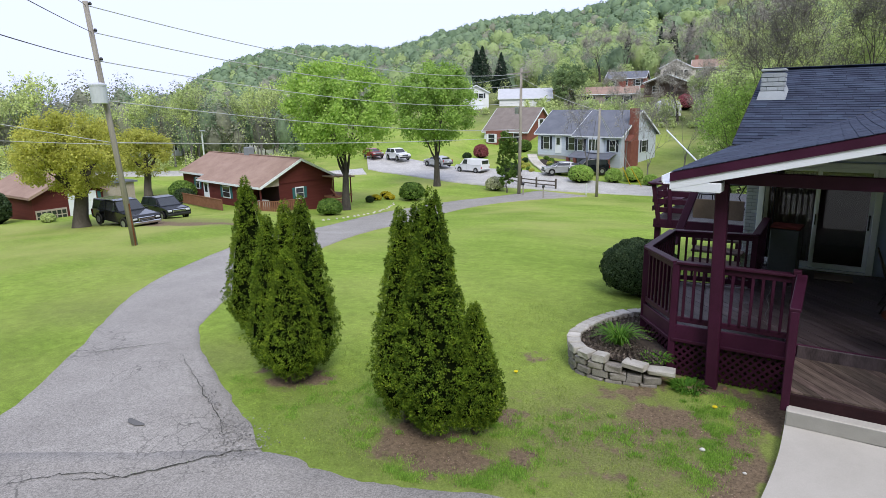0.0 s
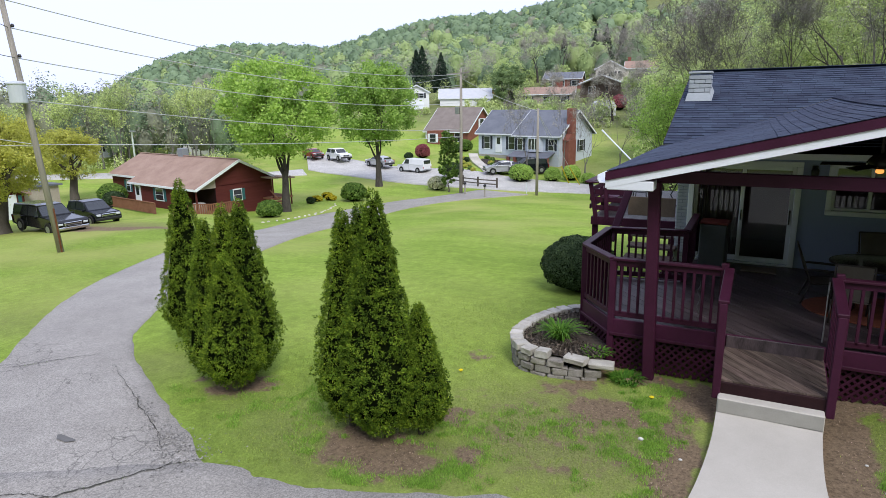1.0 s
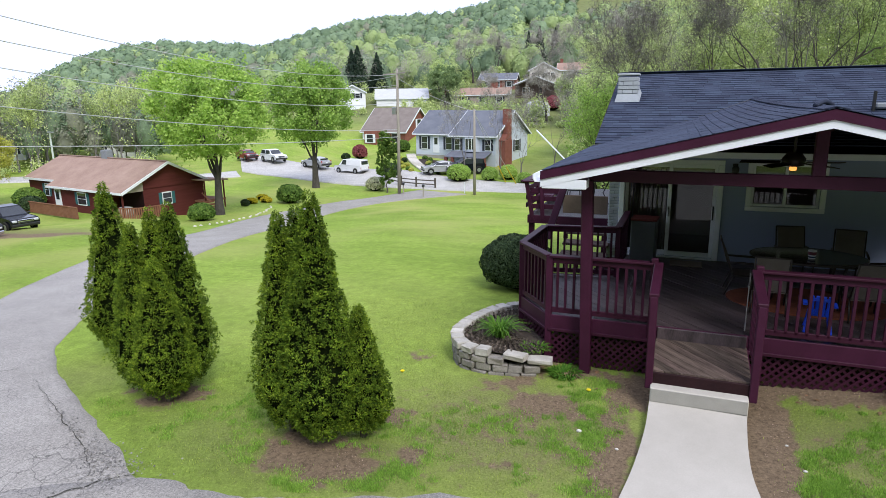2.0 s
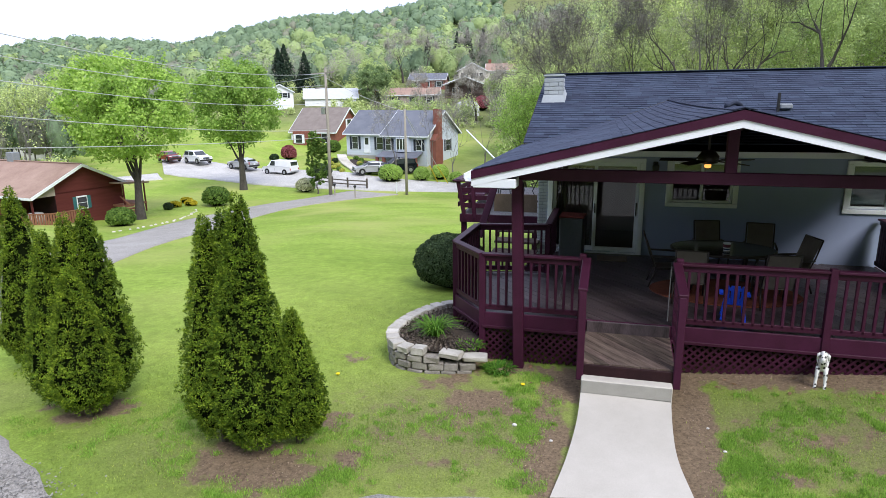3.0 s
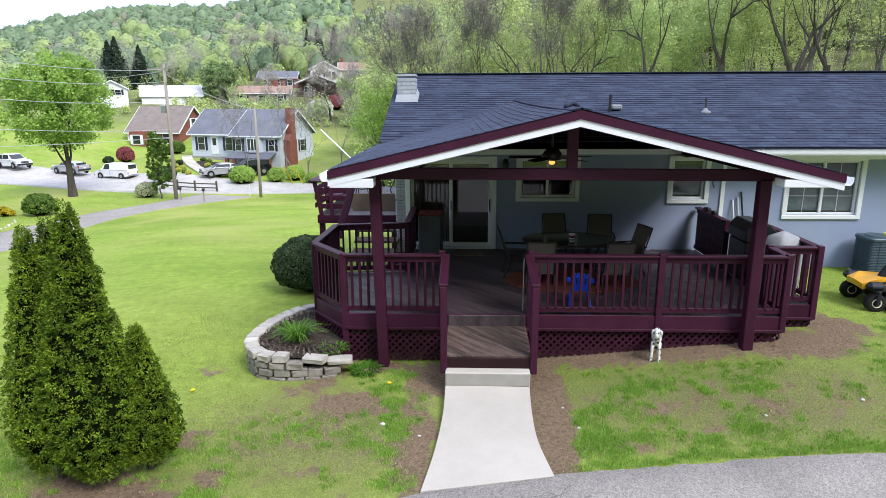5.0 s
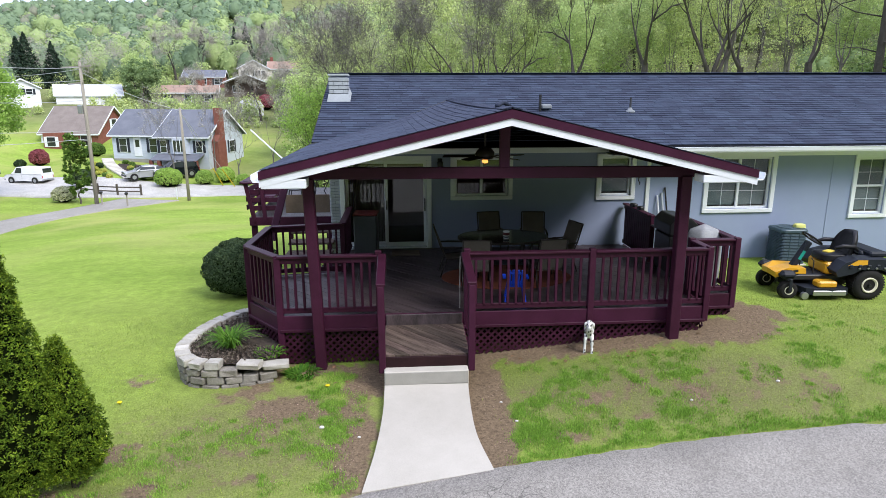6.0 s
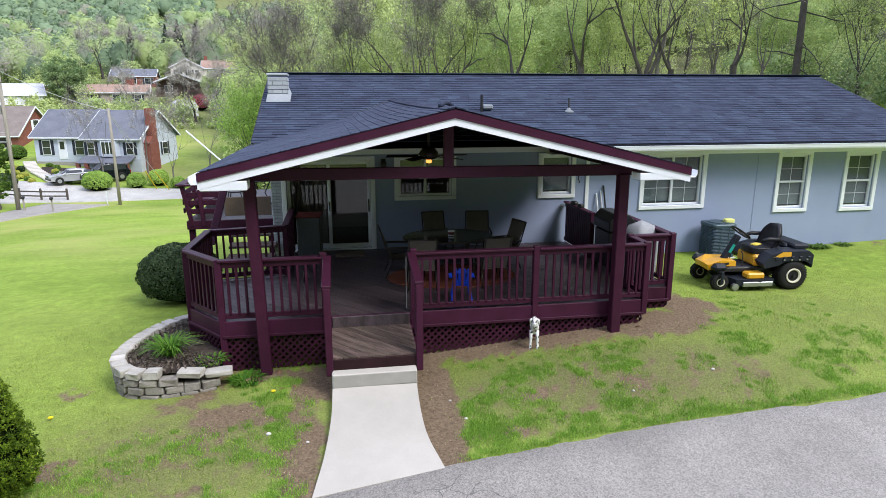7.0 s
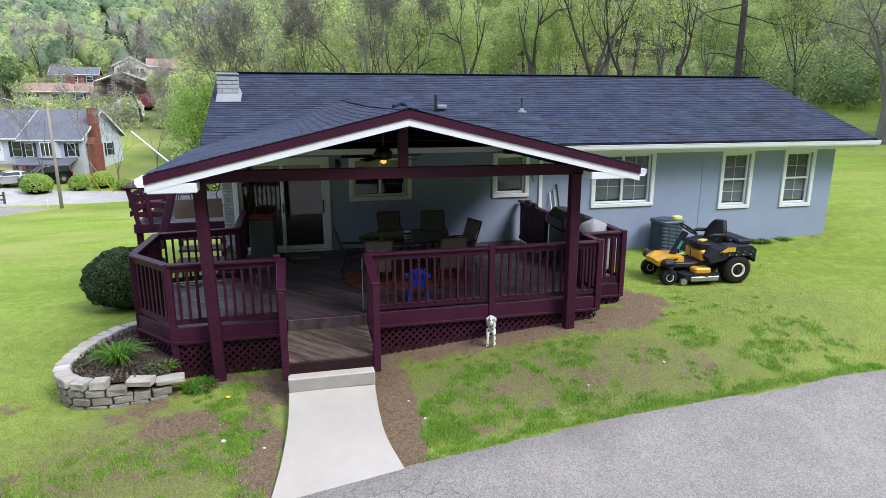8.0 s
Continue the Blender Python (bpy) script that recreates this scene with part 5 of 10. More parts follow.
def landing():
    t = thing("landing", "low sloping wooden landing with worn boards and handrails", "landing", at=pose(1.8, 3.2, 0))

    def z(x, y):
        return 0.175 + 0.10 * y

    poly = [(0.0, 0.02), (1.24, 0.02), (1.24, 1.02), (0.0, 1.02)]
    # flush boards cut square to the landing's edges
    ang, wide, gap = radians(-42), 0.14, 0.007
    c, s = math.cos(ang), math.sin(ang)
    v = min(-x * s + y * c for x, y in poly) - 0.03
    while v < max(-x * s + y * c for x, y in poly):
        cut = list(poly)
        for lim, sgn in ((v + gap / 2, 1), (v + wide - gap / 2, -1)):
            out = []
            for (xa, ya), (xb, yb) in zip(cut, cut[1:] + cut[:1]):
                da, db = sgn * (-xa * s + ya * c - lim), sgn * (-xb * s + yb * c - lim)
                if da >= 0:
                    out.append((xa, ya))
                if (da >= 0) != (db >= 0):
                    k = da / (da - db)
                    out.append((xa + (xb - xa) * k, ya + (yb - ya) * k))
            cut = out
        if len(cut) > 2:
            dpart("landing_board", B().slab([(x, y, z(x, y)) for x, y in cut], 0.03), LANDING, t)
        v += wide
    dpart("riser", B().box((0.62, 0.0, 0.07), (1.24, 0.036, 0.17), 0.006), MAROON_DARK, t)
    # Dark board added over the maroon rim; its brown carries the shadow there.
    dpart("back_riser", B().box((0.62, 1.0, 0.355), (1.22, 0.03, 0.19), 0.006), DECKING, t)
    for x in (0.0, 1.24):
        dpart("side_board", B().bar((x, 0.02, 0.06), (x, 1.0, 0.16), 0.036, 0.2, 0.006), MAROON, t)
    for x in (-0.03, 1.27):
        dpart("newel_post", B().box((x, 0.0, 0.58), (0.1, 0.1, 1.32), 0.01), MAROON, t)
        dpart("handrail", B().bar((x, -0.05, 1.255), (x, 1.0, 1.435), 0.13, 0.05, 0.01), MAROON, t)
        dpart("handrail_board", B().bar((x, 0.05, 1.17), (x, 1.0, 1.33), 0.04, 0.11, 0.006), MAROON, t)
        me = B().box((0, 0, 0), (0.04, 0.04, 0.95), 0.004).mesh("baluster")
        for k in range(1, 7):
            ob = part("baluster", me, MAROON, t)
            ob.location = (x - 1.8, 0.05 + 0.14 * k - 3.2, 0.72 + 0.02 * k)


deck()
landing()


# ---- plants ----
ARBOR = leaf_mat("arborvitae_leaf", (0.013, 0.038, 0.004), (0.235, 0.365, 0.032), island=0.62, through_light=0.15, scale=5)
# Near-black body set inside the leaves as the shade of their gaps.
GAP_SHADE = mat("leaf_gap_shade", (0.004, 0.007, 0.002), (0.010, 0.014, 0.005), rough=1.0, scale=6, spec=0.0)
YEW = leaf_mat("yew_leaf", (0.022, 0.044, 0.020), (0.065, 0.100, 0.044), island=0.4, through_light=0.15, scale=4)
MAPLE = leaf_mat("maple_leaf", (0.27, 0.43, 0.085), (0.49, 0.67, 0.175), island=0.2, through_light=0.45, scale=0.5)
YELLOW_LEAF = leaf_mat("yellow_green_leaf", (0.42, 0.44, 0.085), (0.68, 0.67, 0.17), island=0.2, through_light=0.45, scale=0.5)
SPRING = leaf_mat("spring_leaf", (0.385, 0.475, 0.175), (0.635, 0.72, 0.32), island=0.3, through_light=0.4, scale=0.3)
WOODS_GREEN = leaf_mat("wood_leaf", (0.16, 0.25, 0.10), (0.31, 0.41, 0.18), island=0.2, through_light=0.3, scale=0.12, fine=0.9)
WOODS_LIGHT = leaf_mat("light_wood_leaf", (0.34, 0.46, 0.17), (0.57, 0.67, 0.29), island=0.2, through_light=0.35, scale=0.12, fine=0.9)
BLOSSOM = leaf_mat("pale_blossom", (0.42, 0.44, 0.28), (0.66, 0.66, 0.48), island=0.3, through_light=0.25, scale=1)
TWIG = mat("fine_grey_twigs", (0.25, 0.235, 0.20), (0.47, 0.445, 0.39), rough=0.95, scale=1.0, fine=8, bump=0, island=0.3)
SPRUCE = leaf_mat("spruce_needles", (0.012, 0.026, 0.016), (0.034, 0.058, 0.032), island=0.35, through_light=0.1, scale=0.4)
SHRUB = leaf_mat("shrub_leaf", (0.08, 0.16, 0.035), (0.19, 0.3, 0.06), island=0.4, through_light=0.3, scale=1)
REDBUD = leaf_mat("red_leaf", (0.22, 0.06, 0.07), (0.46, 0.15, 0.17), island=0.35, through_light=0.3, scale=1)
BARE_BARK = mat("bare_branch_bark", (0.10, 0.094, 0.086), (0.21, 0.197, 0.18), rough=0.95, scale=2, fine=12, bump=0.6, stretch=(1, 1, 0.4), depth=0.03)



def crown_mat(name, col, col2):
    """Far crowns: every tree has its own green, broken up by clumps of leaves."""
    m = leaf_mat(name, col, col2, island=0.14, through_light=0.22, scale=0.5, pieces=0, fine=1.8)
    n, l = m.node_tree.nodes, m.node_tree.links
    p = n["Principled BSDF"]
    mix = n.new("ShaderNodeMix")
    mix.data_type = "RGBA"
    mix.inputs[6].default_value, mix.inputs[7].default_value = (*[0.85 * c for c in col], 1), (*[1.05 * c for c in col2], 1)
    tone = n.new("ShaderNodeAttribute")
    tone.attribute_name = "tone"
    l.new(tone.outputs["Fac"], mix.inputs[0])
    both = n.new("ShaderNodeMix")
    both.data_type = "RGBA"
    both.inputs[0].default_value = 0.5
    l.new(p.inputs["Base Color"].links[0].from_socket, both.inputs[6])
    l.new(mix.outputs[2], both.inputs[7])
    l.new(both.outputs[2], p.inputs["Base Color"])
    l.new(both.outputs[2], n["Translucent BSDF"].inputs["Color"])
    nz = n.new("ShaderNodeTexNoise")
    nz.inputs["Scale"].default_value, nz.inputs["Detail"].default_value, nz.inputs["Roughness"].default_value = 0.9, 6, 0.75
    geo = n.new("ShaderNodeNewGeometry")
    l.new(geo.outputs["Position"], nz.inputs["Vector"])
    bp = n.new("ShaderNodeBump")
    bp.inputs["Strength"].default_value, bp.inputs["Distance"].default_value = 1.0, 0.35
    l.new(nz.outputs[0], bp.inputs["Height"])
    l.new(bp.outputs[0], p.inputs["Normal"])
    return m


# Bluer than near leaves: distant haze is mixed into this green.
CROWN_GREEN = crown_mat("hazy_green_crown", (0.165, 0.25, 0.140), (0.285, 0.38, 0.220))
CROWN_LIGHT = crown_mat("far_light_crown", (0.28, 0.385, 0.15), (0.45, 0.55, 0.235))
CROWN_GREY = crown_mat("far_budding_crown", (0.22, 0.235, 0.165), (0.35, 0.365, 0.265))

DARK_BARK = mat("dark_branch_bark", (0.040, 0.035, 0.031), (0.10, 0.09, 0.08), rough=0.95, scale=2, fine=12, bump=0.6, stretch=(1, 1, 0.4), depth=0.03)


def lump(p, k, seed):
    return noise.noise((p[0] * k + seed * 7.3, p[1] * k + seed * 3.1, p[2] * k))


def arborvitae_meshes(h, rad, seed, n):
    """Foliage in scalloped sprays: every spray is a small dome of scale leaves with a gap round it, over a near-black
    core that shades the gaps.
    """
    rng = np.random.default_rng(seed)

    def prof(t):
        return rad * np.clip((1 - t), 0, 1) ** 0.86 * (0.40 + 0.72 * smooth(-0.05, 0.25, t)) + 0.012

    m = int(0.68 * n)
    ct, ca = rng.beta(1.0, 1.4, m), rng.uniform(0, 2 * np.pi, m)
    broad = np.array([1 + 0.15 * lump((math.cos(a) * 1.2, math.sin(a) * 1.2, tt * h * 1.1), 1.7, seed) + 0.16 * lump((math.cos(a) * 0.9, math.sin(a) * 0.9, tt * h * 1.3), 5.0, seed) for a, tt in zip(ca, ct)])
    r = prof(ct) * broad * rng.uniform(0.80, 1.02, m)
    c = np.stack([r * np.cos(ca), r * np.sin(ca), 0.17 + ct * (h - 0.17)], 1)
    axis = np.stack([np.cos(ca), np.sin(ca), rng.uniform(0.15, 0.75, m)], 1) + 0.22 * rng.normal(size=(m, 3))
    axis /= np.linalg.norm(axis, axis=1, keepdims=True)
    side = np.cross(axis, rng.normal(size=(m, 3)))
    side /= np.linalg.norm(side, axis=1, keepdims=True)
    wing = np.cross(axis, side)
    size = rng.uniform(0.040, 0.076, m)
    k = 18
    # a dome of leaf tips: direction within the spray, then a leaf that points the same way
    u = rng.normal(size=(m, k, 3))
    u[..., 0] = np.abs(u[..., 0]) + 0.25
    u /= np.linalg.norm(u, axis=2, keepdims=True)
    d = axis[:, None] * u[..., :1] + side[:, None] * u[..., 1:2] * 1.05 + wing[:, None] * u[..., 2:] * 0.7
    tips = c[:, None] + d * (size[:, None] * (0.35 + 0.65 * rng.random((m, k)) ** 0.5))[..., None]
    d = d.reshape(-1, 3) + 0.45 * rng.normal(size=(m * k, 3))
    d /= np.linalg.norm(d, axis=1, keepdims=True)
    w = np.cross(d, rng.normal(size=(m * k, 3)))
    w /= np.linalg.norm(w, axis=1, keepdims=True)
    tips = tips.reshape(-1, 3)
    q = rng.uniform(0.010, 0.017, m * k)[:, None]
    v = np.stack([tips - d * q - w * q * 0.58, tips - d * q + w * q * 0.58, tips + d * q], 1).reshape(-1, 3)
    leaves = array_mesh("foliage", v, np.arange(len(v)).reshape(-1, 3))
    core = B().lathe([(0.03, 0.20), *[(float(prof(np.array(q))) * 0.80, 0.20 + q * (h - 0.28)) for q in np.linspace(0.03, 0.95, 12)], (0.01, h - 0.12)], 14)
    return leaves, core.mesh("inner_foliage", True)


def arborvitae(x, y, h, rad, seed, n, group, label, lean=0):
    g = float(ground_z(x, y))
    t = thing("arborvitae", label, "evergreen", group, at=pose(x, y, g, lean, lean * 0.5, seed * 40))
    leaves, core = arborvitae_meshes(h, rad, seed, n)
    part("foliage", leaves, ARBOR, t)
    part("inner_foliage", core, GAP_SHADE, t)
    part("trunk", B().tube([(0, 0, -0.1), (0.01, 0, 0.3), (0, 0.01, h * 0.5)], [0.05, 0.045, 0.02], 8), BARK, t)


def blob_shrub(name, x, y, rx, ry, h, seed, n, leaf, material, label, category="shrub", group="", sink=0.0):
    """A rounded shrub: small leaves on a lumpy outline round a near-black core painted as inner shade."""
    rng = np.random.default_rng(seed)
    g = float(ground_z(x, y)) - sink
    t = thing(name, label, category, group, at=pose(x, y, g))
    d = rng.normal(size=(n, 3))
    d /= np.linalg.norm(d, axis=1, keepdims=True)
    d[:, 2] = np.where(d[:, 2] < -0.55, -d[:, 2], d[:, 2])
    lumps = np.array([1 + 0.10 * lump(p, 2.2, seed) + 0.07 * lump(p, 6, seed) for p in d])
    r = lumps * (1 - 0.3 * rng.random(n) ** 2.5)
    c = d * r[:, None] * np.array([rx, ry, h * 0.55]) + np.array([0, 0, h * 0.47])
    c[:, 2] = np.maximum(c[:, 2], 0.02)
    v, f = leaf_quads(rng, c, leaf, facing=d, spread=0.7)
    part("foliage", array_mesh("foliage", v, f), material, t)
    part("inner_foliage", B().lathe([(0.25 * rx, 0.02), (0.7 * rx, 0.14 * h), (0.82 * rx, 0.42 * h), (0.68 * rx, 0.7 * h), (0.3 * rx, 0.9 * h), (0.02, 0.94 * h)], 14), GAP_SHADE, t, smooth=True)
    return t


def limbs(rng, b, p, d, length, r, depth, tips, bend=0.25, kids=(2, 4), split=(0.45, 0.9), up=0.12, min_r=0.012):
    """A limb and all that grows from it."""
    n = 4 if depth > 1 else 3 if depth else 2
    pts, rad = [p], [r]
    q, dd = p.copy(), d.copy()
    for k in range(n):
        dd = (dd + Vector((rng.gauss(0, bend), rng.gauss(0, bend), rng.gauss(0, bend) + up)) * 0.45).normalized()
        q = q + dd * length / n
        pts.append(q.copy())
        rad.append(max(min_r, r * (1 - 0.55 * (k + 1) / n)))
    b.tube(pts, rad, 6 if r > 0.08 else (4 if r > 0.03 else 3), close=False)
    if depth == 0:
        tips.extend(pts[1:])
        return
    for k in range(rng.randint(*kids) + 1):
        i = 1 + min(n - 1, int((split[0] + (split[1] - split[0]) * rng.random()) * n))
        out = Vector((rng.gauss(0, 1), rng.gauss(0, 1), rng.gauss(0.25, 0.5)))
        out = (dd + out * 0.62).normalized()
        limbs(rng, b, pts[i], out, length * rng.uniform(0.55, 0.8), rad[i] * rng.uniform(0.55, 0.8), depth - 1, tips, bend, kids, split, up, min_r)
    tips.append(pts[-1])


def tree_meshes(seed, h, trunk_r, clear, crown_r, depth, leaves, leaf, fill=0.5, boles=(4, 6), up=0.15, bend=0.25, aspect=1.6, skirt=None):
    """Wood and leaves of a broad-leaved tree. clear: height of the bare trunk; leaves: how many; fill: share of leaves away from twigs; skirt: height at which the crown begins."""
    rng, nr = random.Random(seed), np.random.default_rng(seed)
    b, tips = B(), []
    top = Vector((rng.gauss(0, 0.12), rng.gauss(0, 0.12), clear))
    b.tube([(0, 0, -0.3), (0, 0, 0.05), (0.03, 0, 0.35 * clear), top], [trunk_r * 1.7, trunk_r * 1.3, trunk_r, trunk_r * 0.85], 10, close=False)
    for k in range(rng.randint(*boles)):
        a = 2 * math.pi * (k + rng.random() * 0.6) / 5
        tilt = rng.uniform(0.25, 0.85)
        d = Vector((math.cos(a) * tilt, math.sin(a) * tilt, 1)).normalized()
        limbs(rng, b, top - Vector((0, 0, rng.random() * 0.25 * clear)), d, (h - clear) * rng.uniform(0.42, 0.6), trunk_r * rng.uniform(0.45, 0.65), depth, tips, bend=bend, up=up, kids=(1, 3) if depth > 3 else (2, 3))
    v = np.array([tuple(p) for p in b.v])
    fz = (h - clear) / max(0.1, v[:, 2].max() - clear)
    fr = crown_r / max(0.1, np.quantile(np.hypot(v[:, 0], v[:, 1]), 0.985))

    def fit(p):
        p = np.array(p, dtype=float).reshape(-1, 3)
        k = smooth(0.5 * clear, 1.6 * clear, p[:, 2])
        p[:, :2] *= (1 + (fr - 1) * k)[:, None]
        p[:, 2] = np.where(p[:, 2] > clear, clear + (p[:, 2] - clear) * fz, p[:, 2])
        return p

    b.v = [tuple(p) for p in fit(v)]
    tips = [tuple(p) for p in fit([tuple(p) for p in tips])]
    wood = b.mesh("trunk", True)
    if not leaves:
        return wood, None
    tips = np.array([tuple(p) for p in tips])
    n1 = int(leaves * (1 - fill))
    c1 = tips[nr.integers(0, len(tips), n1)] + nr.normal(size=(n1, 3)) * crown_r * 0.045
    # clumps over a crown outline
    nc = 150
    d = nr.normal(size=(nc, 3))
    d /= np.linalg.norm(d, axis=1, keepdims=True)
    hh = (h - (clear * 0.85 if skirt is None else skirt)) / 2
    rr = nr.uniform(0.55, 1.0, nc) ** 0.5 * np.array([1 + 0.22 * lump(p, 1.6, seed) for p in d])
    cl = d * rr[:, None] * np.array([crown_r, crown_r, hh]) + np.array([0, 0, h - hh])
    n2 = leaves - n1
    pick = nr.integers(0, nc, n2)
    c2 = cl[pick] + nr.normal(size=(n2, 3)) * crown_r * np.array([0.07, 0.07, 0.065])
    v, f = leaf_quads(nr, np.vstack([c1, c2]), leaf, flat=0.4, aspect=aspect)
    return wood, array_mesh("crown", v, f)


def tree(x, y, meshes, leaf_material, label, bark=BARK, category="tree", group="", turn=0.0, scale=1.0, tall=1.0, z=None):
    g = float(ground_z(x, y)) if z is None else z
    t = thing("tree", label, category, group, at=Matrix.Translation((x, y, g)) @ Matrix.Rotation(turn, 4, "Z") @ Matrix.Diagonal((scale, scale, scale * tall, 1)))
    part("trunk", meshes[0], bark, t)
    if meshes[1] is not None:
        part("crown", meshes[1], leaf_material, t)
    return t


def near_plants():
    g1, g2 = "arborvitae by the path", "arborvitae along the driveway"
    arborvitae(-3.80, -2.33, 3.20, 0.58, 1, 4200, g1, "tall dense green arborvitae with a pointed top")
    arborvitae(-4.33, -2.25, 2.92, 0.48, 2, 3000, g1, "slim green arborvitae pressed against a taller one")
    arborvitae(-3.38, -2.06, 1.76, 0.40, 3, 2200, g1, "short young arborvitae beside a taller one")
    arborvitae(-4.13, -2.15, 3.0, 0.48, 9, 2200, g1, "slim green arborvitae with a pointed top")
    arborvitae(-6.70, -1.61, 2.84, 0.54, 4, 3000, g2, "tall green arborvitae with a pointed top")
    arborvitae(-6.86, -1.81, 2.78, 0.46, 5, 2600, g2, "tall slim arborvitae with a pointed top")
    arborvitae(-7.11, -1.95, 2.58, 0.48, 6, 2600, g2, "dense green arborvitae with a narrow top")
    arborvitae(-6.55, -2.13, 2.14, 0.50, 7, 2600, g2, "short dense arborvitae before taller ones")
    arborvitae(-8.87, -0.84, 3.04, 0.58, 8, 3000, g2, "single tall arborvitae at the drive's edge")
    blob_shrub("bush", -3.49, 6.0, 0.90, 0.88, 1.30, 11, 34000, 0.027, YEW, "large clipped round evergreen bush on the lawn", "bush")


near_plants()


def yard_trees():
    m = tree_meshes(21, 12.6, 0.34, 3.3, 4.5, 4, 29000, 0.155, fill=0.6, boles=(4, 5), skirt=4.4)
    tree(-35.6, 32.0, m, MAPLE, "full round maple in fresh light green leaf", DARK_BARK, turn=0.4)
    m = tree_meshes(22, 13.2, 0.34, 3.5, 4.6, 4, 26000, 0.175, fill=0.6, boles=(4, 5), skirt=4.6)
    tree(-37.8, 49.9, m, MAPLE, "tall maple in fresh light green leaf", DARK_BARK, turn=2.0)
    m = tree_meshes(23, 6.7, 0.42, 2.0, 3.1, 4, 36000, 0.088, fill=0.7, skirt=2.2)
    tree(-38.45, 11.1, m, YELLOW_LEAF, "broad tree in thin yellow-green leaf with a thick trunk", turn=1.0)
    m = tree_meshes(24, 6.6, 0.36, 2.6, 2.7, 3, 16000, 0.11, fill=0.5)
    tree(-56.0, 26.6, m, YELLOW_LEAF, "broad light green tree behind the parked cars", turn=2.6)
    m = tree_meshes(25, 6.2, 0.07, 0.8, 1.0, 2, 9000, 0.12, fill=0.85)
    tree(-28.4, 48.6, m, SHRUB, "narrow upright young tree by the road fence", turn=0.2)
    # thin leafing trees and bare trees round the grey house and behind the chimney
    a = tree_meshes(26, 11.0, 0.11, 2.0, 3.2, 4, 1800, 0.022, boles=(3, 4), fill=0.0, bend=0.35, aspect=14)
    c = tree_meshes(27, 11.0, 0.2, 1.6, 3.4, 4, 5200, 0.12, fill=0.25, boles=(4, 5), bend=0.35)
    for x, y, s, turn in ((-24.2, 60.5, 0.95, 0.3), (-20.2, 61.8, 1.1, 1.9), (-17.2, 60.0, 0.85, 4.0), (-14.0, 62.5, 1.0, 2.7)):
        tree(x, y, a, TWIG, "thin bare tree with grey bark", BARE_BARK, turn=turn, scale=s)
    for x, y, s, turn in ((-7.9, 52.0, 0.95, 0.9), (-6.8, 48.5, 0.95, 2.2), (-4.8, 54.0, 1.0, 1.2)):
        tree(x, y, c, MAPLE, "sprawling tree in thin light green leaf", DARK_BARK, turn=turn, scale=s)


yard_trees()


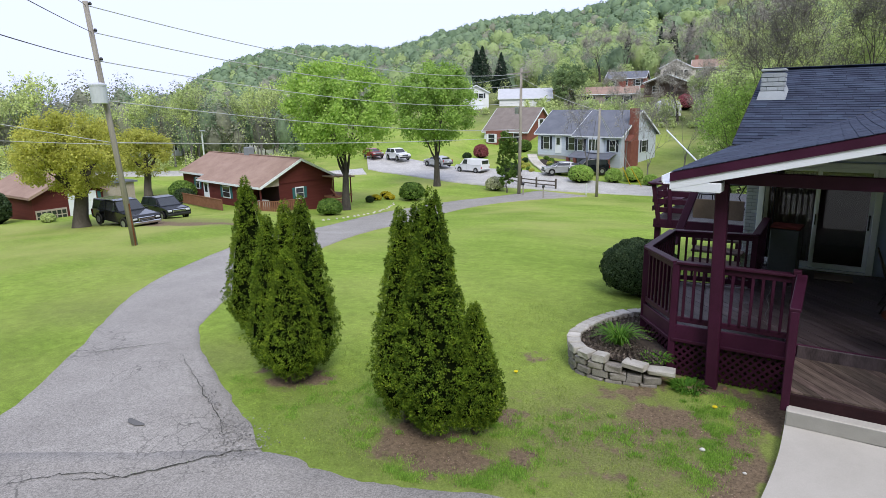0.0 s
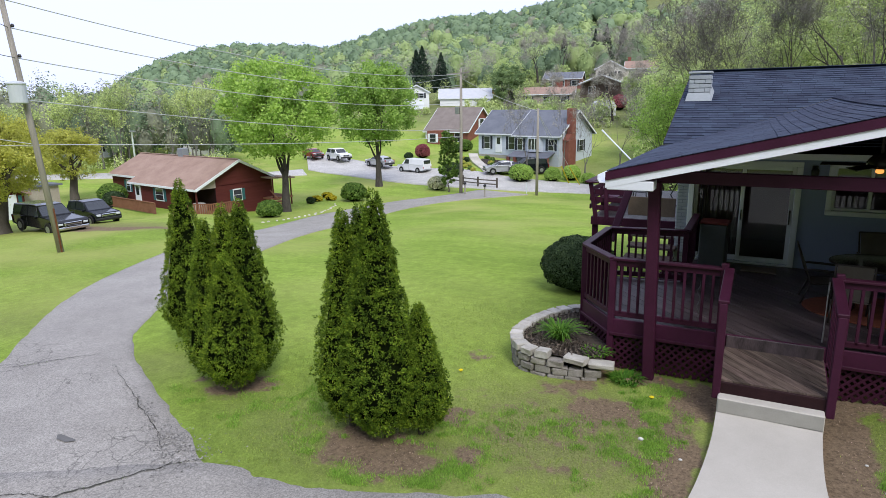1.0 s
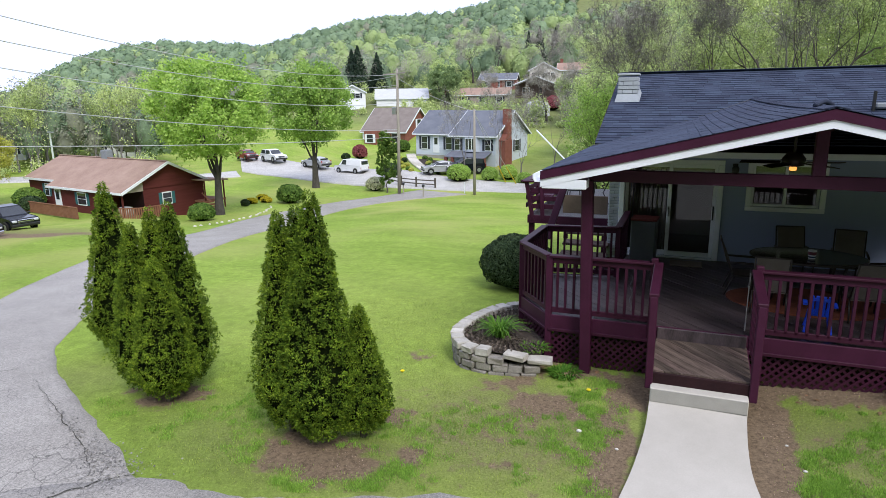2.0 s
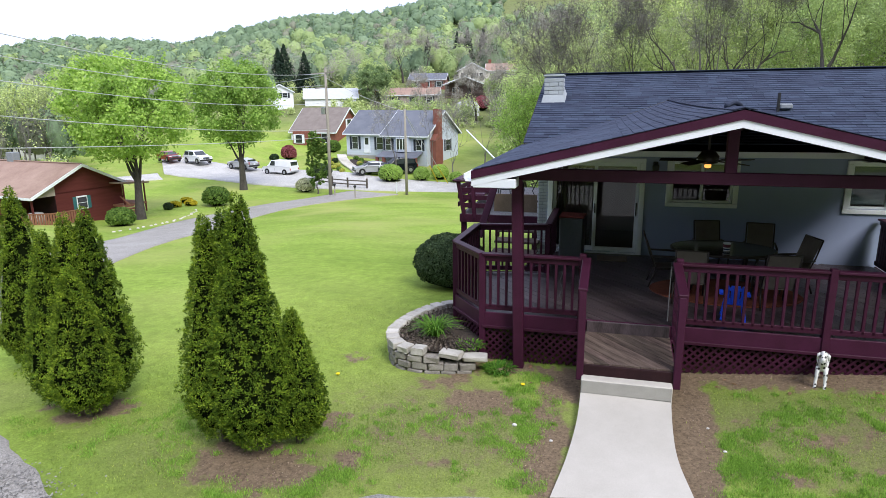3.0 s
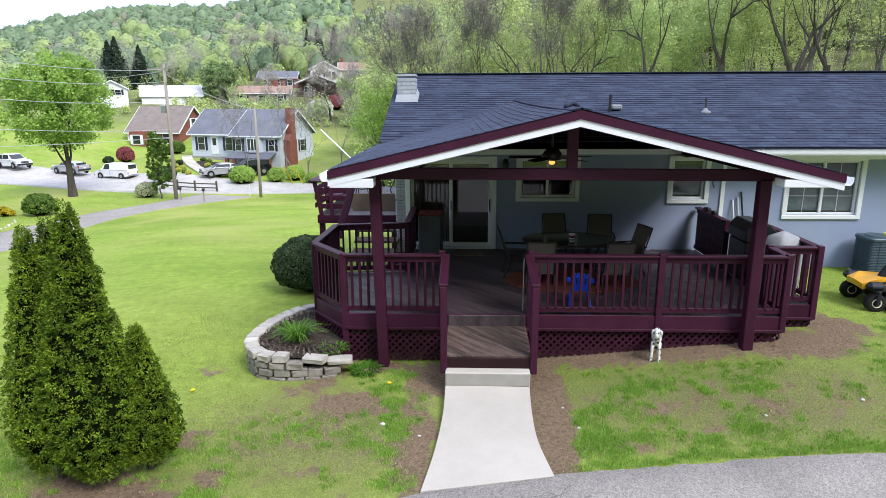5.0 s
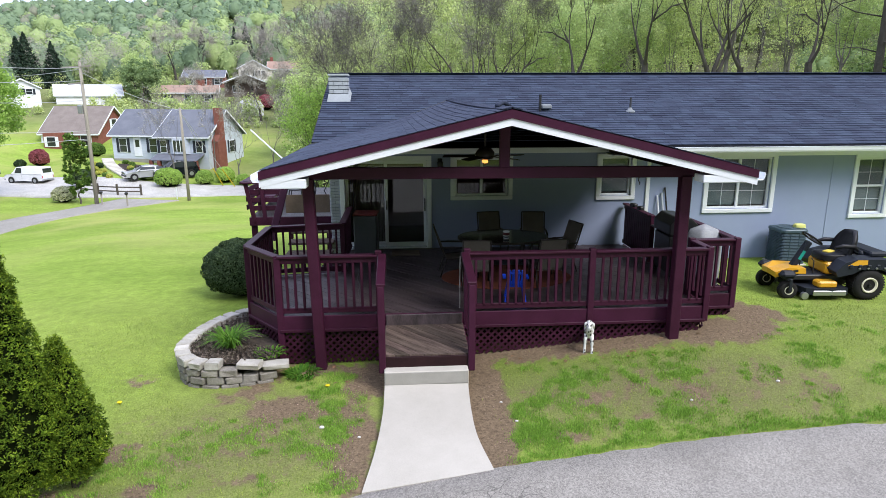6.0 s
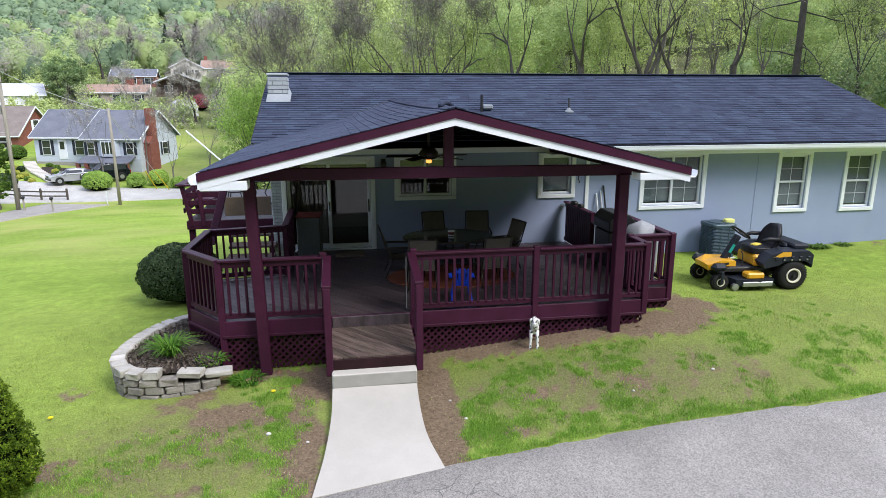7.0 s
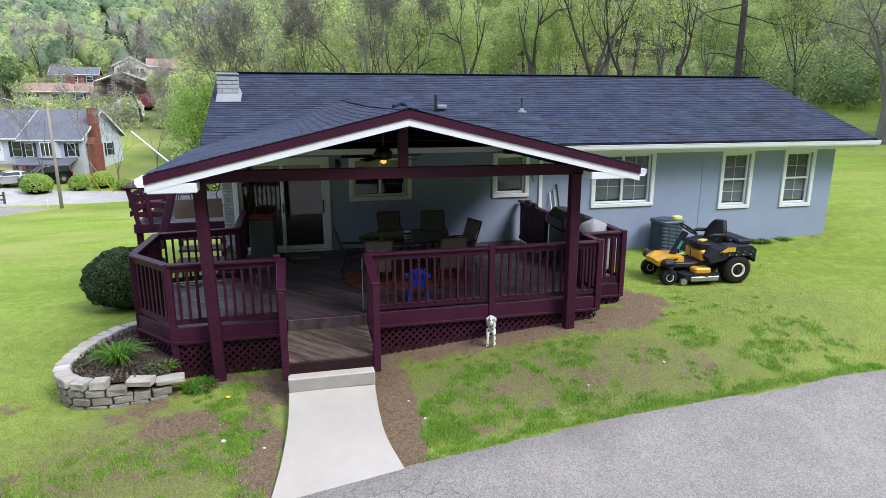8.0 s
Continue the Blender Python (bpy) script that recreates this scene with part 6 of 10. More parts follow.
def wood_behind():
    """The wooded slope behind the house: single trees of six kinds."""
    bare = dict(leaf=0.028, aspect=16)
    kinds = [
        (tree_meshes(31, 17, 0.20, 5.0, 4.4, 4, 2600, boles=(3, 4), up=0.2, fill=0.12, bend=0.35, **bare), TWIG, BARE_BARK, "tall bare tree with many grey branches"),
        (tree_meshes(32, 15, 0.14, 3.5, 3.8, 3, 9000, 0.125, fill=0.45, boles=(3, 5), up=0.2), SPRING, BARE_BARK, "tall slim tree in thin spring leaf"),
        (tree_meshes(33, 12, 0.14, 2.0, 4.2, 3, 10000, 0.15, fill=0.55, boles=(4, 6)), WOODS_LIGHT, BARE_BARK, "light green tree at the edge of the wood"),
        (tree_meshes(34, 16, 0.17, 3.0, 4.8, 3, 10000, 0.15, fill=0.55, boles=(4, 6)), SPRING, DARK_BARK, "tall light green tree in the wood"),
        (tree_meshes(35, 14, 0.15, 3.0, 5.0, 4, 7000, 0.09, fill=0.15, boles=(4, 6), bend=0.4), SPRING, DARK_BARK, "spreading tree with few young leaves"),
    ]
    rng = random.Random(77)
    spots = []
    tries = 0
    while len(spots) < 96 and tries < 6000:
        tries += 1
        az = radians(rng.uniform(-54, 8))
        r = rng.uniform(60, 118)
        x, y = 0.25 - r * math.sin(az), -8.4 + r * math.cos(az)
        if az > radians(3) and r < 80:
            continue
        if any((x - a) ** 2 + (y - c) ** 2 < 3.7 ** 2 for a, c in spots):
            continue
        spots.append((x, y))
    for k, (x, y) in enumerate(spots):
        me, leafm, bark, label = kinds[rng.choice((0, 0, 1, 1, 2, 2, 3, 3, 4))]
        tree(x, y, me, leafm, label, bark, group="wood behind the house", turn=rng.uniform(0, 6.28), scale=rng.uniform(0.75, 1.15), tall=rng.uniform(0.9, 1.15))
    # the big bare trees that stand before the wood
    big = tree_meshes(36, 17.5, 0.52, 3.0, 7.4, 5, 8000, boles=(3, 4), up=0.12, fill=0.0, bend=0.42, **bare)
    other = tree_meshes(38, 18.5, 0.40, 5.0, 5.6, 4, 5000, boles=(2, 3), up=0.2, fill=0.0, bend=0.42, **bare)
    for az, r, s, which in ((3.4, 53, 1.0, 0), (5.2, 55, 0.85, 1), (-0.9, 52, 0.9, 1), (-6.4, 54, 0.95, 0), (-9.5, 55, 0.8, 1), (-15.5, 53, 0.85, 1), (-21.2, 54, 0.9, 1), (-26.5, 52, 1.0, 0), (-28.6, 54, 0.8, 1), (-33.5, 55, 0.85, 1)):
        a = radians(az)
        tree(0.25 - r * math.sin(a), -8.4 + r * math.cos(a), (big, other)[which], BARE_BARK, "large bare tree with dark spreading limbs", DARK_BARK, turn=2.3 * r + az, scale=s)
    # a straight old trunk with dead level boughs
    b, tips, rr = B(), [], random.Random(3)
    b.tube([(0, 0, -0.3), (0.05, 0, 4.0), (0.1, 0.1, 10.0), (0.1, 0.1, 17.0)], [0.30, 0.25, 0.2, 0.12], 10)
    for k in range(17):
        z = 4.0 + 0.75 * k
        a = k * 2.4
        limbs(rr, b, Vector((0.08, 0.08, z)), Vector((math.cos(a), math.sin(a), -0.12)).normalized(), rr.uniform(2.2, 4.6), 0.055, 2, tips, bend=0.5, up=-0.06)
    old = thing("tree", "straight thick old trunk with dead level boughs", "tree", at=Matrix.Translation((32.2, 32.7, float(ground_z(32.2, 32.7)))))
    part("trunk", b.mesh("trunk", True), DARK_BARK, old)
    me = tree_meshes(37, 11, 0.34, 2.2, 8.2, 4, 7000, boles=(6, 7), up=-0.03, fill=0.0, bend=0.34, **bare)
    tree(31.8, 19.7, me, TWIG, "spreading lawn tree with grey bark and few buds", BARE_BARK, turn=1.1)


wood_behind()


def crowns(name, spots, seed, material, label, per, leaf, tall=1.0, fill=0.96, body_on=True, aspect=1.3, rows=9, cols=14, rise=0.93):
    """Far tree crowns in one mesh: billowing bodies with small leaf clumps on them, or a haze of leaves and twigs alone."""
    rng = np.random.default_rng(seed)
    n = len(spots)
    x, y, rad = np.array(spots).T
    foot = np.stack([x, y, ground_z(x, y)], -1)
    h = rad * 1.15 * tall * rng.uniform(0.85, 1.2, n)
    shade = rng.random(n)

    puff = rng.normal(size=(n, 9, 3))
    puff[..., 2] = np.abs(puff[..., 2]) * 0.9
    puff /= np.linalg.norm(puff, axis=2, keepdims=True)
    swell = rng.uniform(0.65, 1.0, (n, 1, 9))

    def body(d, jitter):
        """Billows: the outline bulges towards a few random directions."""
        near = np.einsum("nvc,npc->nvp", d, puff)
        wob = 0.70 + 0.34 * (swell * np.exp(-(1 - near) / 0.16)).max(axis=2)
        c = d * (wob * jitter)[..., None] * np.stack([rad, rad, h], -1)[:, None]
        c[..., 2] += (h * rise)[:, None]
        return c + foot[:, None]

    th, ph = np.meshgrid(np.linspace(0.12, 2.6, rows), np.linspace(0, 2 * np.pi, cols, endpoint=False), indexing="ij")
    g = np.stack([np.sin(th) * np.cos(ph), np.sin(th) * np.sin(ph), np.cos(th)], -1).reshape(1, -1, 3)
    core = body(np.repeat(g, n, 0), fill - 0.03 + 0.06 * rng.random((n, rows * cols)))
    i, k = np.meshgrid(np.arange(rows - 1), np.arange(cols), indexing="ij")
    cf = np.stack([i * cols + k, (i + 1) * cols + k, (i + 1) * cols + (k + 1) % cols, i * cols + (k + 1) % cols], -1).reshape(-1, 4)
    cf = (cf[None] + (np.arange(n) * rows * cols)[:, None, None]).reshape(-1, 4)
    d = rng.normal(size=(n, per, 3))
    d /= np.linalg.norm(d, axis=2, keepdims=True)
    d[..., 2] = np.where(d[..., 2] < -0.5, -d[..., 2], d[..., 2])
    deep = rng.random((n, per)) ** (1.5 if body_on else 0.8)
    c = body(d, 1.06 - (0.24 if body_on else 0.7) * deep)
    v, f = leaf_quads(rng, c.reshape(-1, 3), leaf, facing=d.reshape(-1, 3), spread=0.28 if body_on else 0.6, aspect=aspect)
    cv = core.reshape(-1, 3)
    tone = np.repeat(shade, rows * cols)
    if not body_on:
        cv, cf, tone = cv[:0], cf[:0], tone[:0]
    me = array_mesh(name, np.vstack([cv, v]), np.vstack([cf, f + len(cv)]), smooth=True)
    me.attributes.new("tone", "FLOAT", "POINT").data.foreach_set("value", np.concatenate([tone, np.repeat(shade, per * 4)]).astype(np.float32))
    ob = part(name, me, material, None)
    tagged(ob, label, "woods", kind="stuff")


def spruce_meshes(seed, h=13.0, rad=2.7, n=5200):
    """A full conifer: drooping whorls of needle sprays round a straight trunk."""
    rng = np.random.default_rng(seed)
    t = rng.beta(1.0, 1.5, n)
    tier = np.floor(t * 17) / 17 + rng.random(n) * 0.045
    a = rng.uniform(0, 2 * np.pi, n)
    reach = rng.random(n) ** 0.55
    bough = 1 + 0.22 * np.sin(5 * a + tier * 60) + 0.15 * np.sin(9 * a - tier * 47)
    r = rad * (1 - tier) ** 0.85 * reach * bough + 0.05
    z = 0.9 + tier * (h - 1.0) - 0.30 * r + 0.12 * rng.normal(size=n)
    c = np.stack([r * np.cos(a), r * np.sin(a), np.maximum(z, 0.3)], 1)
    v, f = leaf_quads(rng, c, 0.30, facing=np.stack([np.cos(a), np.sin(a), np.full(n, 0.6)], 1), spread=0.5, aspect=1.5)
    return B().tube([(0, 0, -0.3), (0, 0, h * 0.5), (0, 0, h * 0.97)], [0.2, 0.12, 0.02], 7).mesh("trunk", True), array_mesh("crown", v, f)


def far_woods():
    rng = random.Random(5)

    def scatter(n, az0, az1, r0, r1, ra, rb):
        out = []
        for _ in range(n):
            az = radians(rng.uniform(az0, az1))
            r = math.sqrt(rng.uniform(r0 * r0, r1 * r1))
            if radians(4.5) < az < radians(21.5) and r < 166:
                continue
            out.append((0.25 - r * math.sin(az), -8.4 + r * math.cos(az), rng.uniform(ra, rb)))
        return out

    haze = dict(body_on=False, aspect=11)
    small, mid = dict(rows=4, cols=7, fill=0.9, rise=0.6), dict(rows=5, cols=8, fill=0.86, rise=0.62)
    crowns("far_woods", scatter(1700, 10, 60, 275, 450, 2.0, 4.2), 1, CROWN_GREEN, "green spring woods covering the far hill", 32, 0.86, **small)
    crowns("far_woods", scatter(480, 10, 60, 275, 440, 1.7, 3.5), 2, CROWN_LIGHT, "light green spring trees on the far hill", 32, 0.84, **small)
    crowns("far_woods", scatter(420, 10, 60, 275, 445, 1.8, 3.2), 3, CROWN_GREY, "grey budding trees on the far hill", 32, 0.66, **small)
    crowns("far_woods", scatter(300, 1, 60, 190, 280, 2.2, 4.4), 30, CROWN_GREEN, "green spring woods on the near flank of the hill", 95, 0.65, **mid)
    crowns("far_woods", scatter(440, 1, 60, 190, 280, 2.2, 4.4), 31, CROWN_LIGHT, "light green trees on the near flank of the hill", 95, 0.65, **mid)
    crowns("far_woods", scatter(160, 1, 60, 185, 280, 2.2, 4.0), 32, CROWN_GREY, "grey budding trees on the near flank of the hill", 84, 0.52, **mid)
    crowns("far_woods", scatter(70, 2, 34, 168, 200, 2.4, 4.2), 4, CROWN_LIGHT, "light green trees on the slope above the houses", 300, 0.42, 1.2, **mid)
    crowns("far_woods", scatter(40, 2, 34, 168, 200, 2.4, 4.2), 24, CROWN_GREEN, "green trees on the slope above the houses", 300, 0.42, 1.2, **mid)
    crowns("far_woods", scatter(70, 6, 34, 150, 195, 2.6, 4.4), 5, TWIG, "bare grey trees above the houses", 300, 0.055, 1.4, **haze)
    loose, heart = dict(body_on=False), dict(rows=5, cols=8, fill=0.62, aspect=1.5)
    crowns("valley_woods", scatter(130, 52, 80, 96, 165, 2.4, 3.6), 6, TWIG, "bare grey woods along the valley", 220, 0.035, 1.6, **haze)
    crowns("valley_woods", scatter(70, 53, 80, 98, 150, 2.2, 3.3), 25, CROWN_GREY, "grey budding woods along the valley", 260, 0.27, 1.95, **heart)
    crowns("valley_woods", scatter(110, 53, 82, 100, 160, 2.2, 3.3), 7, CROWN_GREEN, "green woods along the valley", 260, 0.27, 1.75, **heart)
    crowns("valley_woods", scatter(60, 45, 56, 100, 165, 1.9, 2.9), 28, CROWN_GREY, "grey budding woods beyond the red house", 260, 0.27, 1.6, **heart)
    crowns("valley_woods", scatter(60, 45, 56, 100, 165, 1.8, 2.8), 29, CROWN_GREEN, "green woods beyond the red house", 260, 0.27, 1.5, **heart)
    crowns("valley_woods", scatter(50, 46, 80, 88, 104, 1.0, 1.9), 8, SPRING, "light green undergrowth along the far road", 300, 0.15, **loose, rise=0.42)
    crowns("hill_woods", scatter(170, -56, 10, 116, 205, 3.4, 6.0), 9, CROWN_LIGHT, "light green woods on the slope behind the house", 210, 0.5, 1.4, **mid)
    crowns("hill_woods", scatter(110, -56, 10, 118, 205, 3.4, 5.6), 10, CROWN_GREEN, "green woods on the slope behind the house", 200, 0.5, 1.4, **mid)
    crowns("hill_woods", scatter(70, -56, 10, 112, 200, 3.2, 5.4), 26, CROWN_GREY, "grey budding woods on the slope behind the house", 260, 0.38, 1.5, **mid)
    crowns("hill_woods", scatter(120, -56, 12, 80, 150, 3.6, 6.0), 12, TWIG, "fine bare twigs in the wood behind the house", 210, 0.032, 1.6, **haze)
    crowns("undergrowth", scatter(150, -54, -4, 62, 100, 1.0, 2.2), 13, SPRING, "light green undergrowth at the wood's edge", 170, 0.15, 1.2, body_on=False, rise=0.42)
    crowns("undergrowth", scatter(40, -4, 8, 64, 90, 0.9, 1.8), 14, SPRING, "light green undergrowth beyond the house", 240, 0.12, 1.0, body_on=False, rise=0.42)
    crowns("undergrowth", scatter(90, -54, 2, 62, 96, 1.0, 2.0), 27, TWIG, "bare brush at the wood's edge", 260, 0.022, 1.2, body_on=False, aspect=18, rise=0.42)
    crowns("far_woods", scatter(120, 7, 36, 150, 192, 1.3, 2.6), 17, SPRING, "low light green growth above the houses", 260, 0.24, 1.2, body_on=False, rise=0.42)
    crowns("far_woods", scatter(90, 7, 36, 152, 192, 1.6, 3.0), 18, CROWN_GREEN, "low green trees above the houses", 160, 0.34, 1.4, **mid)
    crowns("far_woods", scatter(40, 14, 36, 112, 150, 0.9, 1.9), 19, SPRING, "low growth between the hillside houses", 260, 0.2, 1.2, body_on=False, rise=0.42)
    crowns("undergrowth", scatter(120, -57, -33, 68, 104, 1.1, 2.3), 22, WOODS_GREEN, "dense green thicket at the wood's edge", 160, 0.18, 1.1, fill=0.6, rows=5, cols=7, rise=0.42)
    crowns("undergrowth", scatter(60, -57, -33, 66, 100, 0.9, 1.8), 23, SPRING, "light green thicket at the wood's edge", 300, 0.13, 1.1, body_on=False, rise=0.42)
    crowns("undergrowth", scatter(90, -62, -37, 63, 74, 1.3, 2.7), 33, WOODS_GREEN, "dense thicket where the lawn ends", 330, 0.19, 1.25, **loose, rise=0.42)
    crowns("undergrowth", scatter(50, -62, -37, 63, 76, 1.4, 2.8), 34, SPRING, "light green thicket where the lawn ends", 320, 0.13, 1.4, **loose, rise=0.42)
    full = [tree_meshes(48, 8.0, 0.2, 1.2, 3.5, 3, 9000, 0.2, fill=0.75), tree_meshes(49, 9.0, 0.2, 1.6, 3.2, 3, 6000, 0.2, fill=0.6)]
    # conifers on the slope and bare trees along the valley
    me = spruce_meshes(3)
    for x, y, sc in ((-75.0, 128.0, 1.2), (-71.5, 131.0, 1.05), (-79.5, 133.0, 1.15), (-40.0, 167.0, 1.0), (-43.5, 169.0, 0.9), (-36.5, 171.0, 0.95), (-53.0, 172.0, 0.8)):
        tree(x, y, me, SPRUCE, "dark pointed spruce on the slope", BARK, "spruce", "dark spruces", turn=x, scale=sc, tall=0.72 if x < -60 else 1.0)
    me = [tree_meshes(41, 10, 0.14, 2.5, 2.6, 3, 0, 0.2, boles=(3, 4), up=0.25), tree_meshes(42, 11, 0.15, 2.5, 2.9, 3, 1300, 0.17, fill=0.1, boles=(3, 4), up=0.25)]
    for k in range(46):
        az, r = radians(rng.uniform(46, 72)), rng.uniform(86, 116)
        x, y = 0.25 - r * math.sin(az), -8.4 + r * math.cos(az)
        tree(x, y, me[k % 2], SPRING, "slim bare tree in the valley wood" if k % 2 == 0 else "slim tree in the valley wood with first leaves", BARE_BARK, group="valley trees", turn=rng.uniform(0, 6), scale=rng.uniform(0.75, 1.15))
    # brush and saplings between the hillside houses
    me = [tree_meshes(45, 4.2, 0.05, 0.5, 1.5, 2, 0, 0.1, boles=(3, 5), up=0.2), tree_meshes(46, 4.0, 0.05, 0.4, 1.6, 2, 520, 0.17, fill=0.4, boles=(3, 5), up=0.2), tree_meshes(47, 3.4, 0.05, 0.3, 1.7, 2, 800, 0.20, fill=0.6, boles=(4, 6), up=0.1)]
    for k in range(190):
        az, r = radians(rng.uniform(4.5, 22)), rng.uniform(86, 166)
        x, y = 0.25 - r * math.sin(az), -8.4 + r * math.cos(az)
        near_wall = any(abs(x - hx) < 7 and -4 < y - hy < 11 for hx, hy in ((-43, 137), (-40, 115), (-34, 146), (-31.8, 128), (-27, 146), (-27.6, 110)))
        lawn = 9 < math.degrees(az) < 13.5 and r < 112
        if near_wall or lawn or (az > radians(13) and r < 100):
            continue
        tree(x, y, me[k % 3], (SPRING, SPRING, WOODS_LIGHT)[k % 3], ("bare thicket on the slope", "thin sapling in first leaf on the slope", "low leafy sapling on the slope")[k % 3], BARE_BARK, "sapling", "hillside brush", turn=k, scale=rng.uniform(0.7, 1.25))
    for x, y, m, sc in ((-48.0, 115.5, 0, 1.0), (-53.0, 126.0, 1, 0.9), (-24.0, 122.0, 1, 0.7), (-20.0, 112.0, 0, 0.7)):
        tree(x, y, full[m], (WOODS_GREEN, WOODS_LIGHT)[m], "full round green tree among the hillside houses", BARK, turn=x, scale=sc)
    for k in range(26):
        az, r = radians(rng.uniform(3.6, 9.2)), rng.uniform(57, 84)
        x, y = 0.25 - r * math.sin(az), -8.4 + r * math.cos(az)
        tree(x, y, me[2 if k % 3 else 1], SHRUB if k % 4 == 0 else WOODS_LIGHT, "leafy green thicket beside the neighbour's lawn", BARE_BARK, "sapling", "roadside thicket", turn=k, scale=rng.uniform(0.7, 1.3))
    brush = [p for p in scatter(420, 21.4, 24, 112, 168, 0.5, 1.1)]
    for k in range(260):
        az, r = radians(rng.uniform(4.5, 21.5)), rng.uniform(108, 168)
        x, y = 0.25 - r * math.sin(az), -8.4 + r * math.cos(az)
        if not any(abs(x - hx) < 6 and -2.5 < y - hy < 11 for hx, hy in ((-43, 137), (-40, 115), (-34, 146), (-31.8, 128), (-27, 146), (-27.6, 110))):
            brush.append((x, y, rng.uniform(0.4, 1.0)))
    crowns("undergrowth", brush, 21, SPRING, "low brush on the slope between the houses", 60, 0.26, 1.1, body_on=False, rise=0.42)
    # dark bare trees on the slope beside the hillside houses
    big = tree_meshes(43, 16, 0.30, 3.0, 5.8, 4, 5000, 0.04, boles=(3, 4), up=0.15, bend=0.4, fill=0.0, aspect=16)
    for x, y, s in ((-15.0, 118.0, 1.0), (-10.0, 112.0, 0.9), (-20.0, 158.0, 1.1), (-6.0, 104.0, 1.0), (-14.0, 150.0, 1.2), (-47.0, 150.0, 0.9), (-52.0, 146.0, 0.9), (-24.0, 104.0, 0.7), (-29.5, 121.0, 0.6), (-36.0, 108.0, 0.6), (-18.5, 100.0, 0.75), (-13.0, 98.0, 0.7), (-38.0, 158.0, 0.9), (-30.0, 160.0, 1.0)):
        tree(x, y, big, TWIG, "bare dark tree beside the hillside houses", DARK_BARK, group="bare hillside trees", turn=x * 2, scale=s)
    # Unseen crowns added behind the camera to cut low sky light into the porch.
    spots = scatter(170, -180, -66, 48, 80, 5.0, 8.0) + scatter(120, 130, 180, 48, 80, 5.0, 8.0) + scatter(200, 84, 130, 90, 150, 3.5, 5.5)
    crowns("woods_behind", spots, 16, CROWN_GREEN, "unseen added tree crowns behind the camera blocking low sky light", 8, 1.6, 2.2, rows=6, cols=9)


far_woods()


# ---- things on and round the deck ----
SLING = mat("tan_sling_fabric", (0.105, 0.09, 0.074), (0.155, 0.135, 0.11), rough=0.85, scale=4, fine=90, bump=0.3)
BRONZE = mat("dark_bronze_metal", (0.020, 0.015, 0.012), (0.035, 0.027, 0.022), rough=0.45, metal=0.4, bump=0.1)
BLUE = mat("bright_blue_plastic", (0.004, 0.05, 0.60), (0.01, 0.075, 0.75), rough=0.4, bump=0.05)
YELLOW = mat("yellow_mower_paint", (0.62, 0.30, 0.012), (0.70, 0.36, 0.02), rough=0.35, var=0.05, bump=0.03, coat=0.3)
MOWER_GREY = mat("charcoal_mower_plastic", (0.012, 0.014, 0.020), (0.024, 0.028, 0.037), rough=0.5, bump=0.08)
CAN_GREY = mat("pale_grey_enamel", (0.50, 0.53, 0.57), (0.60, 0.63, 0.67), rough=0.5, bump=0.03)
CREAM = mat("cream_wheel_rim", (0.62, 0.58, 0.46), (0.7, 0.66, 0.54), rough=0.5, bump=0.05)
BLOCK = mat("grey_wall_block", (0.14, 0.128, 0.110), (0.34, 0.318, 0.285), rough=0.95, scale=5, fine=45, bump=0.9, pieces=0.16, depth=0.02)
BLOCK_TOP = mat("pale_cap_block", (0.30, 0.28, 0.245), (0.51, 0.485, 0.435), rough=0.95, scale=5, fine=50, bump=0.7, pieces=0.14)
MULCH = mat("dark_mulch_chips", (0.022, 0.017, 0.014), (0.085, 0.066, 0.052), rough=0.95, scale=9, fine=70, bump=1.0, depth=0.03)
LILY = leaf_mat("daylily_leaf", (0.06, 0.17, 0.018), (0.15, 0.30, 0.04), island=0.35, through_light=0.35, scale=3)


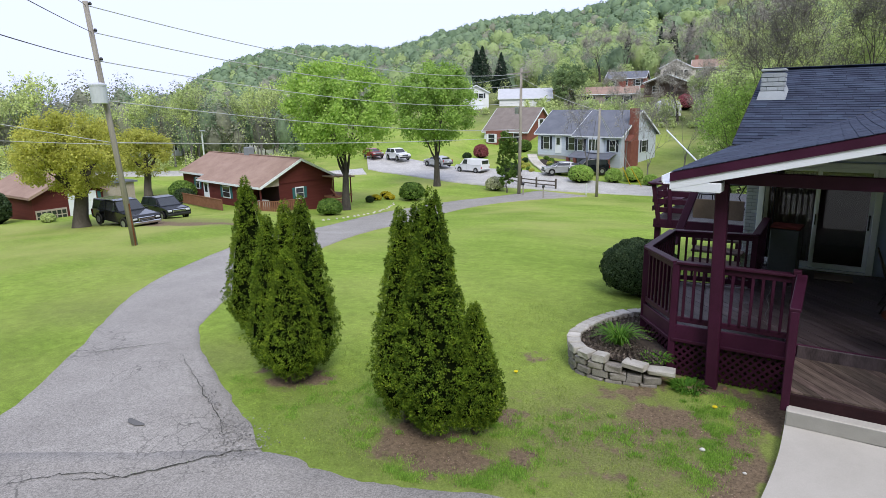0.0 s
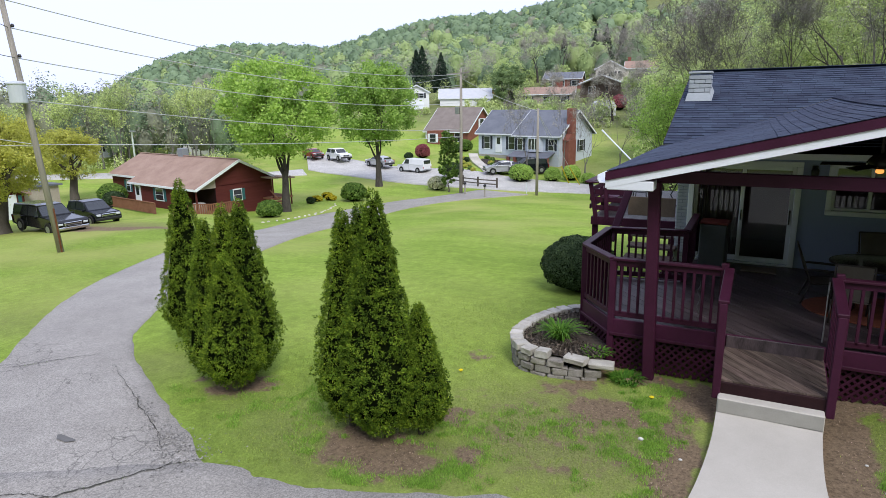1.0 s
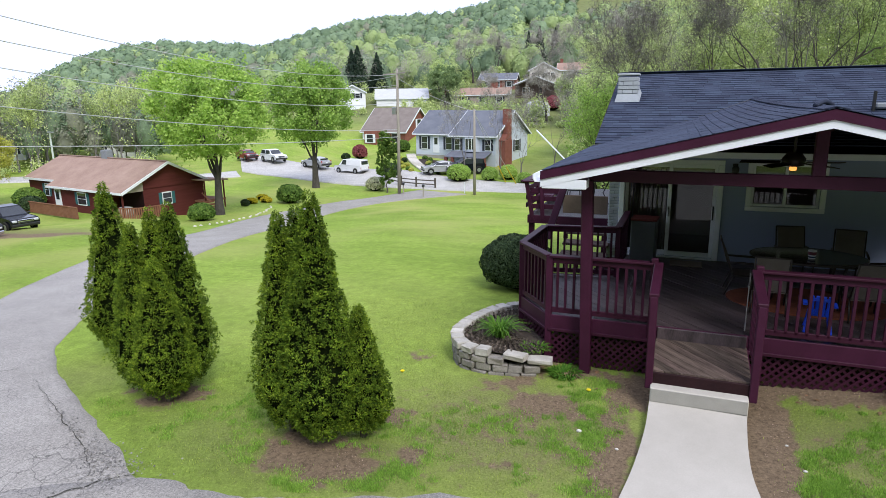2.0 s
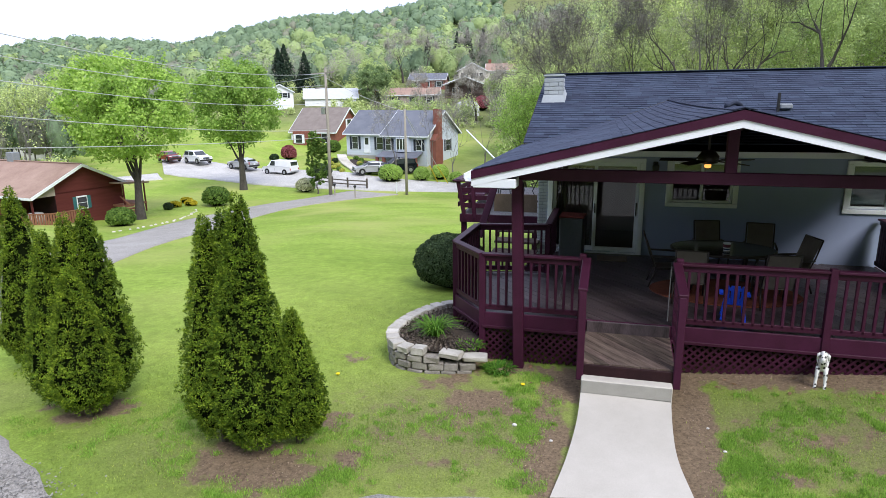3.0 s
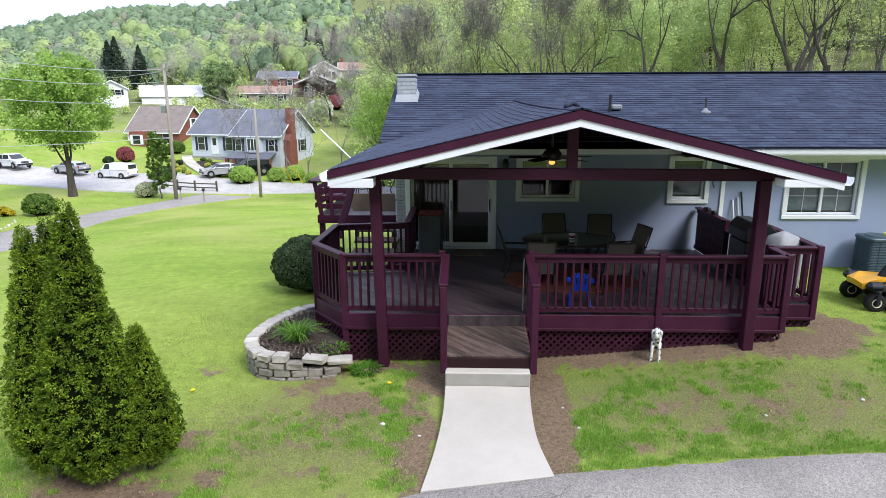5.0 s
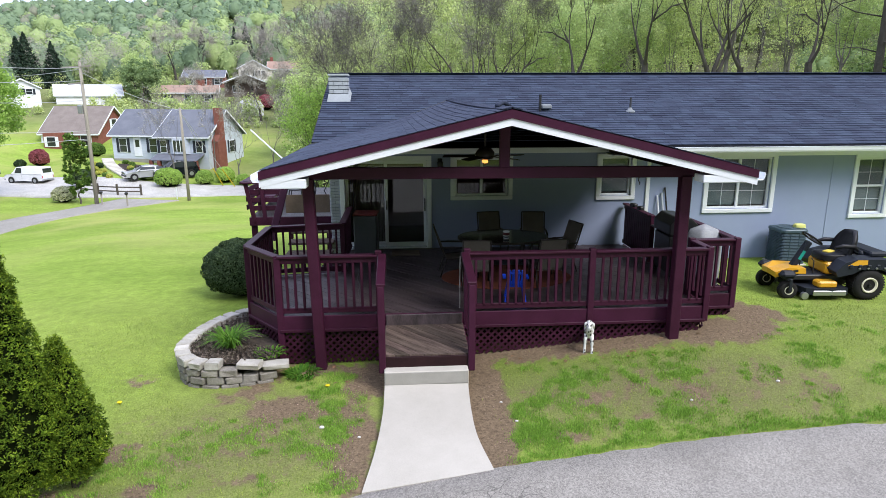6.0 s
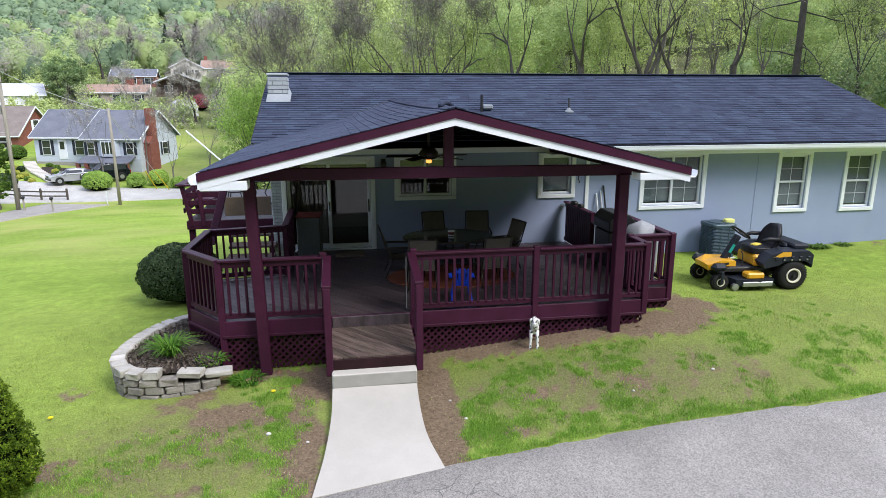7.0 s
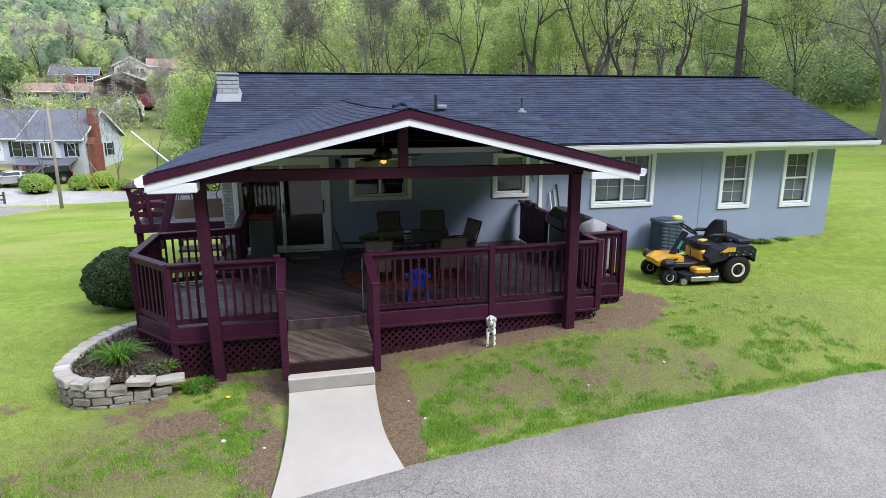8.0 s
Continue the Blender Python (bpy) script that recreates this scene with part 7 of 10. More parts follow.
def patio_chair(x, y, turn, label):
    t = thing("patio_chair", label, "chair", "patio chairs round the table", at=pose(x, y, DZ, 0, 0, turn) @ Matrix.Scale(0.87, 4))
    # faces -y: seat in front of a reclined back
    part("seat", B().slab([(-0.26, -0.27, 0.44), (0.26, -0.27, 0.44), (0.26, 0.22, 0.40), (-0.26, 0.22, 0.40)], 0.02), SLING, t)
    b = B()
    for k in range(7):
        q = k / 6
        y, z = 0.22 + 0.20 * q + 0.05 * q * q, 0.42 + 0.66 * q
        b.v += [(-0.26, y, z), (0.26, y, z), (0.26, y + 0.018, z - 0.004), (-0.26, y + 0.018, z - 0.004)]
    for k in range(6):
        b.f += [(4 * k + j, 4 * k + (j + 1) % 4, 4 * k + 4 + (j + 1) % 4, 4 * k + 4 + j) for j in range(4)]
    b.f += [(3, 2, 1, 0), (24, 25, 26, 27)]
    part("backrest", b, SLING, t)
    for s in (-1, 1):
        part("side_frame", B().tube([(s * 0.28, -0.28, 0.44), (s * 0.28, 0.22, 0.40), (s * 0.28, 0.36, 0.72), (s * 0.28, 0.48, 1.09)], 0.016, 7), BRONZE, t, smooth=True)
        part("armrest", B().tube([(s * 0.31, 0.34, 0.68), (s * 0.31, 0.1, 0.68), (s * 0.31, -0.22, 0.67), (s * 0.31, -0.30, 0.60)], [0.02, 0.024, 0.024, 0.016], 7), BRONZE, t, smooth=True)
        part("leg", B().tube([(s * 0.30, -0.30, 0.60), (s * 0.29, -0.30, 0.0)], 0.016, 7), BRONZE, t, smooth=True)
        part("leg", B().tube([(s * 0.28, 0.22, 0.40), (s * 0.29, 0.36, 0.0)], 0.016, 7), BRONZE, t, smooth=True)
    part("back_bar", B().tube([(-0.28, 0.48, 1.09), (0.28, 0.48, 1.09)], 0.016, 7), BRONZE, t, smooth=True)


def patio():
    t = thing("patio_table", "dark oval patio table with a glossy top", "table", at=pose(2.25, 3.3, DZ))
    ring = [(0.86 * math.cos(a), 0.62 * math.sin(a), 0.74) for a in np.linspace(0, 2 * math.pi, 40, endpoint=False)]
    part("tabletop", B().slab(ring, 0.03), mat("dark_table_glass", (0.014, 0.012, 0.011), (0.022, 0.02, 0.018), rough=0.12, bump=0.02), t)
    part("rim", B().tube([*[(p[0] * 1.01, p[1] * 1.01, 0.722) for p in ring], (ring[0][0] * 1.01, ring[0][1] * 1.01, 0.722)], 0.022, 6), BRONZE, t, smooth=True)
    for sx in (-1, 1):
        for sy in (-1, 1):
            part("leg", B().tube([(sx * 0.52, sy * 0.36, 0.71), (sx * 0.46, sy * 0.32, 0.3), (sx * 0.56, sy * 0.4, 0.0)], 0.024, 7), BRONZE, t, smooth=True)
    patio_chair(1.32, 3.30, 90, "tan sling patio chair at the table's end")
    patio_chair(3.36, 3.40, -72, "tan sling patio chair pulled out from the table's end")
    patio_chair(2.22, 4.40, 8, "tan sling patio chair facing the lawn")
    patio_chair(3.08, 4.32, -8, "tan sling patio chair facing the lawn")
    patio_chair(1.62, 2.45, 176, "tan sling patio chair facing the house wall")
    patio_chair(2.92, 2.42, 184, "tan sling patio chair facing the house wall")
    c = thing("tumbler", "white and red plastic tumbler on the patio table", "cup", at=pose(2.28, 3.1, DZ + 0.741))
    part("cup_body", B().lathe([(0.052, 0), (0.06, 0.07), (0.066, 0.14), (0.060, 0.14), (0.054, 0.06), (0.01, 0.05)], 16), WHITE, c, smooth=True)
    part("band", B().lathe([(0.0605, 0.065), (0.0665, 0.12), (0.062, 0.12), (0.056, 0.065)], 16), mat("dark_red_print", (0.12, 0.02, 0.04), rough=0.4, bump=0), c)
    part("band", B().lathe([(0.056, 0.02), (0.059, 0.045), (0.055, 0.045), (0.052, 0.02)], 16), mat("navy_print", (0.02, 0.03, 0.09), rough=0.4, bump=0), c)
    rug = B().slab([(2.28 + 1.25 * math.cos(a), 3.0 + 0.82 * math.sin(a), DZ + 0.014) for a in np.linspace(0, 2 * math.pi, 48, endpoint=False)], 0.011)
    rm = mat("russet_rug", (0.075, 0.022, 0.013), (0.19, 0.06, 0.03), rough=0.95, scale=5, fine=60, bump=0.5)
    solid("rug", rug, rm, "oval russet rug under the patio table", "rug")
    # child's chair
    k = thing("child_chair", "small bright blue plastic child's chair", "chair", at=pose(2.2, 1.62, DZ, 0, 0, 172))
    part("seat", B().box((0, 0, 0.27), (0.30, 0.28, 0.03), 0.012), BLUE, k)
    for s in (-1, 1):
        part("leg", B().bar((s * 0.12, -0.11, 0.27), (s * 0.16, -0.15, 0.0), 0.05, 0.045, 0.01), BLUE, k)
        part("leg", B().bar((s * 0.12, 0.11, 0.27), (s * 0.16, 0.17, 0.0), 0.05, 0.045, 0.01), BLUE, k)
        part("armrest", B().bar((s * 0.19, -0.14, 0.40), (s * 0.19, 0.16, 0.42), 0.06, 0.025, 0.008), BLUE, k)
    for x in (-0.1, -0.033, 0.033, 0.1):
        part("back_slat", B().bar((x, 0.13, 0.27), (x * 1.15, 0.20, 0.58), 0.056, 0.02, 0.006), BLUE, k)
    part("back_rail", B().bar((-0.15, 0.185, 0.52), (0.15, 0.185, 0.52), 0.025, 0.05, 0.008), BLUE, k)
    # storage cabinet by the door with a red lid
    s = thing("storage_box", "grey upright storage bin with a red lid", "storage bin", at=pose(-0.5, 5.12, DZ, 0, 0, -4))
    part("body", B().box((0, 0, 0.44), (0.5, 0.46, 0.88), 0.02), mat("grey_bin", (0.075, 0.085, 0.092), (0.11, 0.12, 0.128), rough=0.5), s)
    part("lid", B().box((0, 0, 0.905), (0.54, 0.5, 0.045), 0.015), mat("dull_red_lid", (0.10, 0.022, 0.018), (0.15, 0.035, 0.028), rough=0.5), s, "dull red lid")
    solid("doormat", B().box((0.36, 5.02, DZ + 0.012), (0.62, 0.42, 0.022), 0.006), mat("tan_mat", (0.15, 0.12, 0.09), (0.22, 0.18, 0.14), rough=0.95, fine=90, bump=0.6), "tan coir doormat before the sliding door", "doormat")
    # ceiling fan with its lamp
    f = thing("ceiling_fan", "dark ceiling fan with a lit amber lamp", "ceiling fan", at=pose(1.84, 3.0, 2.60) @ Matrix.Diagonal((1.2, 1.2, 1.0, 1)))
    part("rod", B().tube([(0, 0, 0.3), (0, 0, 0.82)], 0.018, 8), BRONZE, f)
    part("motor", B().lathe([(0.06, 0.11), (0.13, 0.13), (0.145, 0.24), (0.08, 0.34)], 18), BRONZE, f, smooth=True)
    for k in range(5):
        a = 0.35 + k * 2 * math.pi / 5
        ca, sa = math.cos(a), math.sin(a)
        part("blade", B().bar((ca * 0.16, sa * 0.16, 0.17), (ca * 0.66, sa * 0.66, 0.16), 0.13, 0.012, 0.004, (0.25 * -sa, 0.25 * ca, 1)), BRONZE, f)
    part("lamp_shade", B().lathe([(0.015, 0.04), (0.04, 0.05), (0.048, 0.08), (0.03, 0.125)], 16), glow_mat("amber_lamp", (1.0, 0.40, 0.09), 1.3), f, "lit amber glass shade", smooth=True)
    # baby gate folded along the stair rail
    g = thing("safety_gate", "grey metal safety gate standing open", "gate", at=pose(1.2, 1.12, DZ, 0, 0, 84))
    for z in (0.05, 0.72):
        part("rail", B().tube([(0, 0, z), (0.72, 0, z)], 0.012, 6), STEEL, g)
    for k in range(11):
        part("bar", B().tube([(0.072 * k, 0, 0.05), (0.072 * k, 0, 0.72)], 0.006, 5), STEEL, g)
    # barbecue under a black cover, another thing under a grey one, tools at the wall
    gr = thing("barbecue", "black barbecue with a slanting hood", "barbecue", at=pose(5.62, 3.1, DZ, 0, 0, 90))
    enamel = mat("black_enamel", (0.006, 0.006, 0.007), (0.012, 0.012, 0.013), rough=0.35, scale=6, bump=0.2)
    cart = [(-0.27, 0.06), (0.27, 0.06), (0.27, 0.80), (-0.27, 0.80)]
    hood = [(-0.29, 0.81), (0.29, 0.81), (0.30, 1.02), (0.16, 1.17), (-0.10, 1.16), (-0.29, 0.98)]
    for name, ring, w in (("cart", cart, 0.72), ("hood", hood, 0.80)):
        ob = part(name, B().slab([(w / 2, y, z) for y, z in ring], w, (1, 0, 0)), enamel, gr)
        soften(ob, 0.03)
    part("handle", B().tube([(-0.28, -0.31, 0.93), (-0.28, -0.345, 0.93), (0.28, -0.345, 0.93), (0.28, -0.31, 0.93)], 0.013, 6), STEEL, gr)
    part("side_shelf", B().box((0.56, 0, 0.80), (0.32, 0.44, 0.03), 0.01), BLACK, gr)
    for sx in (-1, 1):
        part("wheel", B().lathe([(0.02, -0.02), (0.08, -0.02), (0.08, 0.02), (0.02, 0.02)], 14, (sx * 0.37, 0.2, 0.08), Euler((0, radians(90), 0)).to_matrix()), RUBBER, gr)
    gc = thing("covered_heater", "tall garden thing under a loose grey cover", "cover", at=pose(5.78, 2.30, DZ, 0, 0, 25))
    part("cover", B().add(*rounded_cover(0.60, 0.50, 1.12, 9)), mat("grey_cover", (0.25, 0.26, 0.28), (0.36, 0.37, 0.39), rough=0.7, scale=6, bump=0.5), gc, smooth=True)
    for y, w in ((4.95, 0.20), (4.55, 0.15)):
        solid("dark_gloves", B().add(*rounded_cover(0.11, w, 0.085, 6)), BLACK, "dark crumpled gloves lying on the rail", "gloves", "gloves on the rail", smooth=True, at=pose(5.46, y, RZ, 0, 0, 12))
    for k, (x, m, h) in enumerate(((6.22, WHITE, 1.22), (6.34, CAN_GREY, 1.28), (6.43, BLACK, 1.40))):
        solid("broom_handle", B().tube([(x + 0.1, 5.2, 0.05), (x - 0.02 * k, 5.52, h + 0.38)], 0.02, 7), m, "long tool handle leaning against the house wall", "tool", "tools against the wall")
    wl2 = thing("wall_light", "small dark wall lantern beside the door", "wall light", at=pose(1.16, 5.53, 2.38))
    part("bracket", B().box((0, -0.02, 0.05), (0.1, 0.04, 0.14), 0.01), BLACK, wl2)
    part("lantern", B().lathe([(0.03, -0.12), (0.06, -0.08), (0.07, 0.04), (0.03, 0.1)], 10, (0, -0.12, 0)), BLACK, wl2, smooth=True)
    solid("wall_hook", B().tube([(5.72, 5.54, 2.12), (5.72, 5.46, 2.12), (5.72, 5.42, 2.05), (5.72, 5.45, 1.96), (5.75, 5.42, 1.9), (5.72, 5.38, 1.88)], 0.012, 6), BLACK, "curved black iron hook on the wall", "hook", smooth=True)
    solid("light_cord", B().tube([(-0.42 + 0.02 * math.sin(k * 1.3), 1.12 + 0.012 * k, 1.2 - 0.052 * k) for k in range(13)], 0.0035, 5), MORTAR, "loose white cord hanging by the balusters", "cord")


def rounded_cover(w, d, h, seed):
    """A draped cover: a soft box with folds."""
    verts, faces = [], []
    n, m = 28, 9
    for j in range(m):
        t = j / (m - 1)
        z = h * t if t < 0.8 else h * (0.8 + 0.2 * math.sin((t - 0.8) / 0.2 * math.pi / 2))
        k = 1.0 if t < 0.75 else max(0.04, 1 - ((t - 0.75) / 0.25) ** 2)
        for i in range(n):
            a = 2 * math.pi * i / n
            c, s = math.cos(a), math.sin(a)
            e = 0.55
            x = math.copysign(abs(c) ** e, c) * w / 2 * k
            y = math.copysign(abs(s) ** e, s) * d / 2 * k
            fold = 1 + 0.07 * noise.noise((c * 3 + seed, s * 3, t * 2)) * (1.4 - t)
            verts.append((x * fold, y * fold, z))
    for j in range(m - 1):
        for i in range(n):
            i2 = (i + 1) % n
            faces.append((j * n + i, j * n + i2, (j + 1) * n + i2, (j + 1) * n + i))
    faces.append(tuple((m - 1) * n + i for i in range(n)))
    return verts, faces


patio()


def upper_deck():
    t = thing("upper_deck", "small raised maroon deck at the end of the house", "deck", at=pose(-2.4, 8.0, 0))

    def up(name, b, m=MAROON, label=""):
        b.v = [(p[0] + 2.4, p[1] - 8.0, p[2]) for p in b.v]
        return part(name, b, m, t, label)

    y = 6.6
    while y < 11.6:
        up("deck_board", B().box((-2.32, y + 0.07, 1.02), (2.04, 0.134, 0.03), 0.004), DECKING)
        y += 0.14
    up("rim_board", B().box((-2.3, 6.57, 0.93), (2.1, 0.04, 0.2), 0.006))
    up("rim_board", B().box((-3.36, 9.1, 0.93), (0.04, 5.1, 0.2), 0.006))
    for x, yy in ((-3.3, 6.7), (-3.3, 11.5), (-1.5, 6.7)):
        up("support_post", B().box((x, yy, 0.15), (0.13, 0.13, 1.5), 0.01))
    for x in (-3.3, -3.05):
        up("rail_post", B().bar((x + 0.05, 6.58, 0.9), (x - (0.12 if x < -3.2 else 0), 6.58, 1.86), 0.09, 0.09, 0.006, (0, 1, 0)))
    up("cap_rail", B().box((-3.12, 6.58, 1.87), (0.75, 0.2, 0.04), 0.008))
    for z in (1.25, 1.45, 1.64):
        up("rail_board", B().box((-2.95, 6.6, z), (0.75, 0.035, 0.12), 0.006))
        up("rail_board", B().box((-3.42, 9.0, z + 0.02), (0.035, 4.8, 0.12), 0.006))
    up("cap_rail", B().box((-3.46, 9.0, 1.87), (0.2, 4.9, 0.04), 0.008))
    for yy in (7.8, 9.0, 10.2, 11.4):
        up("rail_post", B().bar((-3.36, yy, 0.9), (-3.46, yy, 1.86), 0.09, 0.09, 0.006, (0, 1, 0)))
    up("bench", B().box((-3.1, 8.4, 1.42), (0.42, 2.4, 0.05), 0.01))
    up("screen_board", B().box((-1.98, 6.62, 1.34), (1.06, 0.04, 0.44), 0.008), mat("tan_panel", (0.12, 0.085, 0.06), (0.18, 0.13, 0.095), rough=0.8, scale=3, fine=30), "tan wooden screen panel")
    up("stair_beam", B().bar((-2.15, 4.75, 2.02), (-2.42, 4.35, 0.95), 0.15, 0.06, 0.008, (0, 1, 0)))
    for k in range(3):
        up("stair", B().box((-1.75, 5.0 + 0.45 * k, 0.50 + 0.16 * k), (1.0, 0.44, 0.05), 0.008), LANDING)
    tb = thing("garden_table", "small black wire table on the upper deck", "table", at=pose(-1.95, 8.4, 1.04))
    part("tabletop", B().lathe([(0.40, 0.68), (0.42, 0.70), (0.40, 0.72)], 20), BLACK, tb)
    for k in range(3):
        a = k * 2.1
        part("leg", B().tube([(0.32 * math.cos(a), 0.32 * math.sin(a), 0.69), (0.16 * math.cos(a), 0.16 * math.sin(a), 0.35), (0.34 * math.cos(a), 0.34 * math.sin(a), 0)], 0.014, 6), BLACK, tb, smooth=True)
    ch = thing("wire_chair", "black wire garden chair on the upper deck", "chair", at=pose(-2.5, 8.2, 1.04, 0, 0, -70))
    part("seat", B().lathe([(0.20, 0.42), (0.21, 0.44), (0.20, 0.45)], 16), BLACK, ch)
    part("backrest", B().tube([(-0.2, 0.16, 0.44), (-0.2, 0.22, 0.75), (0, 0.24, 0.88), (0.2, 0.22, 0.75), (0.2, 0.16, 0.44)], 0.014, 6), BLACK, ch, smooth=True)
    for sx in (-1, 1):
        for sy in (-1, 1):
            part("leg", B().tube([(sx * 0.15, sy * 0.15, 0.43), (sx * 0.2, sy * 0.2, 0)], 0.013, 6), BLACK, ch)
    solid("white_pole", B().tube([(-2.8, 8.4, 2.22), (-3.85, 9.4, 2.97)], 0.02, 7), WHITE, "slanting thin white pole above the upper deck", "pole")
    solid("pole_stand", B().tube([(-2.8, 8.4, 1.03), (-2.8, 8.4, 2.24)], 0.025, 7), WHITE, "upright white stand for the slanting pole", "pole")


upper_deck()


def planter():
    t = thing("retaining_wall", "low curved wall of grey split-face blocks", "garden wall", at=pose(-2.4, 1.2, 0))
    line = spline([(-1.64, 0.50, 0), (-2.08, 0.36, 0), (-2.48, 0.31, 0), (-2.86, 0.42, 0), (-3.11, 0.80, 0), (-3.16, 1.25, 0), (-3.04, 1.86, 0), (-2.80, 2.37, 0), (-2.45, 2.72, 0)], 12)
    cum = [0.0]
    for a, b in zip(line, line[1:]):
        cum.append(cum[-1] + (b - a).length)

    def at(s):
        s = max(0, min(cum[-1] - 1e-4, s))
        for i in range(len(cum) - 1):
            if cum[i + 1] >= s:
                k = (s - cum[i]) / (cum[i + 1] - cum[i])
                return line[i].lerp(line[i + 1], k), (line[i + 1] - line[i]).normalized()

    rng = random.Random(12)
    for row in range(4):
        z = -0.42 + 0.118 * row
        s = rng.uniform(0, 0.15)
        while s < cum[-1] - 0.1:
            w = rng.uniform(0.215, 0.235) if row == 3 else rng.uniform(0.22, 0.27)
            p, d = at(s + w / 2)
            n = Vector((d.y, -d.x, 0))
            top = row == 3
            if (s < 0.62 and top) or (s < 0.34 and row == 2):
                s += w
                continue
            deep = 0.22 if top else 0.2
            b = B().box((0, 0, 0), (w - (0.02 if top else 0.008), deep, 0.112), 0.014)
            jit = [Vector(v) + Vector((rng.uniform(-0.006, 0.006), rng.uniform(-0.014, 0.014), rng.uniform(-0.004, 0.004))) for v in b.v]
            b.v = jit
            ob = part("block", b, BLOCK_TOP if top else BLOCK, t)
            ob.matrix_basis = pose(p.x + 2.4 + 0.012 * row * -n.x, p.y - 1.2, z + 0.055, rng.uniform(-1, 1), rng.uniform(-1, 1), math.degrees(math.atan2(d.y, d.x)) + rng.uniform(-2, 2))
            s += w
    for x, y, w, tz in ((-2.02, 0.37, 0.36, -0.052), (-1.66, 0.46, 0.38, -0.105)):
        b = B().box((0, 0, 0), (w, 0.21, 0.095), 0.02)
        b.v = [Vector(v) + Vector((rng.uniform(-0.014, 0.014), rng.uniform(-0.014, 0.014), rng.uniform(-0.008, 0.008))) for v in b.v]
        ob = part("loose_block", b, BLOCK_TOP, t)
        ob.matrix_basis = pose(x + 2.4, y - 1.2, tz, 2, 1, -6 if x < -2 else 10)
    # mulch inside
    bed = [p for p in line[::3]] + [Vector((-1.75, 1.6, 0)), Vector((-1.62, 0.7, 0))]
    c = Vector((-2.4, 1.2, 0.0))
    verts, faces = [(c.x, c.y, 0.0)], []
    m, rings = len(bed), 8
    for r in range(1, rings + 1):
        for p in bed:
            q = c.lerp(p, 0.97 * r / rings)
            verts.append((q.x, q.y, -0.015 + 0.035 * noise.noise((q.x * 5, q.y * 5, 0)) - 0.03 * r / rings))
    for k in range(m):
        k2 = (k + 1) % m
        faces.append((0, 1 + k2, 1 + k))
        for r in range(rings - 1):
            a = 1 + r * m
            faces.append((a + k, a + k2, a + m + k2, a + m + k))
    solid("mulch", B().add(verts, [f[::-1] for f in faces]), MULCH, "dark bark mulch inside the block wall", "garden bed", kind="structure", smooth=True)
    nr = np.random.default_rng(3)
    n = 2600
    k = nr.integers(0, m, n)
    e = np.array([(p.x, p.y) for p in bed])[k]
    q = np.array([c.x, c.y]) + (e - np.array([c.x, c.y])) * (nr.random(n) ** 0.5 * 0.95)[:, None]
    cc = np.column_stack([q, np.full(n, 0.0) + nr.uniform(-0.02, 0.02, n)])
    v, f = leaf_quads(nr, cc, 0.022, flat=1.2, aspect=2.6)
    ob = part("bark_chips", array_mesh("bark_chips", v, f), mat("bark_chip", (0.02, 0.016, 0.013), (0.20, 0.165, 0.13), rough=0.95, scale=3, island=0.5, bump=0), None)
    tagged(ob, "loose bark chips on the garden bed", "mulch", kind="stuff")
    blades("daylily", -2.45, 0.98, 0.0, 190, 0.55, 0.016, 5, LILY, "clump of fresh green daylily leaves", 0.12)
    blades("seedlings", -1.80, 0.72, -0.06, 130, 0.16, 0.02, 6, LILY, "low green seedlings by the deck post", 0.2)
    blades("seedlings", -2.2, 2.45, -0.03, 120, 0.2, 0.02, 7, LILY, "low green plant at the bed's end", 0.16)
    blades("weeds", 12.25, 5.4, 0.03, 240, 0.22, 0.035, 8, SHRUB, "low green weeds along the house wall", 0.22)
    blades("weeds", 13.0, 5.4, 0.03, 160, 0.24, 0.035, 9, SHRUB, "low green weeds along the house wall", 0.12)
    blades("weeds", -1.30, 0.62, -0.37, 170, 0.2, 0.025, 10, LILY, "green weeds at the foot of the post", 0.22)


def blades(name, x, y, z, n, length, wide, seed, material, label, spread):
    """A clump of arching leaves."""
    rng = random.Random(seed)
    b = B()
    for k in range(n):
        a = rng.uniform(0, 2 * math.pi)
        r = spread * math.sqrt(rng.random())
        L = length * rng.uniform(0.6, 1.15)
        lean = rng.uniform(0.3, 1.0)
        d = Vector((math.cos(a), math.sin(a), 0))
        s = Vector((-d.y, d.x, 0)) * wide / 2
        p = Vector((r * math.cos(a + 0.4), r * math.sin(a + 0.4), 0))
        pts = []
        for t in (0, 0.35, 0.7, 1.0):
            pts.append(p + d * (L * lean * t * (0.4 + 0.6 * t)) + Vector((0, 0, L * (1.15 * t - (0.55 + 0.35 * lean) * t * t))))
        b.add([pts[0] - s * .6, pts[0] + s * .6, pts[1] + s, pts[1] - s, pts[2] + s * .8, pts[2] - s * .8, pts[3]], [(0, 1, 2, 3), (3, 2, 4, 5), (5, 4, 6)])
    solid(name, b, material, label, "plant", at=pose(x, y, z))


planter()


def rounded_square(half, r, z, n=5):
    """Points of a square with round corners, anticlockwise."""
    out = []
    for k, (sx, sy) in enumerate(((1, 1), (-1, 1), (-1, -1), (1, -1))):
        for i in range(n + 1):
            a = math.pi / 2 * (k + i / n)
            out.append((sx * (half - r) + r * math.cos(a), sy * (half - r) + r * math.sin(a), z))
    return out


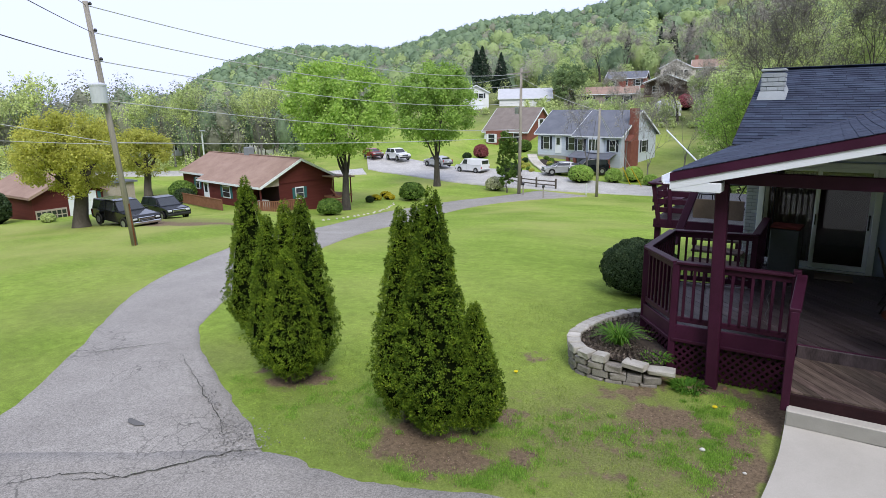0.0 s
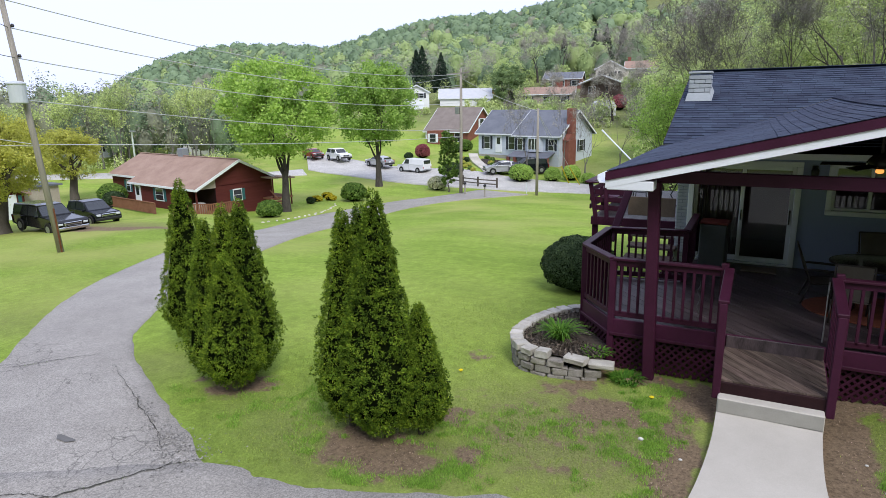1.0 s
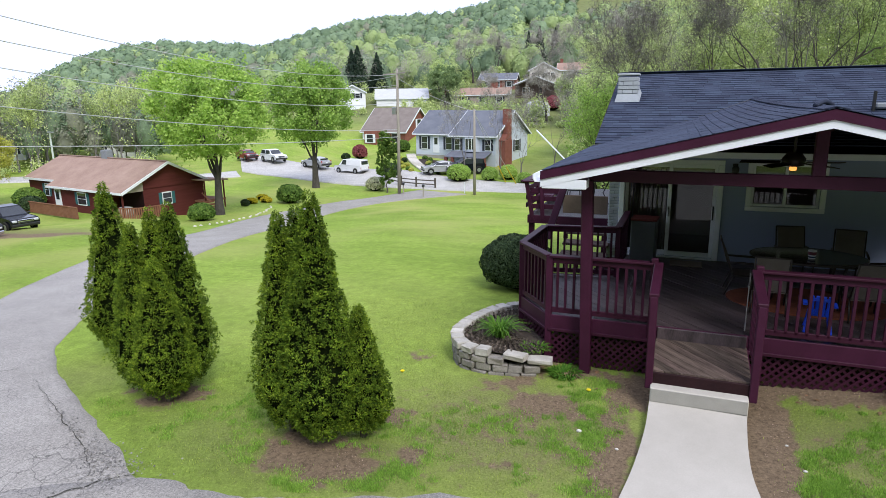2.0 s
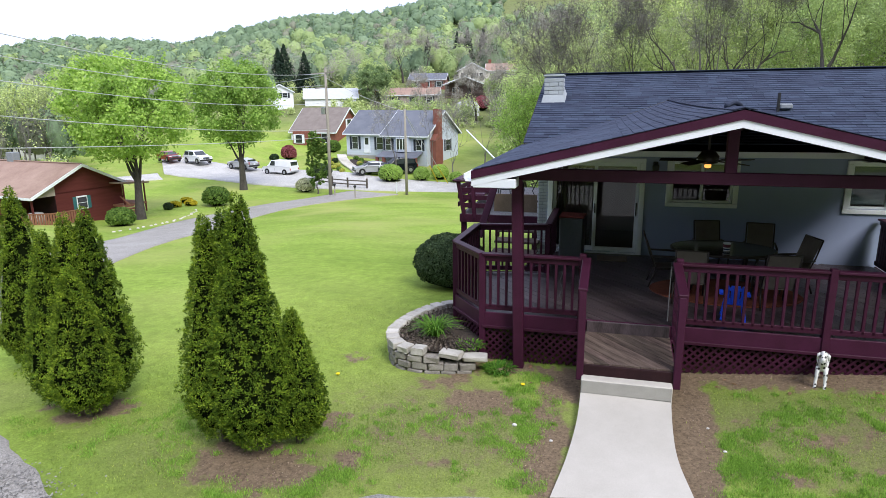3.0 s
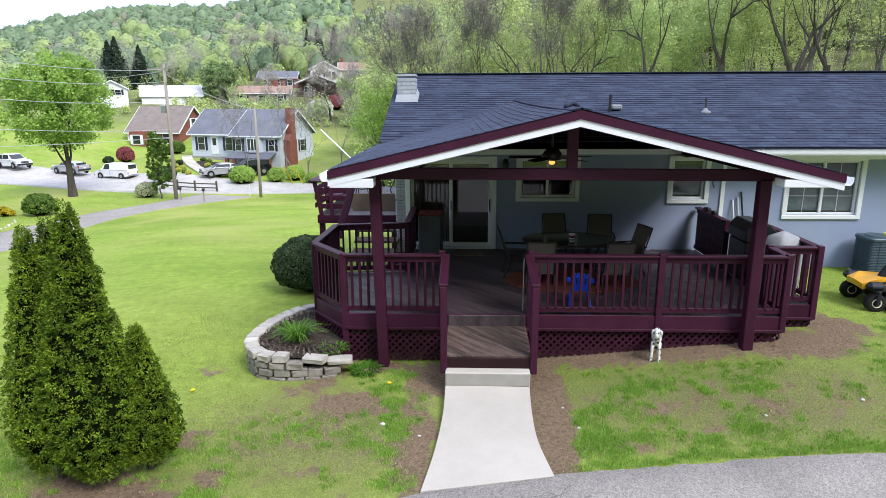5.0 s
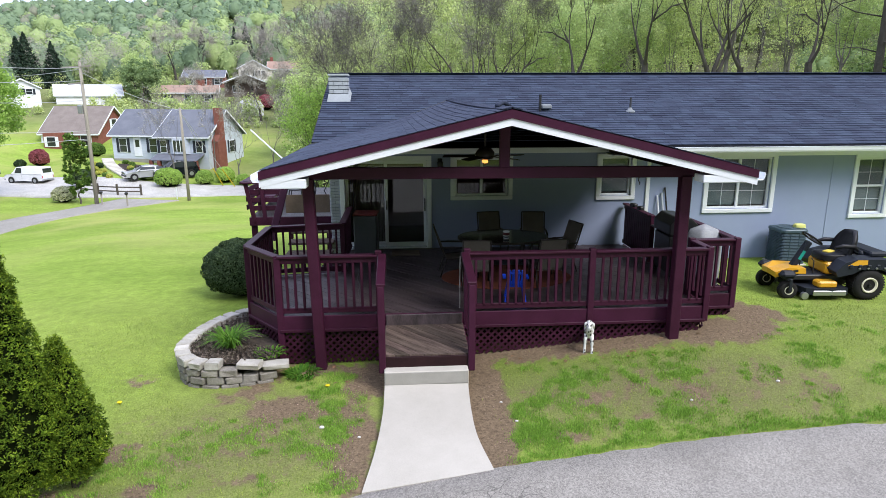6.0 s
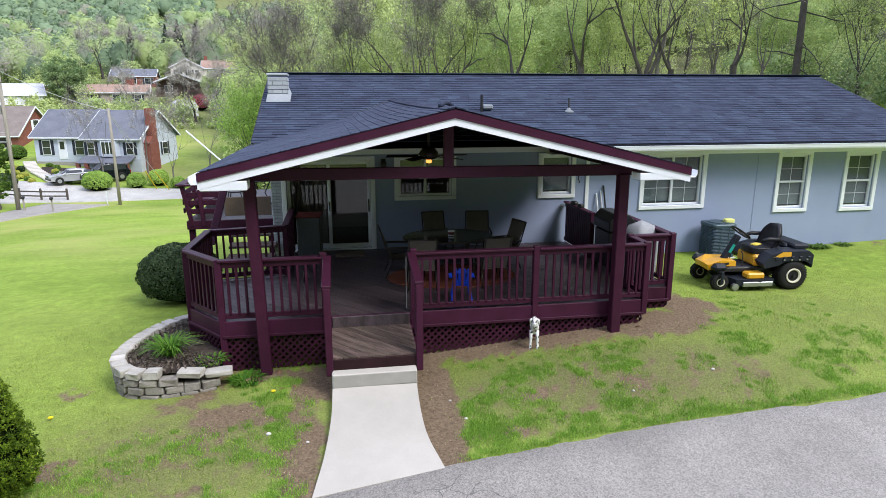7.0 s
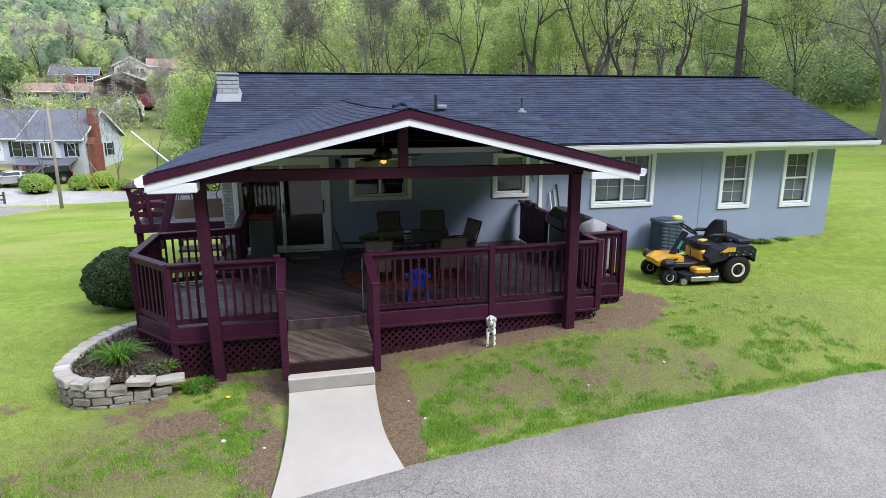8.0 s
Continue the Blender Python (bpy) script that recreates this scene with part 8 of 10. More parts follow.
def rounded_shell(levels, r):
    """A closed round-cornered block through (half width, height) levels."""
    rings = [rounded_square(h, min(r, h * 0.98), z) for h, z in levels]
    n = len(rings[0])
    f = [(k * n + i, k * n + (i + 1) % n, (k + 1) * n + (i + 1) % n, (k + 1) * n + i) for k in range(len(rings) - 1) for i in range(n)]
    return B().add([p for q in rings for p in q], [tuple(range(n - 1, -1, -1)), *f, tuple(range((len(rings) - 1) * n, len(rings) * n))])


def air_conditioner():
    t = thing("air_conditioner", "slate blue outdoor air conditioner with round corners against the wall", "air conditioner", at=pose(9.2, 5.08, 0.02) @ Matrix.Diagonal((0.80, 0.80, 0.96, 1)))
    part("base", B().box((0, 0, 0.03), (0.84, 0.84, 0.06), 0.02), CONCRETE, t)
    body = mat("slate_blue_metal", (0.040, 0.070, 0.092), (0.060, 0.096, 0.120), rough=0.45, metal=0.1)
    part("core", rounded_shell([(0.355, 0.07), (0.355, 0.82)], 0.12), BLACK, t)
    part("base_pan", rounded_shell([(0.395, 0.06), (0.40, 0.07), (0.40, 0.11), (0.38, 0.115)], 0.14), body, t, smooth=False)
    for k in range(19):
        z = 0.125 + 0.0365 * k
        part("louvre", rounded_shell([(0.362, z), (0.386, z + 0.003), (0.380, z + 0.02), (0.362, z + 0.028)], 0.13), body, t)
    for sx in (-1, 1):
        part("rib", B().box((sx * 0.13, -0.388, 0.46), (0.018, 0.012, 0.70), 0.004), body, t)
        part("rib", B().box((-0.388, sx * 0.13, 0.46), (0.012, 0.018, 0.70), 0.004), body, t)
    part("lid", rounded_shell([(0.385, 0.815), (0.402, 0.825), (0.402, 0.875), (0.385, 0.895), (0.31, 0.905)], 0.14), body, t, smooth=False)
    guard = part("fan_guard", B().lathe([(0.295, 0.905), (0.31, 0.912), (0.305, 0.922), (0.29, 0.922)], 28), body, t)
    part("fan_well", B().lathe([(0.02, 0.909), (0.29, 0.909)], 24), BLACK, t)
    for q in (0.06, 0.115, 0.17, 0.225):
        part("guard_ring", B().tube([(q * math.cos(a), q * math.sin(a), 0.918) for a in np.linspace(0, 2 * math.pi, 21)], 0.006, 4), body, guard)
    for k in range(8):
        a = k * math.pi / 4
        part("guard_spoke", B().tube([(0.03 * math.cos(a), 0.03 * math.sin(a), 0.918), (0.29 * math.cos(a), 0.29 * math.sin(a), 0.918)], 0.006, 4), body, guard)
    solid("gardening_gloves", B().add(*rounded_cover(0.26, 0.16, 0.09, 3)), mat("lime_cloth", (0.62, 0.63, 0.16), (0.74, 0.74, 0.28), rough=0.9, bump=0.6, fine=60), "yellow-green gloves lying on the air conditioner", "gloves", smooth=True, at=pose(9.4, 4.98, 0.895))


air_conditioner()


SEAT_BLACK = mat("black_vinyl", (0.010, 0.010, 0.012), (0.018, 0.018, 0.021), rough=0.45, scale=4, fine=60, bump=0.2, spec=0.25)


def mower():
    t = thing("riding_mower", "yellow and black zero-turn riding mower on the lawn", "riding mower", at=pose(8.5, 2.88, 0.045, 0, 0, 176))
    # local: front is +x, near side is +y

    def wheel(x, y, r, w, rim):
        m = Euler((radians(90), 0, 0)).to_matrix()
        prof = [(r * 0.48, -w * 0.44), (r * 0.62, -w / 2), (r * 0.86, -w / 2), (r * 0.97, -w * 0.38), (r, -w * 0.2), (r, w * 0.2), (r * 0.97, w * 0.38), (r * 0.86, w / 2), (r * 0.62, w / 2), (r * 0.48, w * 0.44)]
        wh = part("wheel", B().lathe(prof, 24, (x, y, r), m), RUBBER, t, smooth=True)
        lugs = B()
        for k in range(36):
            a = 2 * math.pi * k / 36
            lugs.box((x + r * math.cos(a), y, r + r * math.sin(a)), (0.014, w * 0.8, 0.022), 0, Euler((0, -a, 0)).to_matrix())
        part("tread", lugs, RUBBER, wh)
        part("rim", B().lathe([(r * 0.05, -w / 2 + .03), (r * 0.34, -w / 2 + .03), (r * 0.43, -w / 2 - .004), (r * 0.50, -w / 2 - .008), (r * 0.50, w / 2 + .008), (r * 0.43, w / 2 + .004), (r * 0.34, w / 2 - .03), (r * 0.05, w / 2 - .03)], 20, (x, y, r), m), rim, wh, smooth=True)
        part("hub", B().lathe([(r * 0.10, -w / 2 - .02), (r * 0.12, w / 2 + .02)], 10, (x, y, r), m), BLACK, wh)

    for s in (-1, 1):
        wheel(-0.62, s * 0.46, 0.30, 0.30, CREAM)
        wheel(0.82, s * 0.42, 0.165, 0.14, CREAM)
        part("caster_fork", B().bar((0.82, s * 0.42, 0.34), (0.82, s * 0.42, 0.5), 0.10, 0.10, 0.02, (1, 0, 0)), MOWER_GREY, t)
        part("caster_arm", B().box((0.82, s * 0.525, 0.27), (0.06, 0.025, 0.26), 0.008), MOWER_GREY, t)
        part("caster_arm", B().box((0.82, s * 0.315, 0.27), (0.06, 0.025, 0.26), 0.008), MOWER_GREY, t)
        part("caster_cap", B().box((0.84, s * 0.40, 0.46), (0.30, 0.20, 0.15), 0.06), MOWER_GREY, t)
        part("frame_rail", B().bar((-0.75, s * 0.27, 0.36), (0.8, s * 0.30, 0.38), 0.07, 0.09, 0.01), BLACK, t)
        # rear wing over the wheel
        prof = [(-0.98, 0.52), (-1.0, 0.72), (-0.9, 0.80), (-0.35, 0.80), (-0.12, 0.74), (0.05, 0.56), (0.0, 0.46), (-0.28, 0.52), (-0.42, 0.60), (-0.82, 0.60)]
        pts = [(x, s * 0.60, z) for x, z in prof] + [(x, s * 0.30, z + 0.02) for x, z in prof]
        n = len(prof)
        side = tuple(range(n)) if s < 0 else tuple(range(n))[::-1]
        b = B().add(pts, [side, tuple(i + n for i in side[::-1]), *[(i, (i + 1) % n, n + (i + 1) % n, n + i) if s > 0 else (i, n + i, n + (i + 1) % n, (i + 1) % n) for i in range(n)]])
        part("fender", b, MOWER_GREY, t)
        part("fender_panel", B().slab([(-0.52, s * 0.606, 0.70), (-0.16, s * 0.606, 0.68), (-0.34, s * 0.604, 0.79), (-0.52, s * 0.604, 0.79)][::s], 0.012, (0, s, 0)), YELLOW, t, "yellow fender inlay")
        for k in range(4):
            part("fender_bolt", B().lathe([(0.022, 0), (0.018, 0.02)], 8, (-0.86 + 0.16 * k, s * 0.602, 0.635), Euler((radians(-90 * s), 0, 0)).to_matrix()), STEEL, t)
    # front hood, floor, deck
    part("hood", B().slab([(1.0, -0.27, 0.47), (1.03, 0.0, 0.50), (1.0, 0.27, 0.47), (0.78, 0.30, 0.56), (0.42, 0.27, 0.545), (0.42, -0.27, 0.545), (0.78, -0.30, 0.56)], 0.11, (0.12, 0, 1)), YELLOW, t, "yellow front hood")
    part("front_cowl", B().box((0.52, 0, 0.47), (0.30, 0.52, 0.10), 0.03), MOWER_GREY, t)
    part("brand_bar", B().box((0.72, 0.318, 0.49), (0.26, 0.008, 0.045), 0, Euler((0, radians(9), 0)).to_matrix()), BLACK, t)
    part("front_bar", B().bar((0.9, -0.42, 0.43), (0.9, 0.42, 0.43), 0.08, 0.08, 0.015), BLACK, t)
    part("floor_pan", B().box((0.22, 0, 0.42), (0.72, 0.62, 0.03), 0.01), MOWER_GREY, t)
    part("seat_box", B().box((-0.14, 0, 0.55), (0.42, 0.64, 0.24), 0.04), YELLOW, t, "yellow seat base")
    part("brand_bar", B().box((-0.12, 0.324, 0.56), (0.26, 0.008, 0.05)), WHITE, t)
    part("engine_block", B().box((-0.68, 0, 0.62), (0.6, 0.56, 0.34), 0.05), BLACK, t)
    part("engine_cover", B().box((-0.78, 0, 0.82), (0.38, 0.5, 0.10), 0.04), MOWER_GREY, t)
    part("rear_bumper", B().box((-1.02, 0, 0.55), (0.06, 1.1, 0.22), 0.03), MOWER_GREY, t)
    dk = [(0.55, -0.58), (0.62, -0.3), (0.62, 0.3), (0.55, 0.58), (0.1, 0.66), (-0.24, 0.58), (-0.24, -0.58), (0.1, -0.66)]
    part("cutting_deck", B().slab([(x, y, 0.24) for x, y in dk], 0.13), MOWER_GREY, t)
    part("deck_cover", B().box((0.14, 0.46, 0.30), (0.36, 0.24, 0.13), 0.03), YELLOW, t, "yellow belt cover")
    part("deck_cover", B().box((0.14, -0.46, 0.30), (0.36, 0.24, 0.13), 0.03), YELLOW, t, "yellow belt cover")
    m = Euler((radians(90), 0, 0)).to_matrix()
    for s in (-1, 1):
        part("deck_roller", B().lathe([(0.02, -0.04), (0.07, -0.035), (0.07, 0.035), (0.02, 0.04)], 14, (0.56, s * 0.56, 0.09), m), STEEL, t)
    # seat
    part("seat_cushion", B().add(*[[(p[0] * 1.0 - 0.16, p[1], p[2] * 0.15 + 0.68) for p in rounded_cover(0.52, 0.54, 1.0, 2)[0]], rounded_cover(0.52, 0.54, 1.0, 2)[1]]), SEAT_BLACK, t, "black padded seat", smooth=True)
    bk = B()
    rows = []
    for k in range(9):
        q = k / 8
        w = 0.27 * (1 + 0.10 * math.sin(math.pi * q)) * (1 - 0.55 * q ** 5)
        x0, z = -0.34 - 0.17 * q, 0.72 + 0.52 * q
        rows.append([(x0 + 0.05, -w, z), (x0 + 0.005, -w * 0.62, z), (x0 - 0.01, 0, z), (x0 + 0.005, w * 0.62, z), (x0 + 0.05, w, z), (x0 - 0.05, w * 0.95, z), (x0 - 0.10, w * 0.5, z), (x0 - 0.10, -w * 0.5, z), (x0 - 0.05, -w * 0.95, z)])
    bk.add([p for r in rows for p in r], [(i * 9 + j, i * 9 + (j + 1) % 9, (i + 1) * 9 + (j + 1) % 9, (i + 1) * 9 + j) for i in range(8) for j in range(9)] + [tuple(72 + j for j in range(9)), tuple(range(9))[::-1]])
    part("seat_back", bk, SEAT_BLACK, t, "black padded seat back", smooth=True)
    for s in (-1, 1):
        part("armrest", B().tube([(-0.50, s * 0.31, 0.90), (-0.42, s * 0.31, 0.98), (-0.20, s * 0.31, 0.99), (-0.06, s * 0.31, 0.96)], [0.028, 0.042, 0.042, 0.03], 8), SEAT_BLACK, t, smooth=True)
        part("lever", B().tube([(0.26, s * 0.24, 0.44), (0.26, s * 0.22, 0.68), (0.30, s * 0.20, 0.74)], 0.012, 6), BLACK, t)
        # scalloped skirt over the wheel and a load hook behind it
        for k in range(5):
            part("fender_rib", B().box((-0.90 + 0.17 * k, s * 0.606, 0.665), (0.075, 0.03, 0.075), 0.018), MOWER_GREY, t)
        part("skid_plate", B().box((0.14, s * 0.645, 0.16), (0.62, 0.03, 0.10), 0.012), STEEL, t)
    part("cargo_box", B().box((-0.84, 0, 0.85), (0.34, 0.86, 0.10), 0.03), MOWER_GREY, t)
    # steering column and wheel
    part("steering_column", B().bar((0.58, 0, 0.46), (0.27, 0, 1.02), 0.13, 0.11, 0.02), MOWER_GREY, t)
    part("column_stripe", B().bar((0.46, 0.068, 0.67), (0.37, 0.068, 0.84), 0.004, 0.06), mat("teal_sticker", (0.02, 0.30, 0.24), bump=0), t)
    c, tilt = Vector((0.22, 0, 1.08)), Euler((0, radians(-36), 0)).to_matrix()
    part("steering_wheel", B().tube([c + tilt @ Vector((0.20 * math.cos(a), 0.20 * math.sin(a), 0)) for a in np.linspace(0, 2 * math.pi, 25)], 0.019, 7), SEAT_BLACK, t, smooth=True)
    for a in (0.3, 2.4, 4.5):
        part("steering_spoke", B().bar(c, c + tilt @ Vector((0.18 * math.cos(a), 0.18 * math.sin(a), 0)), 0.03, 0.012), BLACK, t)
    solid("work_gloves", B().add(*rounded_cover(0.24, 0.15, 0.06, 5)), mat("yellow_cloth", (0.60, 0.45, 0.06), (0.68, 0.54, 0.12), rough=0.9), "yellow work gloves lying on the mower seat", "gloves", smooth=True, at=pose(8.62, 2.85, 0.835, 0, 0, 25))


mower()


def dog_statue():
    """A standing spotted dog of painted plaster, one plain mesh."""
    b = B()
    b.tube([(0, -0.16, 0.34), (0, -0.1, 0.36), (0, 0.1, 0.35), (0, 0.24, 0.36), (0, 0.28, 0.34)], [0.05, 0.095, 0.085, 0.09, 0.04], 12)
    for s in (-1, 1):
        b.tube([(s * 0.06, -0.12, 0.36), (s * 0.075, -0.125, 0.18), (s * 0.08, -0.12, 0.02), (s * 0.08, -0.14, 0.0)], [0.045, 0.03, 0.026, 0.032], 8)
        b.tube([(s * 0.055, 0.22, 0.36), (s * 0.06, 0.26, 0.18), (s * 0.06, 0.25, 0.02), (s * 0.06, 0.23, 0.0)], [0.055, 0.03, 0.026, 0.032], 8)
        b.tube([(s * 0.055, -0.20, 0.60), (s * 0.085, -0.19, 0.57), (s * 0.09, -0.20, 0.50)], [0.02, 0.03, 0.015], 7)
    b.tube([(0, -0.10, 0.38), (0, -0.16, 0.47), (0, -0.19, 0.54)], [0.08, 0.06, 0.055], 10)
    b.tube([(0, -0.13, 0.57), (0, -0.19, 0.58), (0, -0.25, 0.55), (0, -0.31, 0.53), (0, -0.325, 0.53)], [0.045, 0.068, 0.05, 0.036, 0.02], 10)
    b.tube([(0, 0.27, 0.38), (0, 0.36, 0.42), (0, 0.44, 0.5)], [0.02, 0.015, 0.006], 6)
    m = mat("spotted_plaster", (0.66, 0.66, 0.64), (0.74, 0.74, 0.72), rough=0.5, bump=0.05)
    n, l = m.node_tree.nodes, m.node_tree.links
    p = n["Principled BSDF"]
    base = p.inputs["Base Color"].links[0].from_socket
    tc = n.new("ShaderNodeTexCoord")
    vo = n.new("ShaderNodeTexVoronoi")
    vo.inputs["Scale"].default_value = 17
    l.new(tc.outputs["Object"], vo.inputs["Vector"])
    mr = n.new("ShaderNodeMapRange")
    mr.inputs["From Min"].default_value, mr.inputs["From Max"].default_value = 0.34, 0.38
    mr.inputs["To Min"].default_value, mr.inputs["To Max"].default_value = 1, 0
    l.new(vo.outputs["Distance"], mr.inputs["Value"])
    mx = n.new("ShaderNodeMix")
    mx.data_type = "RGBA"
    mx.inputs[7].default_value = (0.015, 0.015, 0.015, 1)
    l.new(mr.outputs[0], mx.inputs[0])
    l.new(base, mx.inputs[6])
    l.new(mx.outputs[2], p.inputs["Base Color"])
    solid("dog_statue", b, m, "white plaster dog statue with black spots", "statue", smooth=True, at=pose(3.24, 0.72, -0.15, 0, 0, -18) @ Matrix.Diagonal((0.74, 0.85, 0.90, 1)))


dog_statue()


def grass():
    """Blades and tufts on the lawn nearest the camera."""
    rng = np.random.default_rng(8)

    def blades_at(x, y, h, wide):
        n = len(x)
        z = ground_z(x, y)
        a = rng.uniform(0, 2 * np.pi, n)
        lean = rng.uniform(0.1, 0.9, n) * h
        s = np.stack([-np.sin(a), np.cos(a)], 1) * (wide / 2)[:, None]
        base = np.stack([x, y], 1)
        p0 = np.column_stack([base - s, z])
        p1 = np.column_stack([base + s, z])
        tip = np.column_stack([base + np.stack([np.cos(a), np.sin(a)], 1) * lean[:, None], z + h])
        v = np.stack([p0, p1, tip], 1).reshape(-1, 3)
        return v, np.arange(len(v)).reshape(-1, 3)

    def free(x, y):
        on = (x > -0.25) & (x < 1.36) & (y < 1.1)
        deck = (x > -2.35) & (x < 6.1) & (y > 1.0)
        bed = ((x + 2.4) / 0.95) ** 2 + ((y - 1.2) / 1.65) ** 2 < 1
        edge = np.interp(x, [-12, -8.6, -6.6, -5.4, -4.6, -3.5, -2.4, -0.2, 1.3, 2.4, 3.4, 5.2, 8.9, 16.0], [2.0, -2.1, -3.1, -3.6, -3.62, -3.38, -2.95, -2.4, -2.1, -1.93, -1.76, -1.62, -1.38, -0.95])
        return ~on & ~deck & ~bed & (y > edge + 0.03) & (y < 5.45)

    def spread(n, x0, x1, y0, y1):
        x, y = rng.uniform(x0, x1, n), rng.uniform(y0, y1, n)
        lush = np.array([noise.noise((a * 0.9, b * 0.9, 5.0)) + 0.6 * noise.noise((a * 3.1, b * 3.1, 8.0)) for a, b in zip(x, y)])
        keep = free(x, y) & (rng.random(n) > np.clip((soil_at(x, y) - 0.24) * 2.4 + 0.3 * (lush < -0.1) + 0.45 * thin_at(x, y), 0, 0.97))
        keep &= rng.random(n) < smooth(y1, y1 - 3.5, y) * smooth(x0, x0 + 2.5, x) * smooth(x1, x1 - 3.0, x)
        return x[keep], y[keep], lush[keep]

    x, y, lush = spread(230000, -8.5, 12.5, -3.7, 5.4)
    h = 0.018 + 0.026 * np.clip(0.4 + lush, 0, 1.2) * rng.random(len(x))
    v, f = blades_at(x, y, h, rng.uniform(0.004, 0.008, len(x)))
    ob = part("grass", array_mesh("grass", v, f), GRASS, None)
    tagged(ob, "short mown lawn grass by the deck and drive", "grass", kind="stuff")
    # coarse bright tufts
    cx, cy = [], []
    for x0, x1, y0, y1, n in ((1.75, 9.0, -1.75, 0.4, 620), (1.7, 2.3, -1.7, 0.1, 90), (-1.3, -0.15, -2.4, 0.6, 150), (-5.5, -1.2, -3.4, -1.0, 260), (-2.6, -1.0, -1.6, 0.0, 40), (6.0, 9.0, -1.4, 2.0, 90), (-8.0, -5.0, -3.0, -1.6, 60)):
        px, py = rng.uniform(x0, x1, n), rng.uniform(y0, y1, n)
        ok = np.array([noise.noise((a * 1.3, b * 1.3, 2.0)) > -0.05 for a, b in zip(px, py)]) & free(px, py)
        cx.append(px[ok])
        cy.append(py[ok])
    for hx, hy in ((-0.84, 0.04), (-0.69, -0.46), (-0.61, -1.14), (-0.64, -1.67), (-2.6, -2.58), (-3.59, -3.34), (-2.8, -2.97), (-0.65, 0.45), (2.56, -0.16), (1.86, -1.45), (2.0, -1.3), (2.5, -1.32), (3.26, -1.4), (3.9, -1.1), (3.0, -0.15), (4.4, -0.3)):
        cx.append(hx + 0.13 * rng.normal(size=16))
        cy.append(hy + 0.08 * rng.normal(size=16))
    edge_x = np.linspace(1.5, 9.0, 130)
    edge_y = np.interp(edge_x, [1.3, 2.4, 3.4, 5.2, 8.9], [-2.1, -1.93, -1.76, -1.62, -1.38]) + rng.uniform(0.02, 0.2, 130)
    cx, cy = np.concatenate([*cx, edge_x]), np.concatenate([*cy, edge_y])
    sx = np.concatenate([rng.uniform(-6.5, -5.6, 10), rng.uniform(-10.9, -10.2, 9)])
    sy = np.where(sx > -8, np.interp(sx, [-6.5, -6.14, -5.75, -5.5], [-5.05, -4.58, -3.98, -3.72]), np.interp(sx, [-10.9, -10.05], [-2.82, -1.96]))
    bare = soil_at(cx, cy)
    cx, cy = cx[bare < 0.75], cy[bare < 0.75]
    k = 120
    r = rng.uniform(0.025, 0.075, len(cx))
    px = np.repeat(cx, k) + rng.normal(size=len(cx) * k) * np.repeat(r, k)
    py = np.repeat(cy, k) + rng.normal(size=len(cx) * k) * np.repeat(r, k)
    ok = free(px, py)
    px, py = px[ok], py[ok]
    px = np.concatenate([px, np.repeat(sx, 9) + rng.normal(size=len(sx) * 9) * 0.035])
    py = np.concatenate([py, np.repeat(sy, 9) + rng.normal(size=len(sx) * 9) * 0.035])
    v, f = blades_at(px, py, rng.uniform(0.012, 0.042, len(px)), rng.uniform(0.005, 0.010, len(px)))
    ob = part("grass_tufts", array_mesh("grass_tufts", v, f), TUFT, None)
    tagged(ob, "coarse bright green tufts among the bare patches", "grass", kind="stuff")
    # pebbles, clods and dead leaves on the bare earth
    n = 26000
    x, y = rng.uniform(-4.5, 8, n), rng.uniform(-3.2, 2.2, n)
    ok = (soil_at(x, y) > 0.45) & free(x, y)
    x, y = x[ok], y[ok]
    z = ground_z(x, y)
    v, f = leaf_quads(rng, np.column_stack([x, y, z + 0.005]), 0.013, flat=0.8, aspect=1.2)
    ob = part("soil_crumbs", array_mesh("soil_crumbs", v, f), mat("soil_crumb", (0.09, 0.06, 0.042), (0.50, 0.39, 0.28), rough=0.95, island=0.5, scale=3, bump=0), None)
    tagged(ob, "clods, chips and small stones on bare earth", "soil", kind="stuff")
    leafm = mat("dead_leaf", (0.15, 0.085, 0.045), (0.27, 0.17, 0.095), rough=0.85, pieces=0.3, bump=0.2)
    me = B().add([(-0.06, 0, 0.0), (0, 0.035, 0.014), (0.065, 0.0, 0.004), (0, -0.04, 0.012), (0, 0, 0.022)], [(0, 4, 1), (1, 4, 2), (2, 4, 3), (3, 4, 0)]).mesh("dead_leaf")
    rr = random.Random(6)
    for k in range(26):
        x, y = (rr.uniform(1.7, 5.2), rr.uniform(0.3, 0.95)) if k < 20 else (rr.uniform(-1.2, -0.2), rr.uniform(0.2, 0.9))
        ob = part("dead_leaf", me, leafm, None)
        ob.matrix_basis = pose(x, y, float(ground_z(x, y)) + 0.006, rr.uniform(-15, 15), rr.uniform(-15, 15), rr.uniform(0, 360)) @ Matrix.Scale(rr.uniform(0.45, 0.85), 4)
        tagged(ob, "curled brown dead leaf on bare earth", "leaf", "dead leaves")
    for x, y in ((-0.85, 0.1), (-3.7, -0.2), (5.9, 1.9)):
        ob = solid("dandelion", B().lathe([(0.008, 0.0), (0.03, 0.02), (0.036, 0.03), (0.01, 0.045)], 10, (0, 0, 0.02)), mat("dandelion_yellow", (0.72, 0.55, 0.02), bump=0), "yellow dandelion flower in the grass", "flower", "dandelions", at=pose(x, y, float(ground_z(x, y))))
